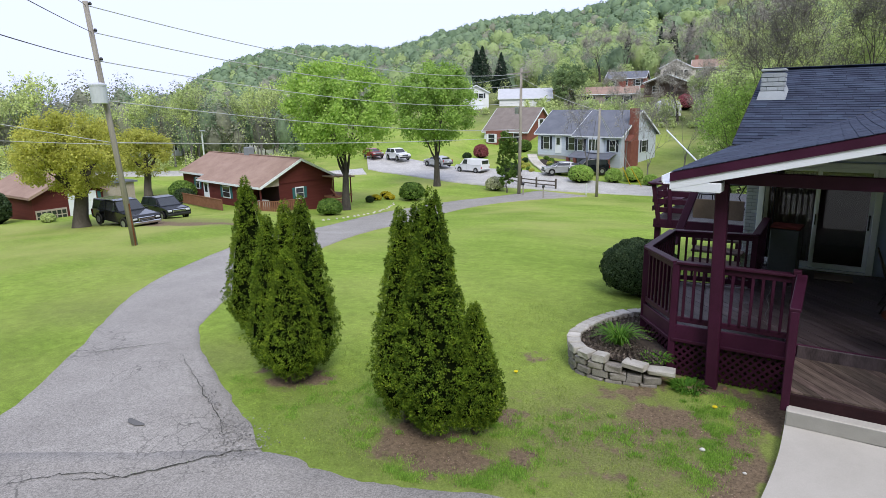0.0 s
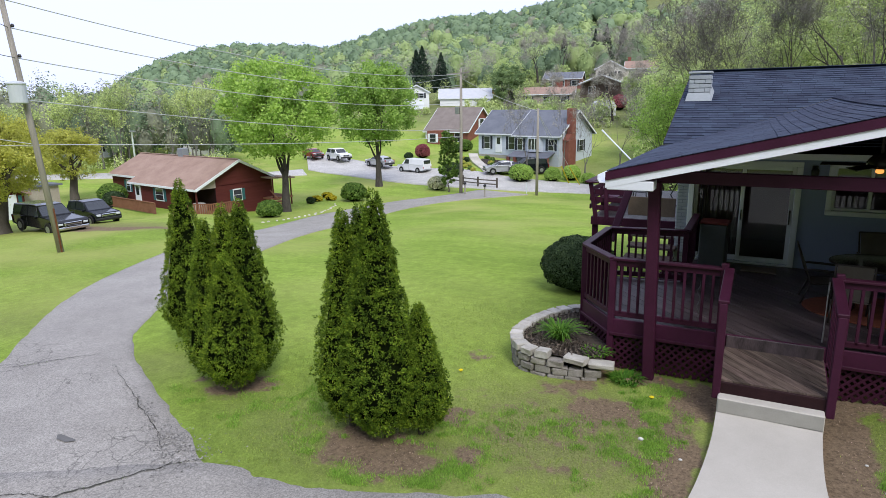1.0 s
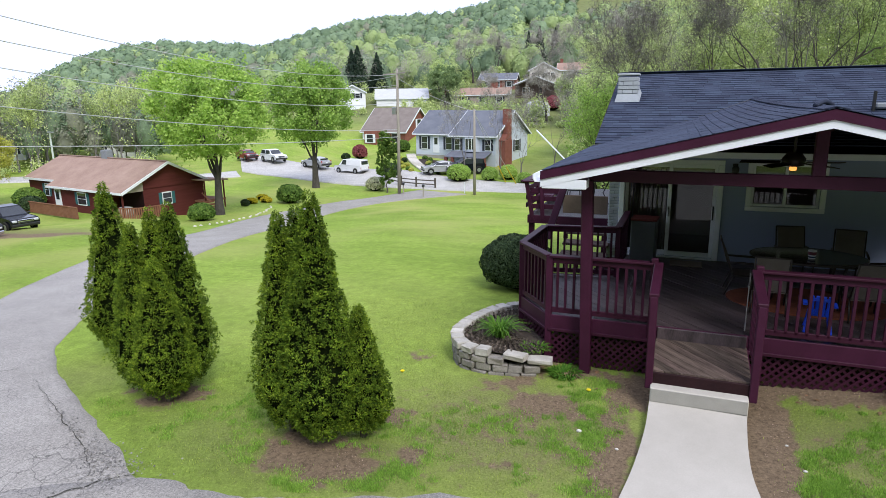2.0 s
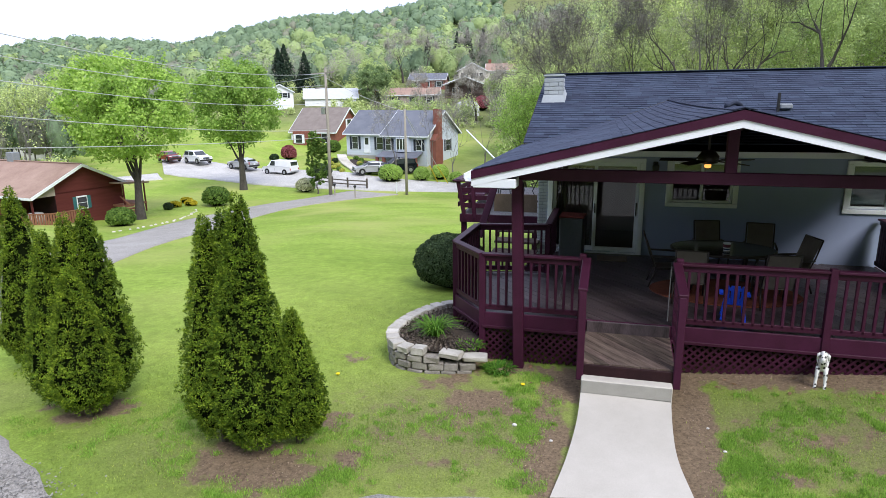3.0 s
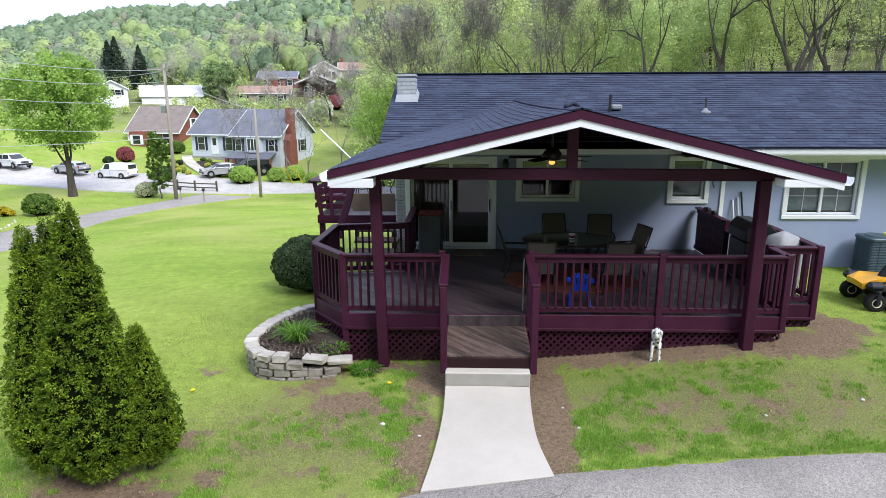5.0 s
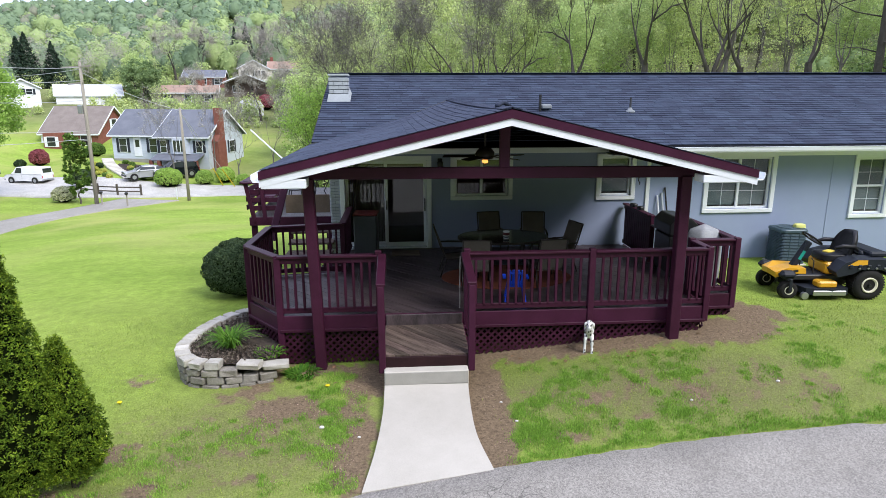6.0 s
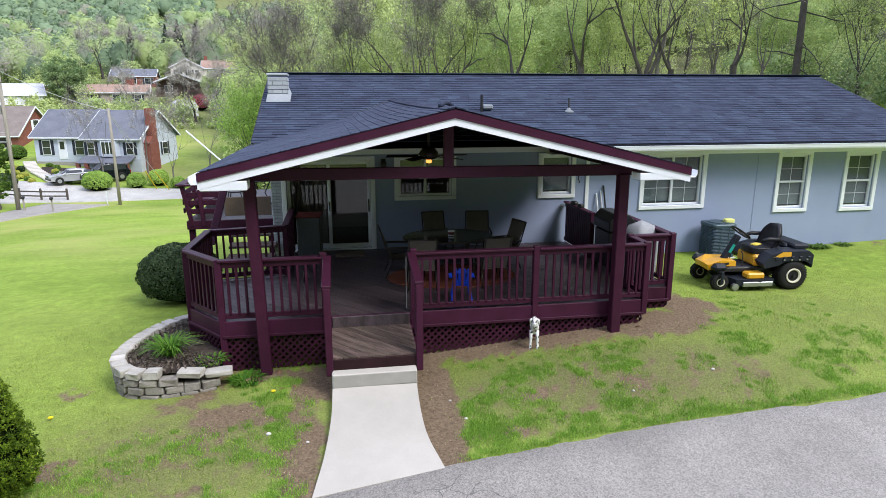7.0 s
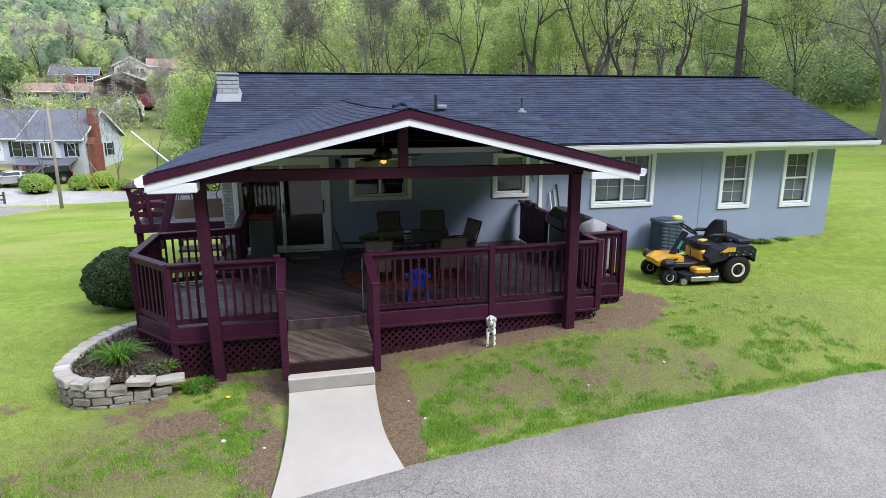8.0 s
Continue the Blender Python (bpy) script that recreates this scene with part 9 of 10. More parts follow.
    for x, y, s in ((-0.80, -1.04, 1.2), (1.75, -1.1, 0.8), (4.2, -0.9, 0.8), (5.6, -0.6, 1.0), (-0.3, -1.3, 0.8), (1.62, -0.6, 0.7)):
        solid("pebble", B().lathe([(0.01, 0.0), (0.028, 0.008), (0.03, 0.02), (0.012, 0.032)], 8), STONE_PALE, "small pale pebble on bare earth", "pebble", "pebbles", smooth=True, at=pose(x, y, float(ground_z(x, y))) @ Matrix.Diagonal((s, s * 0.8, s, 1)))


STONE_PALE = mat("pale_pebble", (0.55, 0.53, 0.5), (0.66, 0.64, 0.6), rough=0.8)
GRASS = leaf_mat("grass_blade", (0.18, 0.27, 0.046), (0.36, 0.45, 0.09), island=0.5, through_light=0.3, scale=0.8, pieces=0)
TUFT = leaf_mat("tuft_blade", (0.17, 0.34, 0.045), (0.32, 0.51, 0.09), island=0.35, through_light=0.35, scale=1.5, pieces=0)
grass()


# ---- the neighbourhood ----
RED_SIDING = mat("red_brown_siding", (0.085, 0.020, 0.018), (0.125, 0.032, 0.028), rough=0.75, scale=1, fine=14, bump=0.2, stretch=(0.4, 0.4, 6))
BROWN_ROOF = mat("brown_shingle", (0.26, 0.172, 0.135), (0.39, 0.275, 0.22), rough=0.95, scale=0.8, fine=9, bump=0.4)
GREY_SIDING = mat("pale_grey_siding", (0.47, 0.52, 0.60), (0.57, 0.62, 0.70), rough=0.6, scale=0.8, fine=8, bump=0.25, stretch=(0.3, 0.3, 8))
GREY_ROOF = mat("grey_shingle", (0.115, 0.125, 0.15), (0.18, 0.19, 0.22), rough=0.95, scale=0.8, fine=8, bump=0.4)
RED_BRICK = mat("red_brick", (0.17, 0.06, 0.045), (0.27, 0.11, 0.085), rough=0.85, scale=2, fine=9, bump=0.4)
TAN_WALL = mat("tan_wall", (0.34, 0.29, 0.24), (0.44, 0.39, 0.33), rough=0.8, scale=1, fine=8, bump=0.2)
WHITE_WALL = mat("white_siding", (0.68, 0.69, 0.70), (0.78, 0.79, 0.80), rough=0.6, scale=1, fine=10, bump=0.2, stretch=(0.3, 0.3, 8))
TEAL = mat("teal_shutter", (0.03, 0.11, 0.12), (0.05, 0.15, 0.16), rough=0.6)
DARK_SHUTTER = mat("dark_shutter", (0.02, 0.025, 0.035), (0.035, 0.04, 0.05), rough=0.6)
PATIO_WOOD = mat("stained_fence_wood", (0.17, 0.075, 0.045), (0.27, 0.13, 0.08), rough=0.8, scale=2, fine=15)
STONE_STEP = mat("pale_stone", (0.50, 0.47, 0.42), (0.64, 0.61, 0.56), rough=0.9, scale=2, fine=20, bump=0.4, pieces=0.12)


def far_window(house, x, y, z, w, h, face, shutter=None, sill=True):
    """A framed window on a wall. face: 'y-' the front, 'x+' the right-hand end."""
    def place(u, d, v, su, sd, sv):
        return ((x + u, y - d, z + v), (su, sd, sv)) if face == "y-" else ((x + d, y + u, z + v), (sd, su, sv))
    c, s = place(0, 0.03, 0, w + 0.16, 0.06, h + 0.16)
    win = part("window", B().box(c, s, 0.01), WHITE, house)
    for k in (-1, 1):
        c, s = place(0, 0.065, k * h / 4, w, 0.02, h / 2 - 0.04)
        part("pane", B().box(c, s), DARK_GLASS, win)
    if shutter is not None:
        for k in (-1, 1):
            c, s = place(k * (w / 2 + 0.28), 0.03, 0, 0.36, 0.05, h + 0.1)
            part("shutter", B().box(c, s, 0.01), shutter, win)
    return win


def far_door(house, x, y, z, w, h, material=WHITE, face="y-"):
    c, s = ((x, y - 0.03, z + h / 2), (w + 0.16, 0.06, h + 0.1)) if face == "y-" else ((x + 0.03, y, z + h / 2), (0.06, w + 0.16, h + 0.1))
    d = part("door", B().box(c, s, 0.01), material, house)
    c, s = ((x, y - 0.07, z + h * 0.68), (w * 0.6, 0.02, h * 0.4)) if face == "y-" else ((x + 0.07, y, z + h * 0.68), (0.02, w * 0.6, h * 0.4))
    part("pane", B().box(c, s), DARK_GLASS, d)


def gable_block(house, x0, x1, y0, y1, z0, ze, zr, wall, roof, over=0.35, ridge="x", trim=WHITE):
    """Four walls and a pitched roof with fascia boards. ridge: the way in which the ridge runs."""
    part("wall", B().box(((x0 + x1) / 2, (y0 + y1) / 2, (z0 + ze) / 2), (x1 - x0, y1 - y0, ze - z0)), wall, house)
    if ridge == "x":
        ym = (y0 + y1) / 2
        k = (zr - ze) / (ym - y0)
        for x in (x0 + 0.06, x1 - 0.06):
            g = [(x, y0, ze), (x, y1, ze), (x, ym, zr)]
            part("gable_wall", B().slab(g, 0.1, (1 if x > (x0 + x1) / 2 else -1, 0, 0)), wall, house)
        for s, ya in ((-1, y0 - over), (1, y1 + over)):
            za = ze - k * over
            q = [(x0 - over, ya, za + .1), (x1 + over, ya, za + .1), (x1 + over, ym, zr + .1), (x0 - over, ym, zr + .1)]
            part("roof", B().slab(q, 0.12, (0, s * k, 1)), roof, house)
            part("fascia", B().box(((x0 + x1) / 2, ya - s * -0.02, za), (x1 - x0 + 2 * over, 0.05, 0.16)), trim, house)
            for x in (x0 - over - 0.02, x1 + over + 0.02):
                part("rake_board", B().bar((x, ya, za + 0.0), (x, ym, zr + 0.0), 0.05, 0.2), trim, house)
    else:
        xm = (x0 + x1) / 2
        k = (zr - ze) / (xm - x0)
        for y in (y0 + 0.06, y1 - 0.06):
            part("gable_wall", B().slab([(x0, y, ze), (x1, y, ze), (xm, y, zr)], 0.1, (0, -1 if y < (y0 + y1) / 2 else 1, 0)), wall, house)
        for s, xa in ((-1, x0 - over), (1, x1 + over)):
            za = ze - k * over
            q = [(xa, y0 - over, za + .1), (xm, y0 - over, zr + .1), (xm, y1 + over, zr + .1), (xa, y1 + over, za + .1)]
            part("roof", B().slab(q, 0.12, (s * k, 0, 1)), roof, house)
            part("fascia", B().box((xa, (y0 + y1) / 2, za), (0.05, y1 - y0 + 2 * over, 0.16)), trim, house)
            for y in (y0 - over - 0.02, y1 + over + 0.02):
                part("rake_board", B().bar((xa, y, za), (xm, y, zr), 0.05, 0.2), trim, house)


def red_house():
    at = pose(-39.4, 25.7, -4.6, 0, 0, -10) @ Matrix.Diagonal((0.95, 0.77, 0.97, 1))
    h = thing("red_house", "low red-brown bungalow with a tan shingle roof", "house", at=at)
    k = 0.39  # the roof's pitch
    for x0, x1, y0 in ((-16.3, -10.9, 1.0), (-10.9, 0.4, 0.0)):
        part("roof", B().slab([(x0, y0, 2.12 + k * y0), (x1, y0, 2.12 + k * y0), (x1, 5.4, 2.12 + k * 5.4), (x0, 5.4, 2.12 + k * 5.4)], 0.13, (0, -k, 1)), BROWN_ROOF, h)
        part("fascia", B().box(((x0 + x1) / 2, y0 - 0.02, 2.03 + k * y0), (x1 - x0, 0.05, 0.18)), WHITE, h)
    part("roof", B().slab([(-16.3, 5.4, 4.226), (0.4, 5.4, 4.226), (0.4, 10.4, 2.3), (-16.3, 10.4, 2.3)], 0.13, (0, k, 1)), BROWN_ROOF, h)
    part("ridge_cap", B().box((-8, 5.4, 4.25), (16.6, 0.3, 0.05)), BROWN_ROOF, h)
    part("rake_board", B().bar((0.42, 0, 2.03), (0.42, 5.4, 4.13), 0.05, 0.22), WHITE, h)
    part("rake_board", B().bar((0.42, 5.4, 4.13), (0.42, 10.4, 2.2), 0.05, 0.22), WHITE, h)
    part("wall", B().box((-13.4, 5.6, 0.9), (5.4, 8.4, 3.2)), RED_SIDING, h)
    part("wall", B().box((-7.05, 5.1, 0.75), (7.3, 9.4, 2.9)), RED_SIDING, h)
    part("wall", B().box((-1.7, 6.2, 0.75), (3.4, 7.2, 2.9)), RED_SIDING, h)
    part("gable_wall", B().slab([(0.0, 2.6, 2.1), (0.0, 9.8, 2.1), (0.0, 9.8, 2.4), (0.0, 5.4, 4.1), (0.0, 2.6, 3.0)], 0.12, (1, 0, 0)), RED_SIDING, h)
    part("porch_gable", B().slab([(0.05, 0.3, 2.02), (0.05, 2.6, 2.02), (0.05, 2.6, 2.95), (0.05, 0.3, 2.1)], 0.06, (1, 0, 0)), TAN_WALL, h)
    # Recess wall darker than the siding: porch shade in its colour.
    part("porch_wall", B().box((-1.7, 2.57, 0.9), (3.4, 0.06, 2.4)), MAROON_DARK, h)
    for x in (-0.05, -3.2):
        part("porch_post", B().box((x, 0.35, 0.75), (0.14, 0.14, 2.6), 0.01), RED_SIDING, h)
    far_door(h, -9.7, 0.4, 0.0, 0.85, 2.0)
    far_window(h, -5.9, 0.4, 1.25, 1.2, 0.95, "y-", TEAL)
    far_window(h, -13.0, 1.4, 1.5, 0.6, 1.0, "y-", TEAL)
    far_window(h, 0.0, 5.2, 1.2, 0.95, 0.9, "x+", TEAL)
    part("chimney", B().box((-8.6, 5.6, 4.45), (0.9, 0.8, 0.9), 0.03), MORTAR, h)
    # side porch with stairs behind
    part("side_deck", B().box((-0.4, 10.0, 0.55), (3.2, 3.0, 0.16)), PATIO_WOOD, h)
    part("side_roof", B().slab([(-2.0, 8.4, 2.5), (1.4, 8.4, 2.5), (1.4, 11.8, 2.3), (-2.0, 11.8, 2.3)], 0.12, (0, 0.05, 1)), BROWN_ROOF, h)
    for x, y in ((1.1, 8.9), (1.1, 11.4), (-1.8, 11.4)):
        part("side_post", B().box((x, y, 1.1), (0.12, 0.12, 2.6), 0.01), RED_SIDING, h)
    for k in range(4):
        part("stair", B().box((1.35 + 0.28 * k, 9.0, 0.5 - 0.18 * k), (0.3, 1.2, 0.12), 0.01), PATIO_WOOD, h)
    part("stair_rail", B().bar((1.2, 8.4, 1.35), (2.3, 8.4, 0.65), 0.06, 0.1), PATIO_WOOD, h)
    f = thing("deck_fence", "low stained wooden fence before the red bungalow", "fence", at=pose(-39.4, 25.7, -4.45, 0, 0, -10))
    for (xa, ya), (xb, yb) in (((-11.6, -1.5), (-3.2, -1.5)), ((-1.4, -1.0), (1.4, 0.6)), ((1.4, 0.6), (1.6, 2.6))):
        part("rail", B().bar((xa, ya, 0.78), (xb, yb, 0.78), 0.1, 0.07), PATIO_WOOD, f)
        n = int(math.hypot(xb - xa, yb - ya) / 0.17)
        me = B().box((0, 0, 0), (0.13, 0.03, 0.85)).mesh("picket")
        for k in range(n + 1):
            ob = part("picket", me, PATIO_WOOD, f)
            ob.location = (xa + (xb - xa) * k / n, ya + (yb - ya) * k / n, 0.32)
            ob.rotation_euler = (0, 0, math.atan2(yb - ya, xb - xa))
    solid("covered_grill", B().lathe([(0.75, 0), (0.8, 0.5), (0.6, 0.95), (0.2, 1.05)], 10), mat("pale_cover", (0.4, 0.4, 0.38)), "pale cloth-covered barbecue on the porch", "barbecue", smooth=True, at=pose(-39.9, 26.6, -4.55, 0, 0, 20) @ Matrix.Scale(0.8, 4))


def grey_house():
    h = thing("grey_house", "pale grey two-level house with dark shutters and brick chimney", "house", at=pose(-21.6, 66.0, -4.2, 0, 0, -13) @ Matrix.Translation((-7.3, 4.6, 0)) @ Matrix.Diagonal((0.91, 0.94, 1, 1)) @ Matrix.Translation((7.3, -4.6, 0)))
    gable_block(h, -14.6, -7.0, 1.4, 9.4, -0.5, 4.0, 6.75, GREY_SIDING, GREY_ROOF, 0.4)
    gable_block(h, -7.0, 0.0, 0.0, 9.2, -0.8, 3.9, 6.7, GREY_SIDING, GREY_ROOF, 0.42)
    part("basement_wall", B().box((-10.8, 1.37, 0.35), (7.5, 0.06, 1.3)), CONCRETE_FACE, h)
    for x, sh in ((-13.0, DARK_SHUTTER), (-8.6, DARK_SHUTTER)):
        far_window(h, x, 1.4, 2.6, 1.0, 1.6, "y-", sh)
    far_door(h, -10.9, 1.4, 1.35, 0.95, 2.2)
    bay = part("bay_window", B().slab([(-5.0, -0.02, 1.75), (-4.6, -0.55, 1.75), (-2.9, -0.55, 1.75), (-2.5, -0.02, 1.75)], -1.75), GREY_SIDING, h)
    for x in (-4.25, -3.75, -3.25):
        part("pane", B().box((x, -0.57, 2.7), (0.42, 0.04, 1.3), 0.01), DARK_GLASS, bay)
    for x in (-4.52, -4.0, -3.5, -2.98):
        part("mullion", B().box((x, -0.58, 2.7), (0.09, 0.06, 1.5), 0.01), WHITE, bay)
    far_window(h, -6.2, 0.0, 2.6, 0.8, 1.4, "y-", DARK_SHUTTER)
    far_window(h, -1.2, 0.0, 2.6, 0.8, 1.3, "y-", DARK_SHUTTER)
    part("porch_roof", B().slab([(-7.2, -1.9, 1.15), (-0.6, -1.9, 1.15), (-0.6, 0.0, 1.75), (-7.2, 0.0, 1.75)], 0.1, (0, -0.3, 1)), GREY_ROOF, h)
    part("garage_door", B().box((-4.0, -0.03, 0.05), (3.4, 0.06, 1.9), 0.01), MAROON_DARK, h)
    for x in (-7.0, -5.9, -2.2, -0.8):
        part("porch_pier", B().box((x, -1.7, 0.2), (0.4, 0.4, 1.9), 0.02), RED_BRICK, h)
    ch = part("chimney", B().box((0.45, 2.0, 1.0), (0.9, 2.0, 4.4), 0.03), RED_BRICK, h, "tall stepped red brick chimney")
    part("chimney_shaft", B().box((0.45, 2.35, 4.9), (0.8, 1.15, 4.2), 0.03), RED_BRICK, ch)
    part("chimney_shoulder", B().bar((0.45, 1.05, 3.0), (0.45, 1.85, 3.75), 0.84, 0.45), RED_BRICK, ch)
    far_window(h, 0.0, 6.0, 2.3, 1.2, 1.4, "x+", DARK_SHUTTER)
    # stone steps up the bank, with low shrubs on both sides
    st = thing("garden_steps", "curving pale stone steps up a planted bank", "steps", at=pose(-30.0, 59.5, 0))
    flight = spline([(1.1, 1.0, 0), (-0.4, 3.1, 0), (-2.2, 5.3, 0), (-3.9, 7.8, 0), (-5.3, 10.4, 0)], 4)
    for k, p in enumerate(flight):
        q = flight[min(k + 1, len(flight) - 1)] - flight[max(k - 1, 0)]
        z = float(ground_z(-30.0 + p.x, 59.5 + p.y)) + 0.07 + 0.012 * k
        part("stone_step", B().box((p.x, p.y, z), (1.25, 0.52, 0.2), 0.03, Euler((0, 0, math.atan2(q.y, q.x) - math.pi / 2)).to_matrix()), STONE_STEP, st)
    rng = random.Random(4)
    for k in range(16):
        t = (k // 2) / 8
        s = -1 if k % 2 else 1
        x, y = -29.2 - 5.6 * t + s * rng.uniform(1.3, 2.3) - (0.5 if s < 0 else 0), 60.6 + 9.0 * t
        blob_shrub("shrub", x, y, rng.uniform(0.3, 0.5), 0.4, rng.uniform(0.32, 0.6), 100 + k, 520, 0.11, rng.choice((SHRUB, SHRUB, YELLOW_LEAF, YEW)), "small clipped shrub on the planted bank", group="shrubs by the stone steps")
    solid("mulch_bed", B().add([(x, y, float(ground_z(x, y)) + 0.16) for x, y in ((-28.6, 60.4), (-24.8, 63.2), (-27.0, 67.0), (-33.2, 68.0), (-32.0, 64.0))], [(0, 1, 2, 3, 4)]), mat("dark_mulch", (0.03, 0.022, 0.018), (0.06, 0.045, 0.036), bump=0.6), "dark mulch bed beside the stone steps", "garden bed", kind="structure")


def other_houses():
    h = thing("brick_house", "steep-roofed red brick house with white trim", "house", at=pose(-43.2, 86.0, -3.3, 0, 0, -8))
    gable_block(h, -8.6, 0.0, -0.6, 8.0, -0.8, 2.5, 6.1, RED_BRICK, mat("brown_grey_shingle", (0.17, 0.14, 0.125), (0.25, 0.215, 0.19), scale=1, fine=8), 0.35)
    far_window(h, 0.0, 3.7, 3.5, 1.1, 1.5, "x+", WHITE)
    far_window(h, -1.8, -0.6, 1.4, 1.5, 1.4, "y-")
    far_window(h, -7.7, -0.6, 1.4, 0.9, 1.4, "y-", WHITE)
    far_window(h, -5.8, -2.4, 1.3, 1.2, 1.3, "y-", WHITE)
    part("front_wing", B().box((-5.8, -1.2, 0.9), (2.4, 2.4, 3.2)), RED_BRICK, h)
    h = thing("white_house", "white two-storey house with a garage door", "house", at=pose(-64.4, 106.0, 2.0, 0, 0, 30))
    gable_block(h, -2.6, 2.6, 0, 8, -1, 3.9, 5.3, WHITE_WALL, GREY_ROOF, 0.3, ridge="y")
    part("garage_door", B().box((0.2, -0.04, 0.9), (2.6, 0.08, 1.9), 0.01), WHITE, h)
    far_window(h, -0.8, 0, 3.2, 0.9, 0.9, "y-", DARK_SHUTTER)
    far_window(h, 1.0, 0, 3.2, 0.9, 0.9, "y-", DARK_SHUTTER)
    h = thing("white_hall", "long white building with a grey roof", "building", at=pose(-56.0, 111.5, 2.2, 0, 0, 26))
    gable_block(h, -5.2, 5.4, 0, 8, -1, 2.4, 4.3, WHITE_WALL, mat("pale_roof", (0.42, 0.43, 0.45), (0.52, 0.53, 0.55)), 0.3)
    spec = [  # x, y, z, turn, width, depth, wall height, roof rise, wall, roof, label
        (-43.1, 137.4, 6.4, 9, 8.4, 8, 2.5, 1.5, RED_BRICK, GREY_ROOF, "red brick house below the woods"),
        (-39.7, 115.1, 2.4, 13, 10.6, 7, 2.9, 1.3, TAN_WALL, BROWN_ROOF, "long tan ranch house with a brown roof"),
        (-52.0, 121.0, 3.6, 20, 9, 7, 1.8, 1.0, PATIO_WOOD, BROWN_ROOF, "low wooden garage on the slope"),
        (-11.0, 148.0, 8.6, 5, 15, 9, 2.9, 1.7, TAN_WALL, BROWN_ROOF, "long tan house high on the slope"),
        (4.0, 152.0, 12.5, 0, 13, 9, 2.9, 1.7, WHITE_WALL, GREY_ROOF, "white house high on the slope"),
        (-90.0, 71.0, -4.5, 40, 9.5, 8, 3.0, 1.6, WHITE_WALL, GREY_ROOF, "white house among the valley trees"),
        (-104.0, 58.0, -4.5, 50, 10, 8, 3.0, 1.6, GREY_SIDING, GREY_ROOF, "pale house among the valley trees"),
    ]
    for x, y, z, turn, w, d, hw, rise, wall, roof, label in spec:
        z = float(ground_z(x, y)) - 0.2
        h = thing("far_house", label, "house", "houses on the hillside", at=pose(x, y, z, 0, 0, turn))
        gable_block(h, -w / 2, w / 2, 0, d, -1.5, hw, hw + rise, wall, roof, 0.4, ridge="y" if w == 9 else "x")
        for k in range(3):
            far_window(h, -w / 3 + k * w / 3, 0, hw - 1.1, 1.1, 1.2, "y-", DARK_SHUTTER if k != 1 else None)
            if hw > 4:
                far_window(h, -w / 3 + k * w / 3, 0, 1.0, 1.1, 1.2, "y-")
        if w in (13, 10.6):
            part("chimney", B().box((w / 4, d / 2, hw + rise + 0.4), (0.7, 0.7, 1.4), 0.02), RED_BRICK, h)
    s = solid("garden_shed", B().slab([(math.cos(a) * 2.0, 0, 1.3 + math.sin(a) * 1.3) for a in np.linspace(0, math.pi, 12)] + [(-2, 0, -0.3), (2, 0, -0.3)], -3.4, (0, -1, 0)), WHITE_WALL,
              "round-topped pale garden shed on the lawn", "shed", at=pose(-27.6, 110.6, float(ground_z(-27.6, 110.6)), 0, 0, 25))
    # cream house with a front gable, and the open porch house below it
    cream = mat("cream_siding", (0.62, 0.59, 0.52), (0.72, 0.69, 0.62), rough=0.6, scale=1, fine=10, bump=0.2, stretch=(0.3, 0.3, 8))
    h = thing("far_house", "cream two-storey house with a red-brown roof", "house", "houses on the hillside", at=pose(-34.0, 146.0, float(ground_z(-34.0, 146.0)), 0, 0, 8))
    gable_block(h, -3.4, 3.4, 0, 8, -1.5, 3.3, 5.1, cream, BROWN_ROOF, 0.4, ridge="y")
    gable_block(h, 3.4, 10.6, 1.2, 8, -1.5, 3.3, 5.0, cream, BROWN_ROOF, 0.4)
    for x in (-1.9, 0.6, 2.2):
        far_window(h, x, 0, 2.1, 0.8, 1.1, "y-", DARK_SHUTTER if x < 2 else None)
    for x in (5.2, 8.4):
        far_window(h, x, 1.2, 2.1, 1.0, 1.1, "y-", DARK_SHUTTER)
    part("chimney", B().box((4.0, 5, 5.4), (0.7, 0.7, 1.3), 0.02), RED_BRICK, h)
    h = thing("far_house", "brown house with a wide gabled open porch", "house", "houses on the hillside", at=pose(-31.8, 128.0, float(ground_z(-31.8, 128.0)) - 0.2, 0, 0, 8))
    porch_brown = mat("weathered_brown_boards", (0.10, 0.075, 0.06), (0.17, 0.13, 0.105), rough=0.8, scale=2, fine=9)
    gable_block(h, -4.4, 4.4, 2.6, 10, -1.5, 3.2, 4.9, porch_brown, BROWN_ROOF, 0.4, ridge="y")
    for s in (-1, 1):
        part("roof", B().slab([(s * 4.8, -0.3, 3.2), (0, -0.3, 5.03), (0, 2.3, 5.03), (s * 4.8, 2.3, 3.2)][::s], 0.12, (s * 0.4, 0, 1)), BROWN_ROOF, h)
        part("rake_board", B().bar((s * 4.8, -0.34, 3.12), (0, -0.34, 4.95), 0.05, 0.22), WHITE, h)
        part("porch_post", B().box((s * 4.2, 0, 1.2), (0.22, 0.22, 3.8), 0.01), porch_brown, h)
        part("porch_post", B().box((s * 1.6, 0, 1.2), (0.22, 0.22, 3.8), 0.01), porch_brown, h)
    part("porch_floor", B().box((0, 1.2, 0.5), (8.8, 2.8, 0.3)), porch_brown, h)
    part("porch_rail", B().box((0, 0, 1.5), (8.6, 0.1, 0.14)), porch_brown, h)
    far_window(h, -2.2, 2.6, 1.9, 1.4, 1.3, "y-")
    far_door(h, 1.2, 2.6, 0.6, 1.0, 2.1, porch_brown)


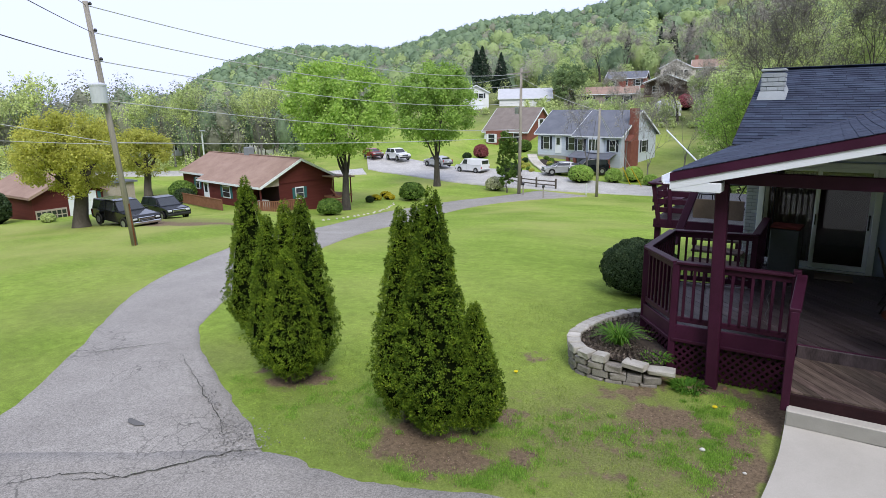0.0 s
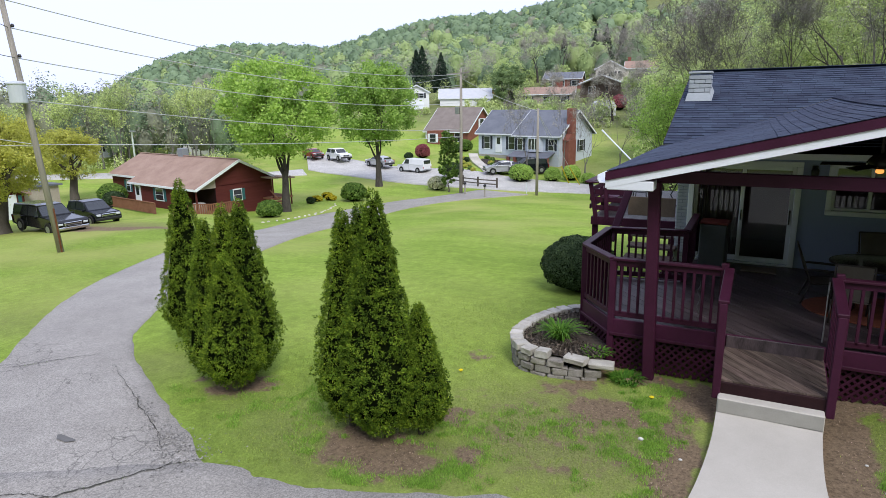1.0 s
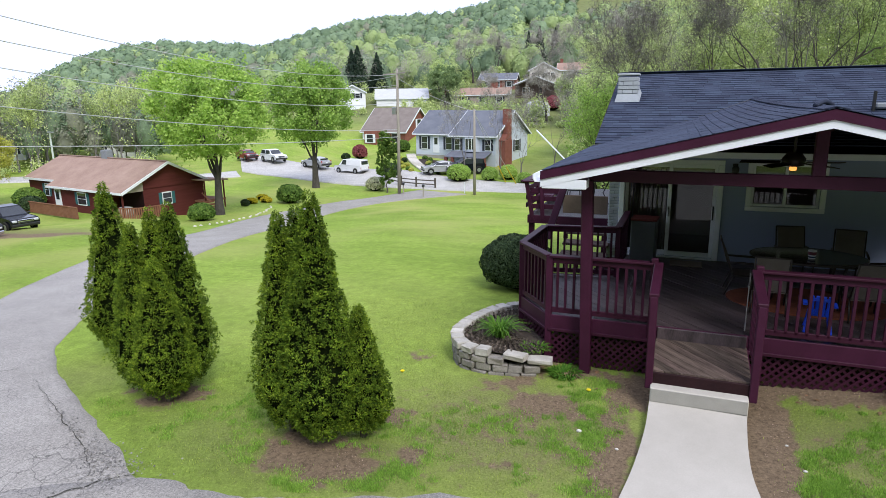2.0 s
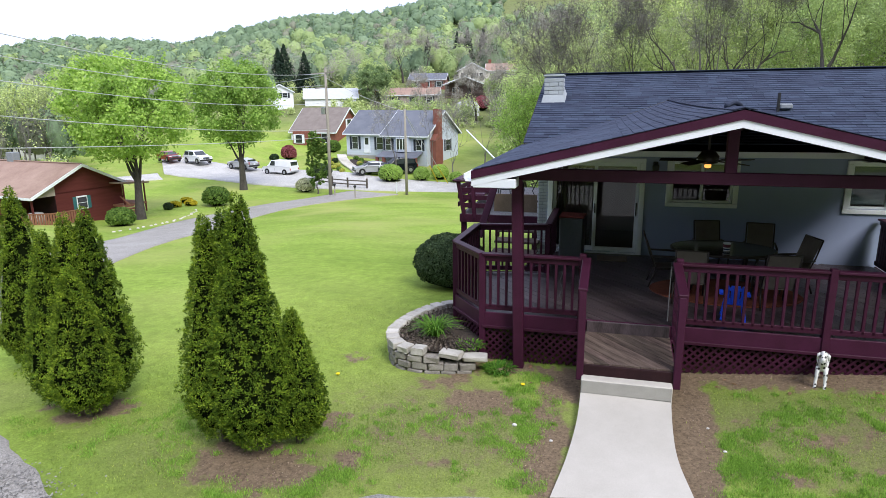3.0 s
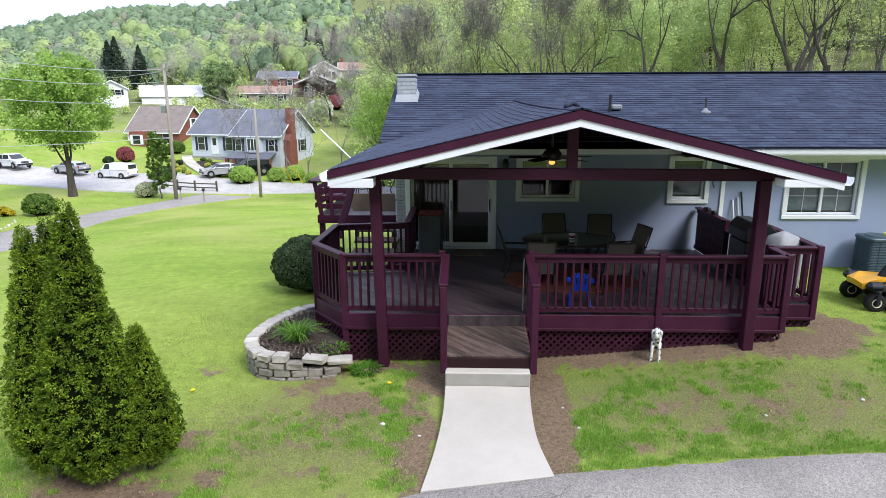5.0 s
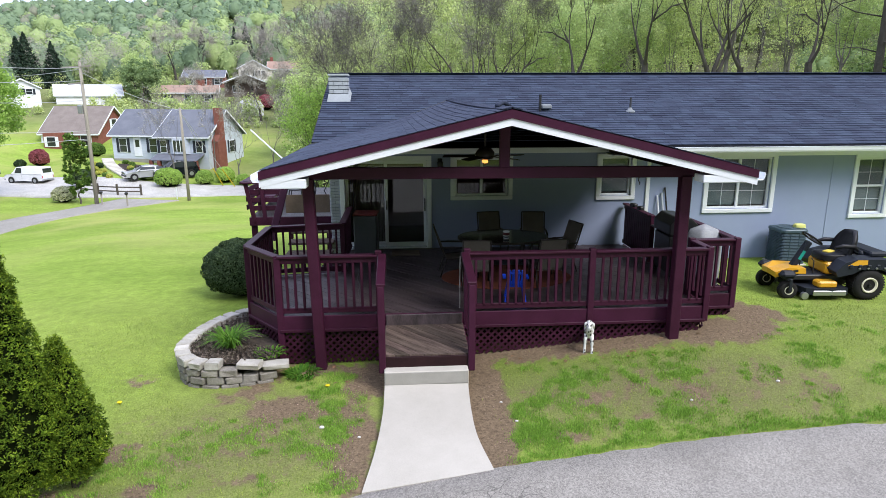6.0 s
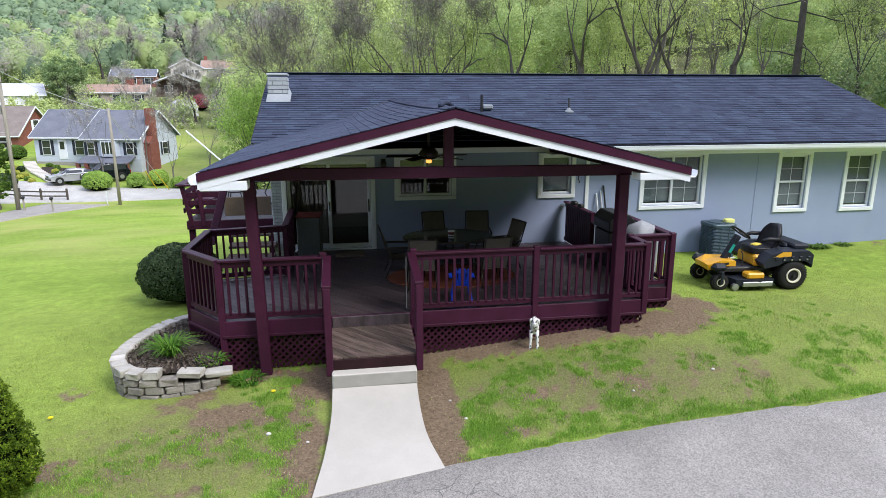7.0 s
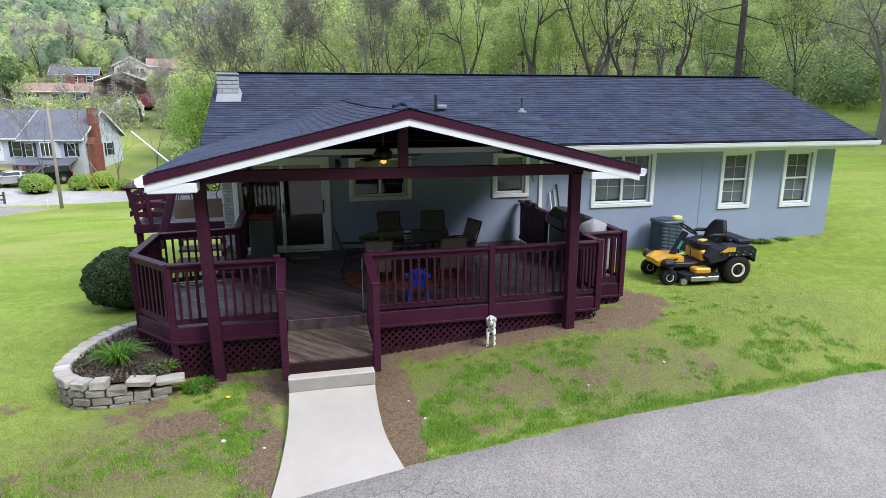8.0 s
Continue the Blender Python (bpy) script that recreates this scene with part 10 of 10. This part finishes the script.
def left_shed():
    h = thing("red_shed", "long red-brown shed with a brown roof", "shed", at=pose(-49.8, 13.5, -4.25, 0, 0, 88) @ Matrix.Diagonal((0.82, 1, 1, 1)))
    gable_block(h, 0.0, 6.4, 0, 7.5, -0.8, 1.95, 3.2, RED_SIDING, BROWN_ROOF, 0.4, ridge="y", trim=BROWN_ROOF)
    part("wall", B().box((8.2, 2.6, 0.95), (3.4, 4.4, 2.5)), TAN_WALL, h)
    part("flat_roof", B().slab([(6.4, 0.2, 2.35), (10.2, 0.2, 2.25), (10.2, 5.0, 2.25), (6.4, 5.0, 2.35)], 0.14), GREY_ROOF, h)
    part("garage_door", B().box((4.4, -0.03, 0.85), (2.6, 0.06, 2.0), 0.01), WHITE, h)
    part("shutter", B().box((6.0, -0.03, 0.9), (0.3, 0.05, 1.7)), TEAL, h)
    w = part("window", B().box((1.5, -0.05, 0.35), (2.7, 0.08, 0.95), 0.01), TAN_WALL, h, "long low many-paned window")
    me = B().box((0, 0, 0), (0.34, 0.04, 0.3)).mesh("pane")
    for k in range(6):
        for j in range(2):
            ob = part("pane", me, DARK_GLASS, w)
            ob.location = (0.42 + 0.43 * k, -0.08, 0.16 + 0.38 * j)


def vehicle(at, kind, paint, label, category):
    """A parked car: body, cabin, panes, wheels, lamps."""
    t = thing(category.replace(" ", "_"), label, category, "parked vehicles", at=at)
    P = {
        "pickup": (5.7, 1.95, [(-2.8, .5), (-2.85, 1.05), (-.1, 1.12), (.95, 1.16), (2.6, 1.05), (2.85, .9), (2.85, .45), (2.2, .38), (-2.4, .38)], [(-2.78, 1.05), (-2.7, 1.86), (-.45, 1.93), (.25, 1.88), (1.05, 1.14)], .40),
        "suv": (4.7, 1.9, [(-2.3, .5), (-2.35, .98), (-.2, 1.04), (.9, 1.06), (2.1, .96), (2.35, .78), (2.35, .42), (1.9, .32), (-2.0, .32)], [(-2.25, .98), (-1.9, 1.62), (-.5, 1.74), (.3, 1.68), (1.15, 1.03)], .36),
        "van": (5.6, 2.0, [(-2.75, .45), (-2.8, 1.25), (.9, 1.25), (1.6, 1.2), (2.6, 1.05), (2.8, .85), (2.8, .45), (2.2, .35), (-2.3, .35)], [(-2.78, 1.2), (-2.7, 2.05), (0.6, 2.1), (1.0, 2.05), (1.75, 1.18)], .38),
        "car": (4.6, 1.8, [(-2.25, .45), (-2.3, .88), (-1.5, .95), (.9, .94), (2.0, .8), (2.3, .62), (2.3, .38), (1.8, .28), (-1.9, .28)], [(-1.95, .92), (-1.1, 1.36), (-.2, 1.45), (.35, 1.38), (1.25, .92)], .33),
    }[kind]
    L, W, low, cab, wr = P
    b = B()
    n = len(low)
    pts = []
    for k, (y, g) in enumerate(((-W / 2 + 0.08, 0.94), (-W / 2, 1.0), (W / 2, 1.0), (W / 2 - 0.08, 0.94))):
        pts += [(x * (0.985 if k in (0, 3) else 1), y, 0.72 + (z - 0.72) * g) for x, z in low]
    b.add(pts, [tuple(range(n)), tuple(range(4 * n - 1, 3 * n - 1, -1)), *[(k * n + i, k * n + (i + 1) % n, (k + 1) * n + (i + 1) % n, (k + 1) * n + i) for k in range(3) for i in range(n)]])
    soften(part("body", b, paint, t), 0.07)
    for x in (-L * 0.30, L * 0.315):
        for s in (-1, 1):
            part("wheel_arch", B().lathe([(0.02, -0.01), (wr * 1.2, -0.01), (wr * 1.2, 0.01), (0.02, 0.01)], 20, (x, s * (W / 2 + 0.0), wr * 1.02), Euler((radians(90), 0, 0)).to_matrix()), BLACK, t)
    m = len(cab)
    c = B()
    zt, zb = max(z for _, z in cab), min(z for _, z in cab)

    def half(z):
        return W / 2 - 0.06 - 0.17 * (z - zb) / (zt - zb)

    c.add([(x, -half(z), z) for x, z in cab] + [(x, half(z), z) for x, z in cab], [tuple(range(m)), tuple(range(2 * m - 1, m - 1, -1)), *[(i, m + i, m + (i + 1) % m, (i + 1) % m) for i in range(m)]])
    soften(part("cabin", c, paint, t), 0.06)
    # panes: sides, front, back
    z0, z1 = zb + 0.12, zt - 0.13
    xs = [cab[0][0] + 0.3, -0.75 if kind != "van" else 0.15, cab[-1][0] - 0.42 * (1 if kind != "car" else 0.6)]
    for s in (-1, 1):
        for xa, xb in ((xs[0], xs[1] - 0.05), (xs[1] + 0.05, xs[2] - 0.1)):
            if kind == "van" and xa < 0:
                continue
            top_shift = 0.28 if xb > 0 else 0.05
            q = [(xa, s * (half(z0) + 0.012), z0), (xb, s * (half(z0) + 0.012), z0), (xb - top_shift, s * (half(z1) + 0.012), z1), (xa + (0.25 if xa < -1.2 and kind == "car" else 0.04), s * (half(z1) + 0.012), z1)]
            part("side_pane", B().slab(q if s < 0 else q[::-1], 0.02, (0, s, 0)), DARK_GLASS, t)
    (xa, za), (xb, zb2) = cab[-1], cab[-2]
    e = Vector((za - zb2, 0, xa - xb)).normalized()
    e = e if e.x > 0 else -e
    f = lambda k: Vector((xa + (xb - xa) * k, 0, za + (zb2 - za) * k)) + 0.012 * e
    q = [f(.12) + Vector((0, -half(f(.12).z) + .09, 0)), f(.12) + Vector((0, half(f(.12).z) - .09, 0)), f(.9) + Vector((0, half(f(.9).z) - .07, 0)), f(.9) + Vector((0, -half(f(.9).z) + .07, 0))]
    part("windscreen", B().slab(q, 0.02, e), DARK_GLASS, t)
    part("rear_pane", B().box((cab[0][0] + (0.02 if kind in ("van", "pickup") else 0.15), 0, (z0 + z1) / 2), (0.09, W * 0.68, (z1 - z0) * 0.8), 0.01), DARK_GLASS, t)
    for x in (-L * 0.30, L * 0.315):
        for s in (-1, 1):
            thing_wheel(t, x, s * (W / 2 - 0.07), wr, s)
    part("bumper", B().box((L / 2 - 0.03, 0, 0.5), (0.16, W - 0.06, 0.22), 0.05), CHROME if kind == "pickup" else BLACK, t)
    part("bumper", B().box((-L / 2 + 0.02, 0, 0.5), (0.14, W - 0.1, 0.2), 0.04), STEEL if kind in ("pickup", "van") else BLACK, t)
    g = part("grille", B().box((L / 2 - 0.02, 0, 0.78), (0.10, W * 0.52, 0.26), 0.03), CHROME, t)
    for z in (0.72, 0.84):
        part("grille_gap", B().box((L / 2 + 0.028, 0, z), (0.02, W * 0.46, 0.075), 0.005), BLACK, g)
    for s in (-1, 1):
        part("headlight", B().box((L / 2 - 0.08, s * W * 0.37, 0.80), (0.2, 0.32, 0.17), 0.04), LAMP_GLASS, t)
        part("tail_light", B().box((-L / 2 + 0.05, s * W * 0.43, 0.85), (0.1, 0.14, 0.3), 0.02), TAIL, t)
        part("mirror", B().box((cab[-1][0] - 0.35, s * (W / 2 + 0.1), zb + 0.12), (0.1, 0.2, 0.15), 0.03), paint, t)
        part("door_line", B().box((xs[1], s * (W / 2 + 0.003), 0.75), (0.015, 0.01, 0.6)), BLACK, t)
    part("plate", B().box((-L / 2 - 0.03, 0, 0.72), (0.02, 0.3, 0.15)), WHITE, t)
    return t


CHROME = mat("bright_chrome", (0.62, 0.63, 0.65), rough=0.12, metal=0.9, var=0.05, bump=0)
LAMP_GLASS = mat("headlight_glass", (0.55, 0.57, 0.58), rough=0.15, bump=0)
TAIL = mat("tail_light_red", (0.35, 0.02, 0.02), rough=0.2, bump=0)


def thing_wheel(parent, x, y, r, s):
    m = Euler((radians(90), 0, 0)).to_matrix()
    w = part("wheel", B().lathe([(r * 0.62, -0.11), (r * 0.96, -0.11), (r, -0.07), (r, 0.07), (r * 0.96, 0.11), (r * 0.62, 0.11)], 18, (x, y, r), m), RUBBER, parent, smooth=False)
    part("rim", B().lathe([(r * 0.1, -0.118), (r * 0.62, -0.112), (r * 0.62, 0.112), (r * 0.1, 0.118)], 14, (x, y, r), m), STEEL, w)
    return w


def on_ground(x, y, turn, lift=0.03):
    return pose(x, y, float(ground_z(x, y)) + lift, 0, 0, turn)


def vehicles():
    black = mat("black_car_paint", (0.006, 0.007, 0.008), rough=0.12, var=0.1, bump=0, coat=0.15, spec=0.3)
    navy = mat("dark_blue_car_paint", (0.007, 0.009, 0.014), rough=0.12, var=0.1, bump=0, coat=0.15, spec=0.3)
    white = mat("white_car_paint", (0.72, 0.73, 0.74), rough=0.3, var=0.05, bump=0, coat=0.4)
    silver = mat("silver_car_paint", (0.42, 0.43, 0.45), rough=0.3, var=0.05, bump=0, metal=0.3, coat=0.4)
    red = mat("red_car_paint", (0.25, 0.02, 0.02), rough=0.3, var=0.05, bump=0, coat=0.4)
    vehicle(on_ground(-35.9, 12.45, -6) @ Matrix.Diagonal((0.92, 0.92, 0.80, 1)), "pickup", black, "black pickup truck with a canopy over its bed", "pickup truck")
    vehicle(on_ground(-38.1, 16.5, -8) @ Matrix.Diagonal((0.86, 0.86, 0.84, 1)), "suv", navy, "dark parked sport utility car on the gravel", "car")
    vehicle(on_ground(-41.0, 63.4, 166, 0.1) @ Matrix.Scale(0.86, 4), "van", white, "white work van parked on the road", "van")
    vehicle(on_ground(-55.6, 66.6, -25, 0.25), "suv", white, "white car parked far along the road", "car")
    vehicle(on_ground(-61.0, 67.5, -30, 0.25), "car", red, "red car parked far along the road", "car")
    vehicle(on_ground(-47.6, 65.3, 160, 0.25), "car", silver, "silver car parked behind the maple", "car")
    vehicle(on_ground(-27.0, 60.2, 215, 0.15), "car", silver, "silver saloon car in the neighbour's drive", "car")
    vehicle(on_ground(-24.4, 61.4, 215, 0.15), "suv", navy, "dark car in the neighbour's drive", "car")




def poles_and_wires():
    g = "utility poles"
    p1 = thing("utility_pole", "leaning weathered utility pole with a transformer", "utility pole", g, at=pose(-24.2, 5.95, -1.75))
    top1 = Vector((-0.22, -0.55, 9.55))
    part("pole", B().tube([(0, 0, -0.3), top1 * 0.5, top1], [0.125, 0.112, 0.095], 10), WOOD_GREY, p1, smooth=True)
    part("transformer", B().lathe([(0.26, 0), (0.29, 0.03), (0.30, 0.66), (0.32, 0.68), (0.32, 0.73), (0.16, 0.80)], 16, top1 * 0.615 + Vector((0.13, -0.30, -0.1))), CAN_GREY, p1, "grey transformer can")
    part("conduit", B().tube([(0.13, -0.05, -0.2), (0.11, -0.1, 1.8)], 0.03, 8), mat("rusty_conduit", (0.12, 0.04, 0.02), (0.2, 0.08, 0.04)), p1)
    for k in (0.985, 0.885, 0.775):
        part("insulator", B().lathe([(0.05, 0), (0.07, 0.05), (0.04, 0.12)], 8, top1 * k + Vector((0.12, 0.1, 0))), BLACK, p1)
    p2 = thing("utility_pole", "tall utility pole with two crossarms by the road", "utility pole", g, at=pose(-26.67, 47.82, -5.3))
    part("pole", B().tube([(0, 0, -0.3), (0.1, 0, 6), (0.15, 0, 12.2)], [0.18, 0.15, 0.12], 10), WOOD_GREY, p2, smooth=True)
    part("crossarm", B().bar((-1.6, 0.5, 11.75), (1.2, -0.4, 11.85), 0.1, 0.12, 0.01), WOOD_GREY, p2)
    part("crossarm", B().bar((-1.2, 0.4, 10.4), (0.3, -0.1, 10.5), 0.1, 0.12, 0.01), WOOD_GREY, p2)
    part("cable_box", B().box((-0.2, -0.15, 8.3), (0.4, 0.3, 0.7), 0.04), STEEL, p2)
    p3 = thing("utility_pole", "short plain utility pole with guy wires", "utility pole", g, at=pose(-19.1, 49.1, -5.25))
    part("pole", B().tube([(0, 0, -0.3), (0, 0, 4), (0, 0, 8.35)], [0.15, 0.13, 0.1], 10), WOOD_GREY, p3, smooth=True)
    lamp = thing("street_lamp", "white street lamp with a curved arm", "street lamp", at=pose(-64.2, 39.4, -4.6))
    part("pole", B().tube([(0, 0, -0.2), (0, 0, 5.0), (0.15, -0.1, 5.6), (0.8, -0.5, 5.8)], [0.11, 0.09, 0.07, 0.05], 8), WHITE, lamp, smooth=True)
    part("lamp_head", B().box((1.1, -0.7, 5.8), (0.8, 0.3, 0.16), 0.05), STEEL, lamp)
    cable = mat("aluminium_cable", (0.55, 0.55, 0.56), rough=0.5, metal=0.4, bump=0)
    dark = mat("black_cable", (0.05, 0.05, 0.055), rough=0.6, bump=0)

    def wire(a, b, sag, r, m, label="overhead cable"):
        a, b = Vector(a), Vector(b)
        pts = []
        for k in range(25):
            t = k / 24
            pts.append(a.lerp(b, t) - Vector((0, 0, sag * 4 * t * (1 - t))))
        solid("overhead_wire", B().tube(pts, r, 5), m, label, "cable", "overhead wires")

    o1, o2, o3 = Vector((-24.2, 5.95, -1.75)), Vector((-26.67, 47.82, -5.3)), Vector((-19.1, 49.1, -5.25))
    for k, hgt, sag in ((0.985, 11.75, 1.1), (0.885, 10.7, 1.05), (0.775, 9.05, 0.85), (0.618, 6.5, 0.5), (0.446, 5.8, 0.25)):
        wire(o1 + top1 * k, o2 + Vector((0.1, 0, hgt)), sag, 0.02, cable, "thin cable strung between two utility poles")
    for k, end in ((0.985, (7.6, -18.6, 7.5)), (0.885, (7.6, -18.5, 6.55)), (0.775, (7.6, -18.5, 5.5))):
        wire(o1 + top1 * k, end, 0.35, 0.012, dark, "dark cable running past the lawn from the pole")
    wire(o1 + top1 * 0.446, (-78.0, 6.0, 8.2), 0.5, 0.014, cable, "thin cable running from the pole across the valley")
    wire(o1 + top1 * 0.44, (-78.0, 6.0, 4.0), 0.5, 0.014, cable, "thin cable running from the pole across the valley")
    wire(o2 + Vector((0.1, 0, 11.4)), o3 + Vector((0, 0, 8.1)), 0.3, 0.02, cable, "service cable to the short pole")
    wire(o2 + Vector((0.1, 0, 11.6)), (-60.0, 75.0, 7.5), 0.8, 0.02, cable, "thin cable strung along the road")
    for gx, gy in ((-18.3, 57.6), (-17.0, 57.2)):
        a = o3 + Vector((0, 0, 7.9))
        e = Vector((gx, gy, float(ground_z(gx, gy))))
        wire(a, e, 0.0, 0.02, cable, "taut guy wire of the short pole")
        solid("guy_guard", B().tube([a.lerp(e, 0.72), e], 0.05, 6), mat("yellow_guard", (0.62, 0.47, 0.03), bump=0), "yellow plastic guard on a guy wire", "guy guard", "guy guards")
    solid("road_marker", B().tube([(0, 0, -0.1), (0, 0, 1.1)], 0.05, 6), WHITE, "thin white marker post by the road", "marker post", at=on_ground(-20.6, 50.4, 0))
    f = thing("rail_fence", "low split-rail fence along the road", "fence", at=pose(0, 0, 0))
    pts = [(-31.6, 55.4), (-29.1, 53.5), (-26.9, 52.6), (-24.7, 52.6)]
    for x, y in pts:
        part("post", B().box((x, y, float(ground_z(x, y)) + 0.5), (0.16, 0.16, 1.3), 0.02), BARK, f)
    for (xa, ya), (xb, yb) in zip(pts, pts[1:]):
        for h in (0.45, 0.85):
            part("rail", B().bar((xa, ya, float(ground_z(xa, ya)) + h), (xb, yb, float(ground_z(xb, yb)) + h), 0.07, 0.12, 0.02), BARK, f)
    for x, y in ((-22.9, 45.2), (-26.0, 47.4)):
        mb = thing("mailbox", "dark mailbox on a short wooden post", "mailbox", "roadside mailboxes", at=on_ground(x, y, 20))
        part("post", B().box((0, 0, 0.5), (0.12, 0.12, 1.1), 0.01), WOOD_GREY, mb)
        part("box", B().box((0, 0, 1.12), (0.26, 0.55, 0.26), 0.08), BLACK, mb)


def garden_bits():
    rng = random.Random(9)
    spots = [(-34.3, 40.1, 1.25, 1.7, SHRUB, "large rounded shrub by the drive"), (-33.8, 28.0, 1.0, 1.3, SHRUB, "rounded shrub by the red house"), (-52.0, 27.6, 1.3, 1.7, SHRUB, "loose green shrub by the bungalow door"),
             (-50.4, 26.6, 1.0, 1.2, YEW, "dark green shrub by the bungalow door"), (-30.3, 49.6, 1.0, 1.4, BLOSSOM, "pale flowering shrub by the road"), (-23.6, 57.0, 1.35, 1.9, MAPLE, "large light green shrub at the road"),
             (-20.4, 58.3, 0.9, 1.5, MAPLE, "loose light green thicket at the road"), (-33.0, 58.8, 1.3, 1.6, YEW, "dark shrub on the neighbour's lawn"), (-46.3, 75.4, 1.15, 2.1, REDBUD, "loose red ornamental maple before the brick house"),
             (-48.3, 74.6, 0.7, 0.9, YEW, "low dark shrub before the brick house"), (-43.2, 79.0, 0.8, 1.1, SHRUB, "rounded shrub before the brick house"), (-41.2, 77.6, 0.8, 1.2, YEW, "rounded dark shrub before the brick house"), (-25.2, 115.0, 1.5, 2.8, REDBUD, "bright red shrub beside the garden shed"), (-43.6, 113.0, 1.3, 1.5, REDBUD, "dark red shrub before the tan house"), (-37.2, 37.2, 0.4, 0.6, YEW, "small dark clipped shrub"),
             (-18.6, 59.6, 1.0, 1.6, MAPLE, "loose light green thicket at the road"), (-16.4, 58.4, 0.8, 1.1, MAPLE, "low light green thicket at the road"), (-13.4, 58.2, 0.7, 1.0, MAPLE, "low light green thicket at the road"),
             (-38.9, 75.0, 1.1, 1.7, SHRUB, "large shrub beside the grey house"), (-46.4, 12.9, 0.5, 0.6, SPRING, "small dry tuft before the red shed"),
             (-50.6, 11.4, 1.1, 2.3, YEW, "large dark shrub by the red shed")]
    for k, (x, y, r, h, m, label) in enumerate(spots):
        blob_shrub("shrub", x, y, r, r * 0.9, h, 200 + k, int(2600 * r + 1300), 0.085 + 0.025 * r, m, label)
    for x, y in ((-37.6, 38.6), (-36.7, 39.6), (-38.0, 40.8)):
        blob_shrub("flowers", x, y, 0.6, 0.4, 0.5, int(-x * 7), 500, 0.14, FLOWER, "low bed of yellow flowers", "flowers", "yellow flowers")
    me = [B().lathe([(0.10, -0.1), (0.26, 0.0), (0.22, 0.14), (0.08, 0.2)], 7, (0, 0, 0)).mesh("stone") for _ in range(1)][0]
    for k in range(20):
        t = k / 19
        x, y = -28.9 - 4.4 * t + 0.3 * rng.random() + 1.2 * math.sin(t * 3), 22.6 + 14.0 * t
        ob = part("edging_stone", me, STONE_STEP, None)
        ob.matrix_basis = pose(x - 1.6, y + 1.0, float(ground_z(x - 1.6, y + 1.0)), 0, 0, rng.uniform(0, 360)) @ Matrix.Diagonal((rng.uniform(0.3, 0.6), rng.uniform(0.3, 0.5), 0.45, 1))
        tagged(ob, "pale edging stone along the drive", "stone", "edging stones")


FLOWER = leaf_mat("yellow_flower", (0.45, 0.36, 0.02), (0.62, 0.52, 0.04), island=0.2, through_light=0.2)
red_house()
grey_house()
other_houses()
left_shed()
vehicles()
poles_and_wires()
garden_bits()
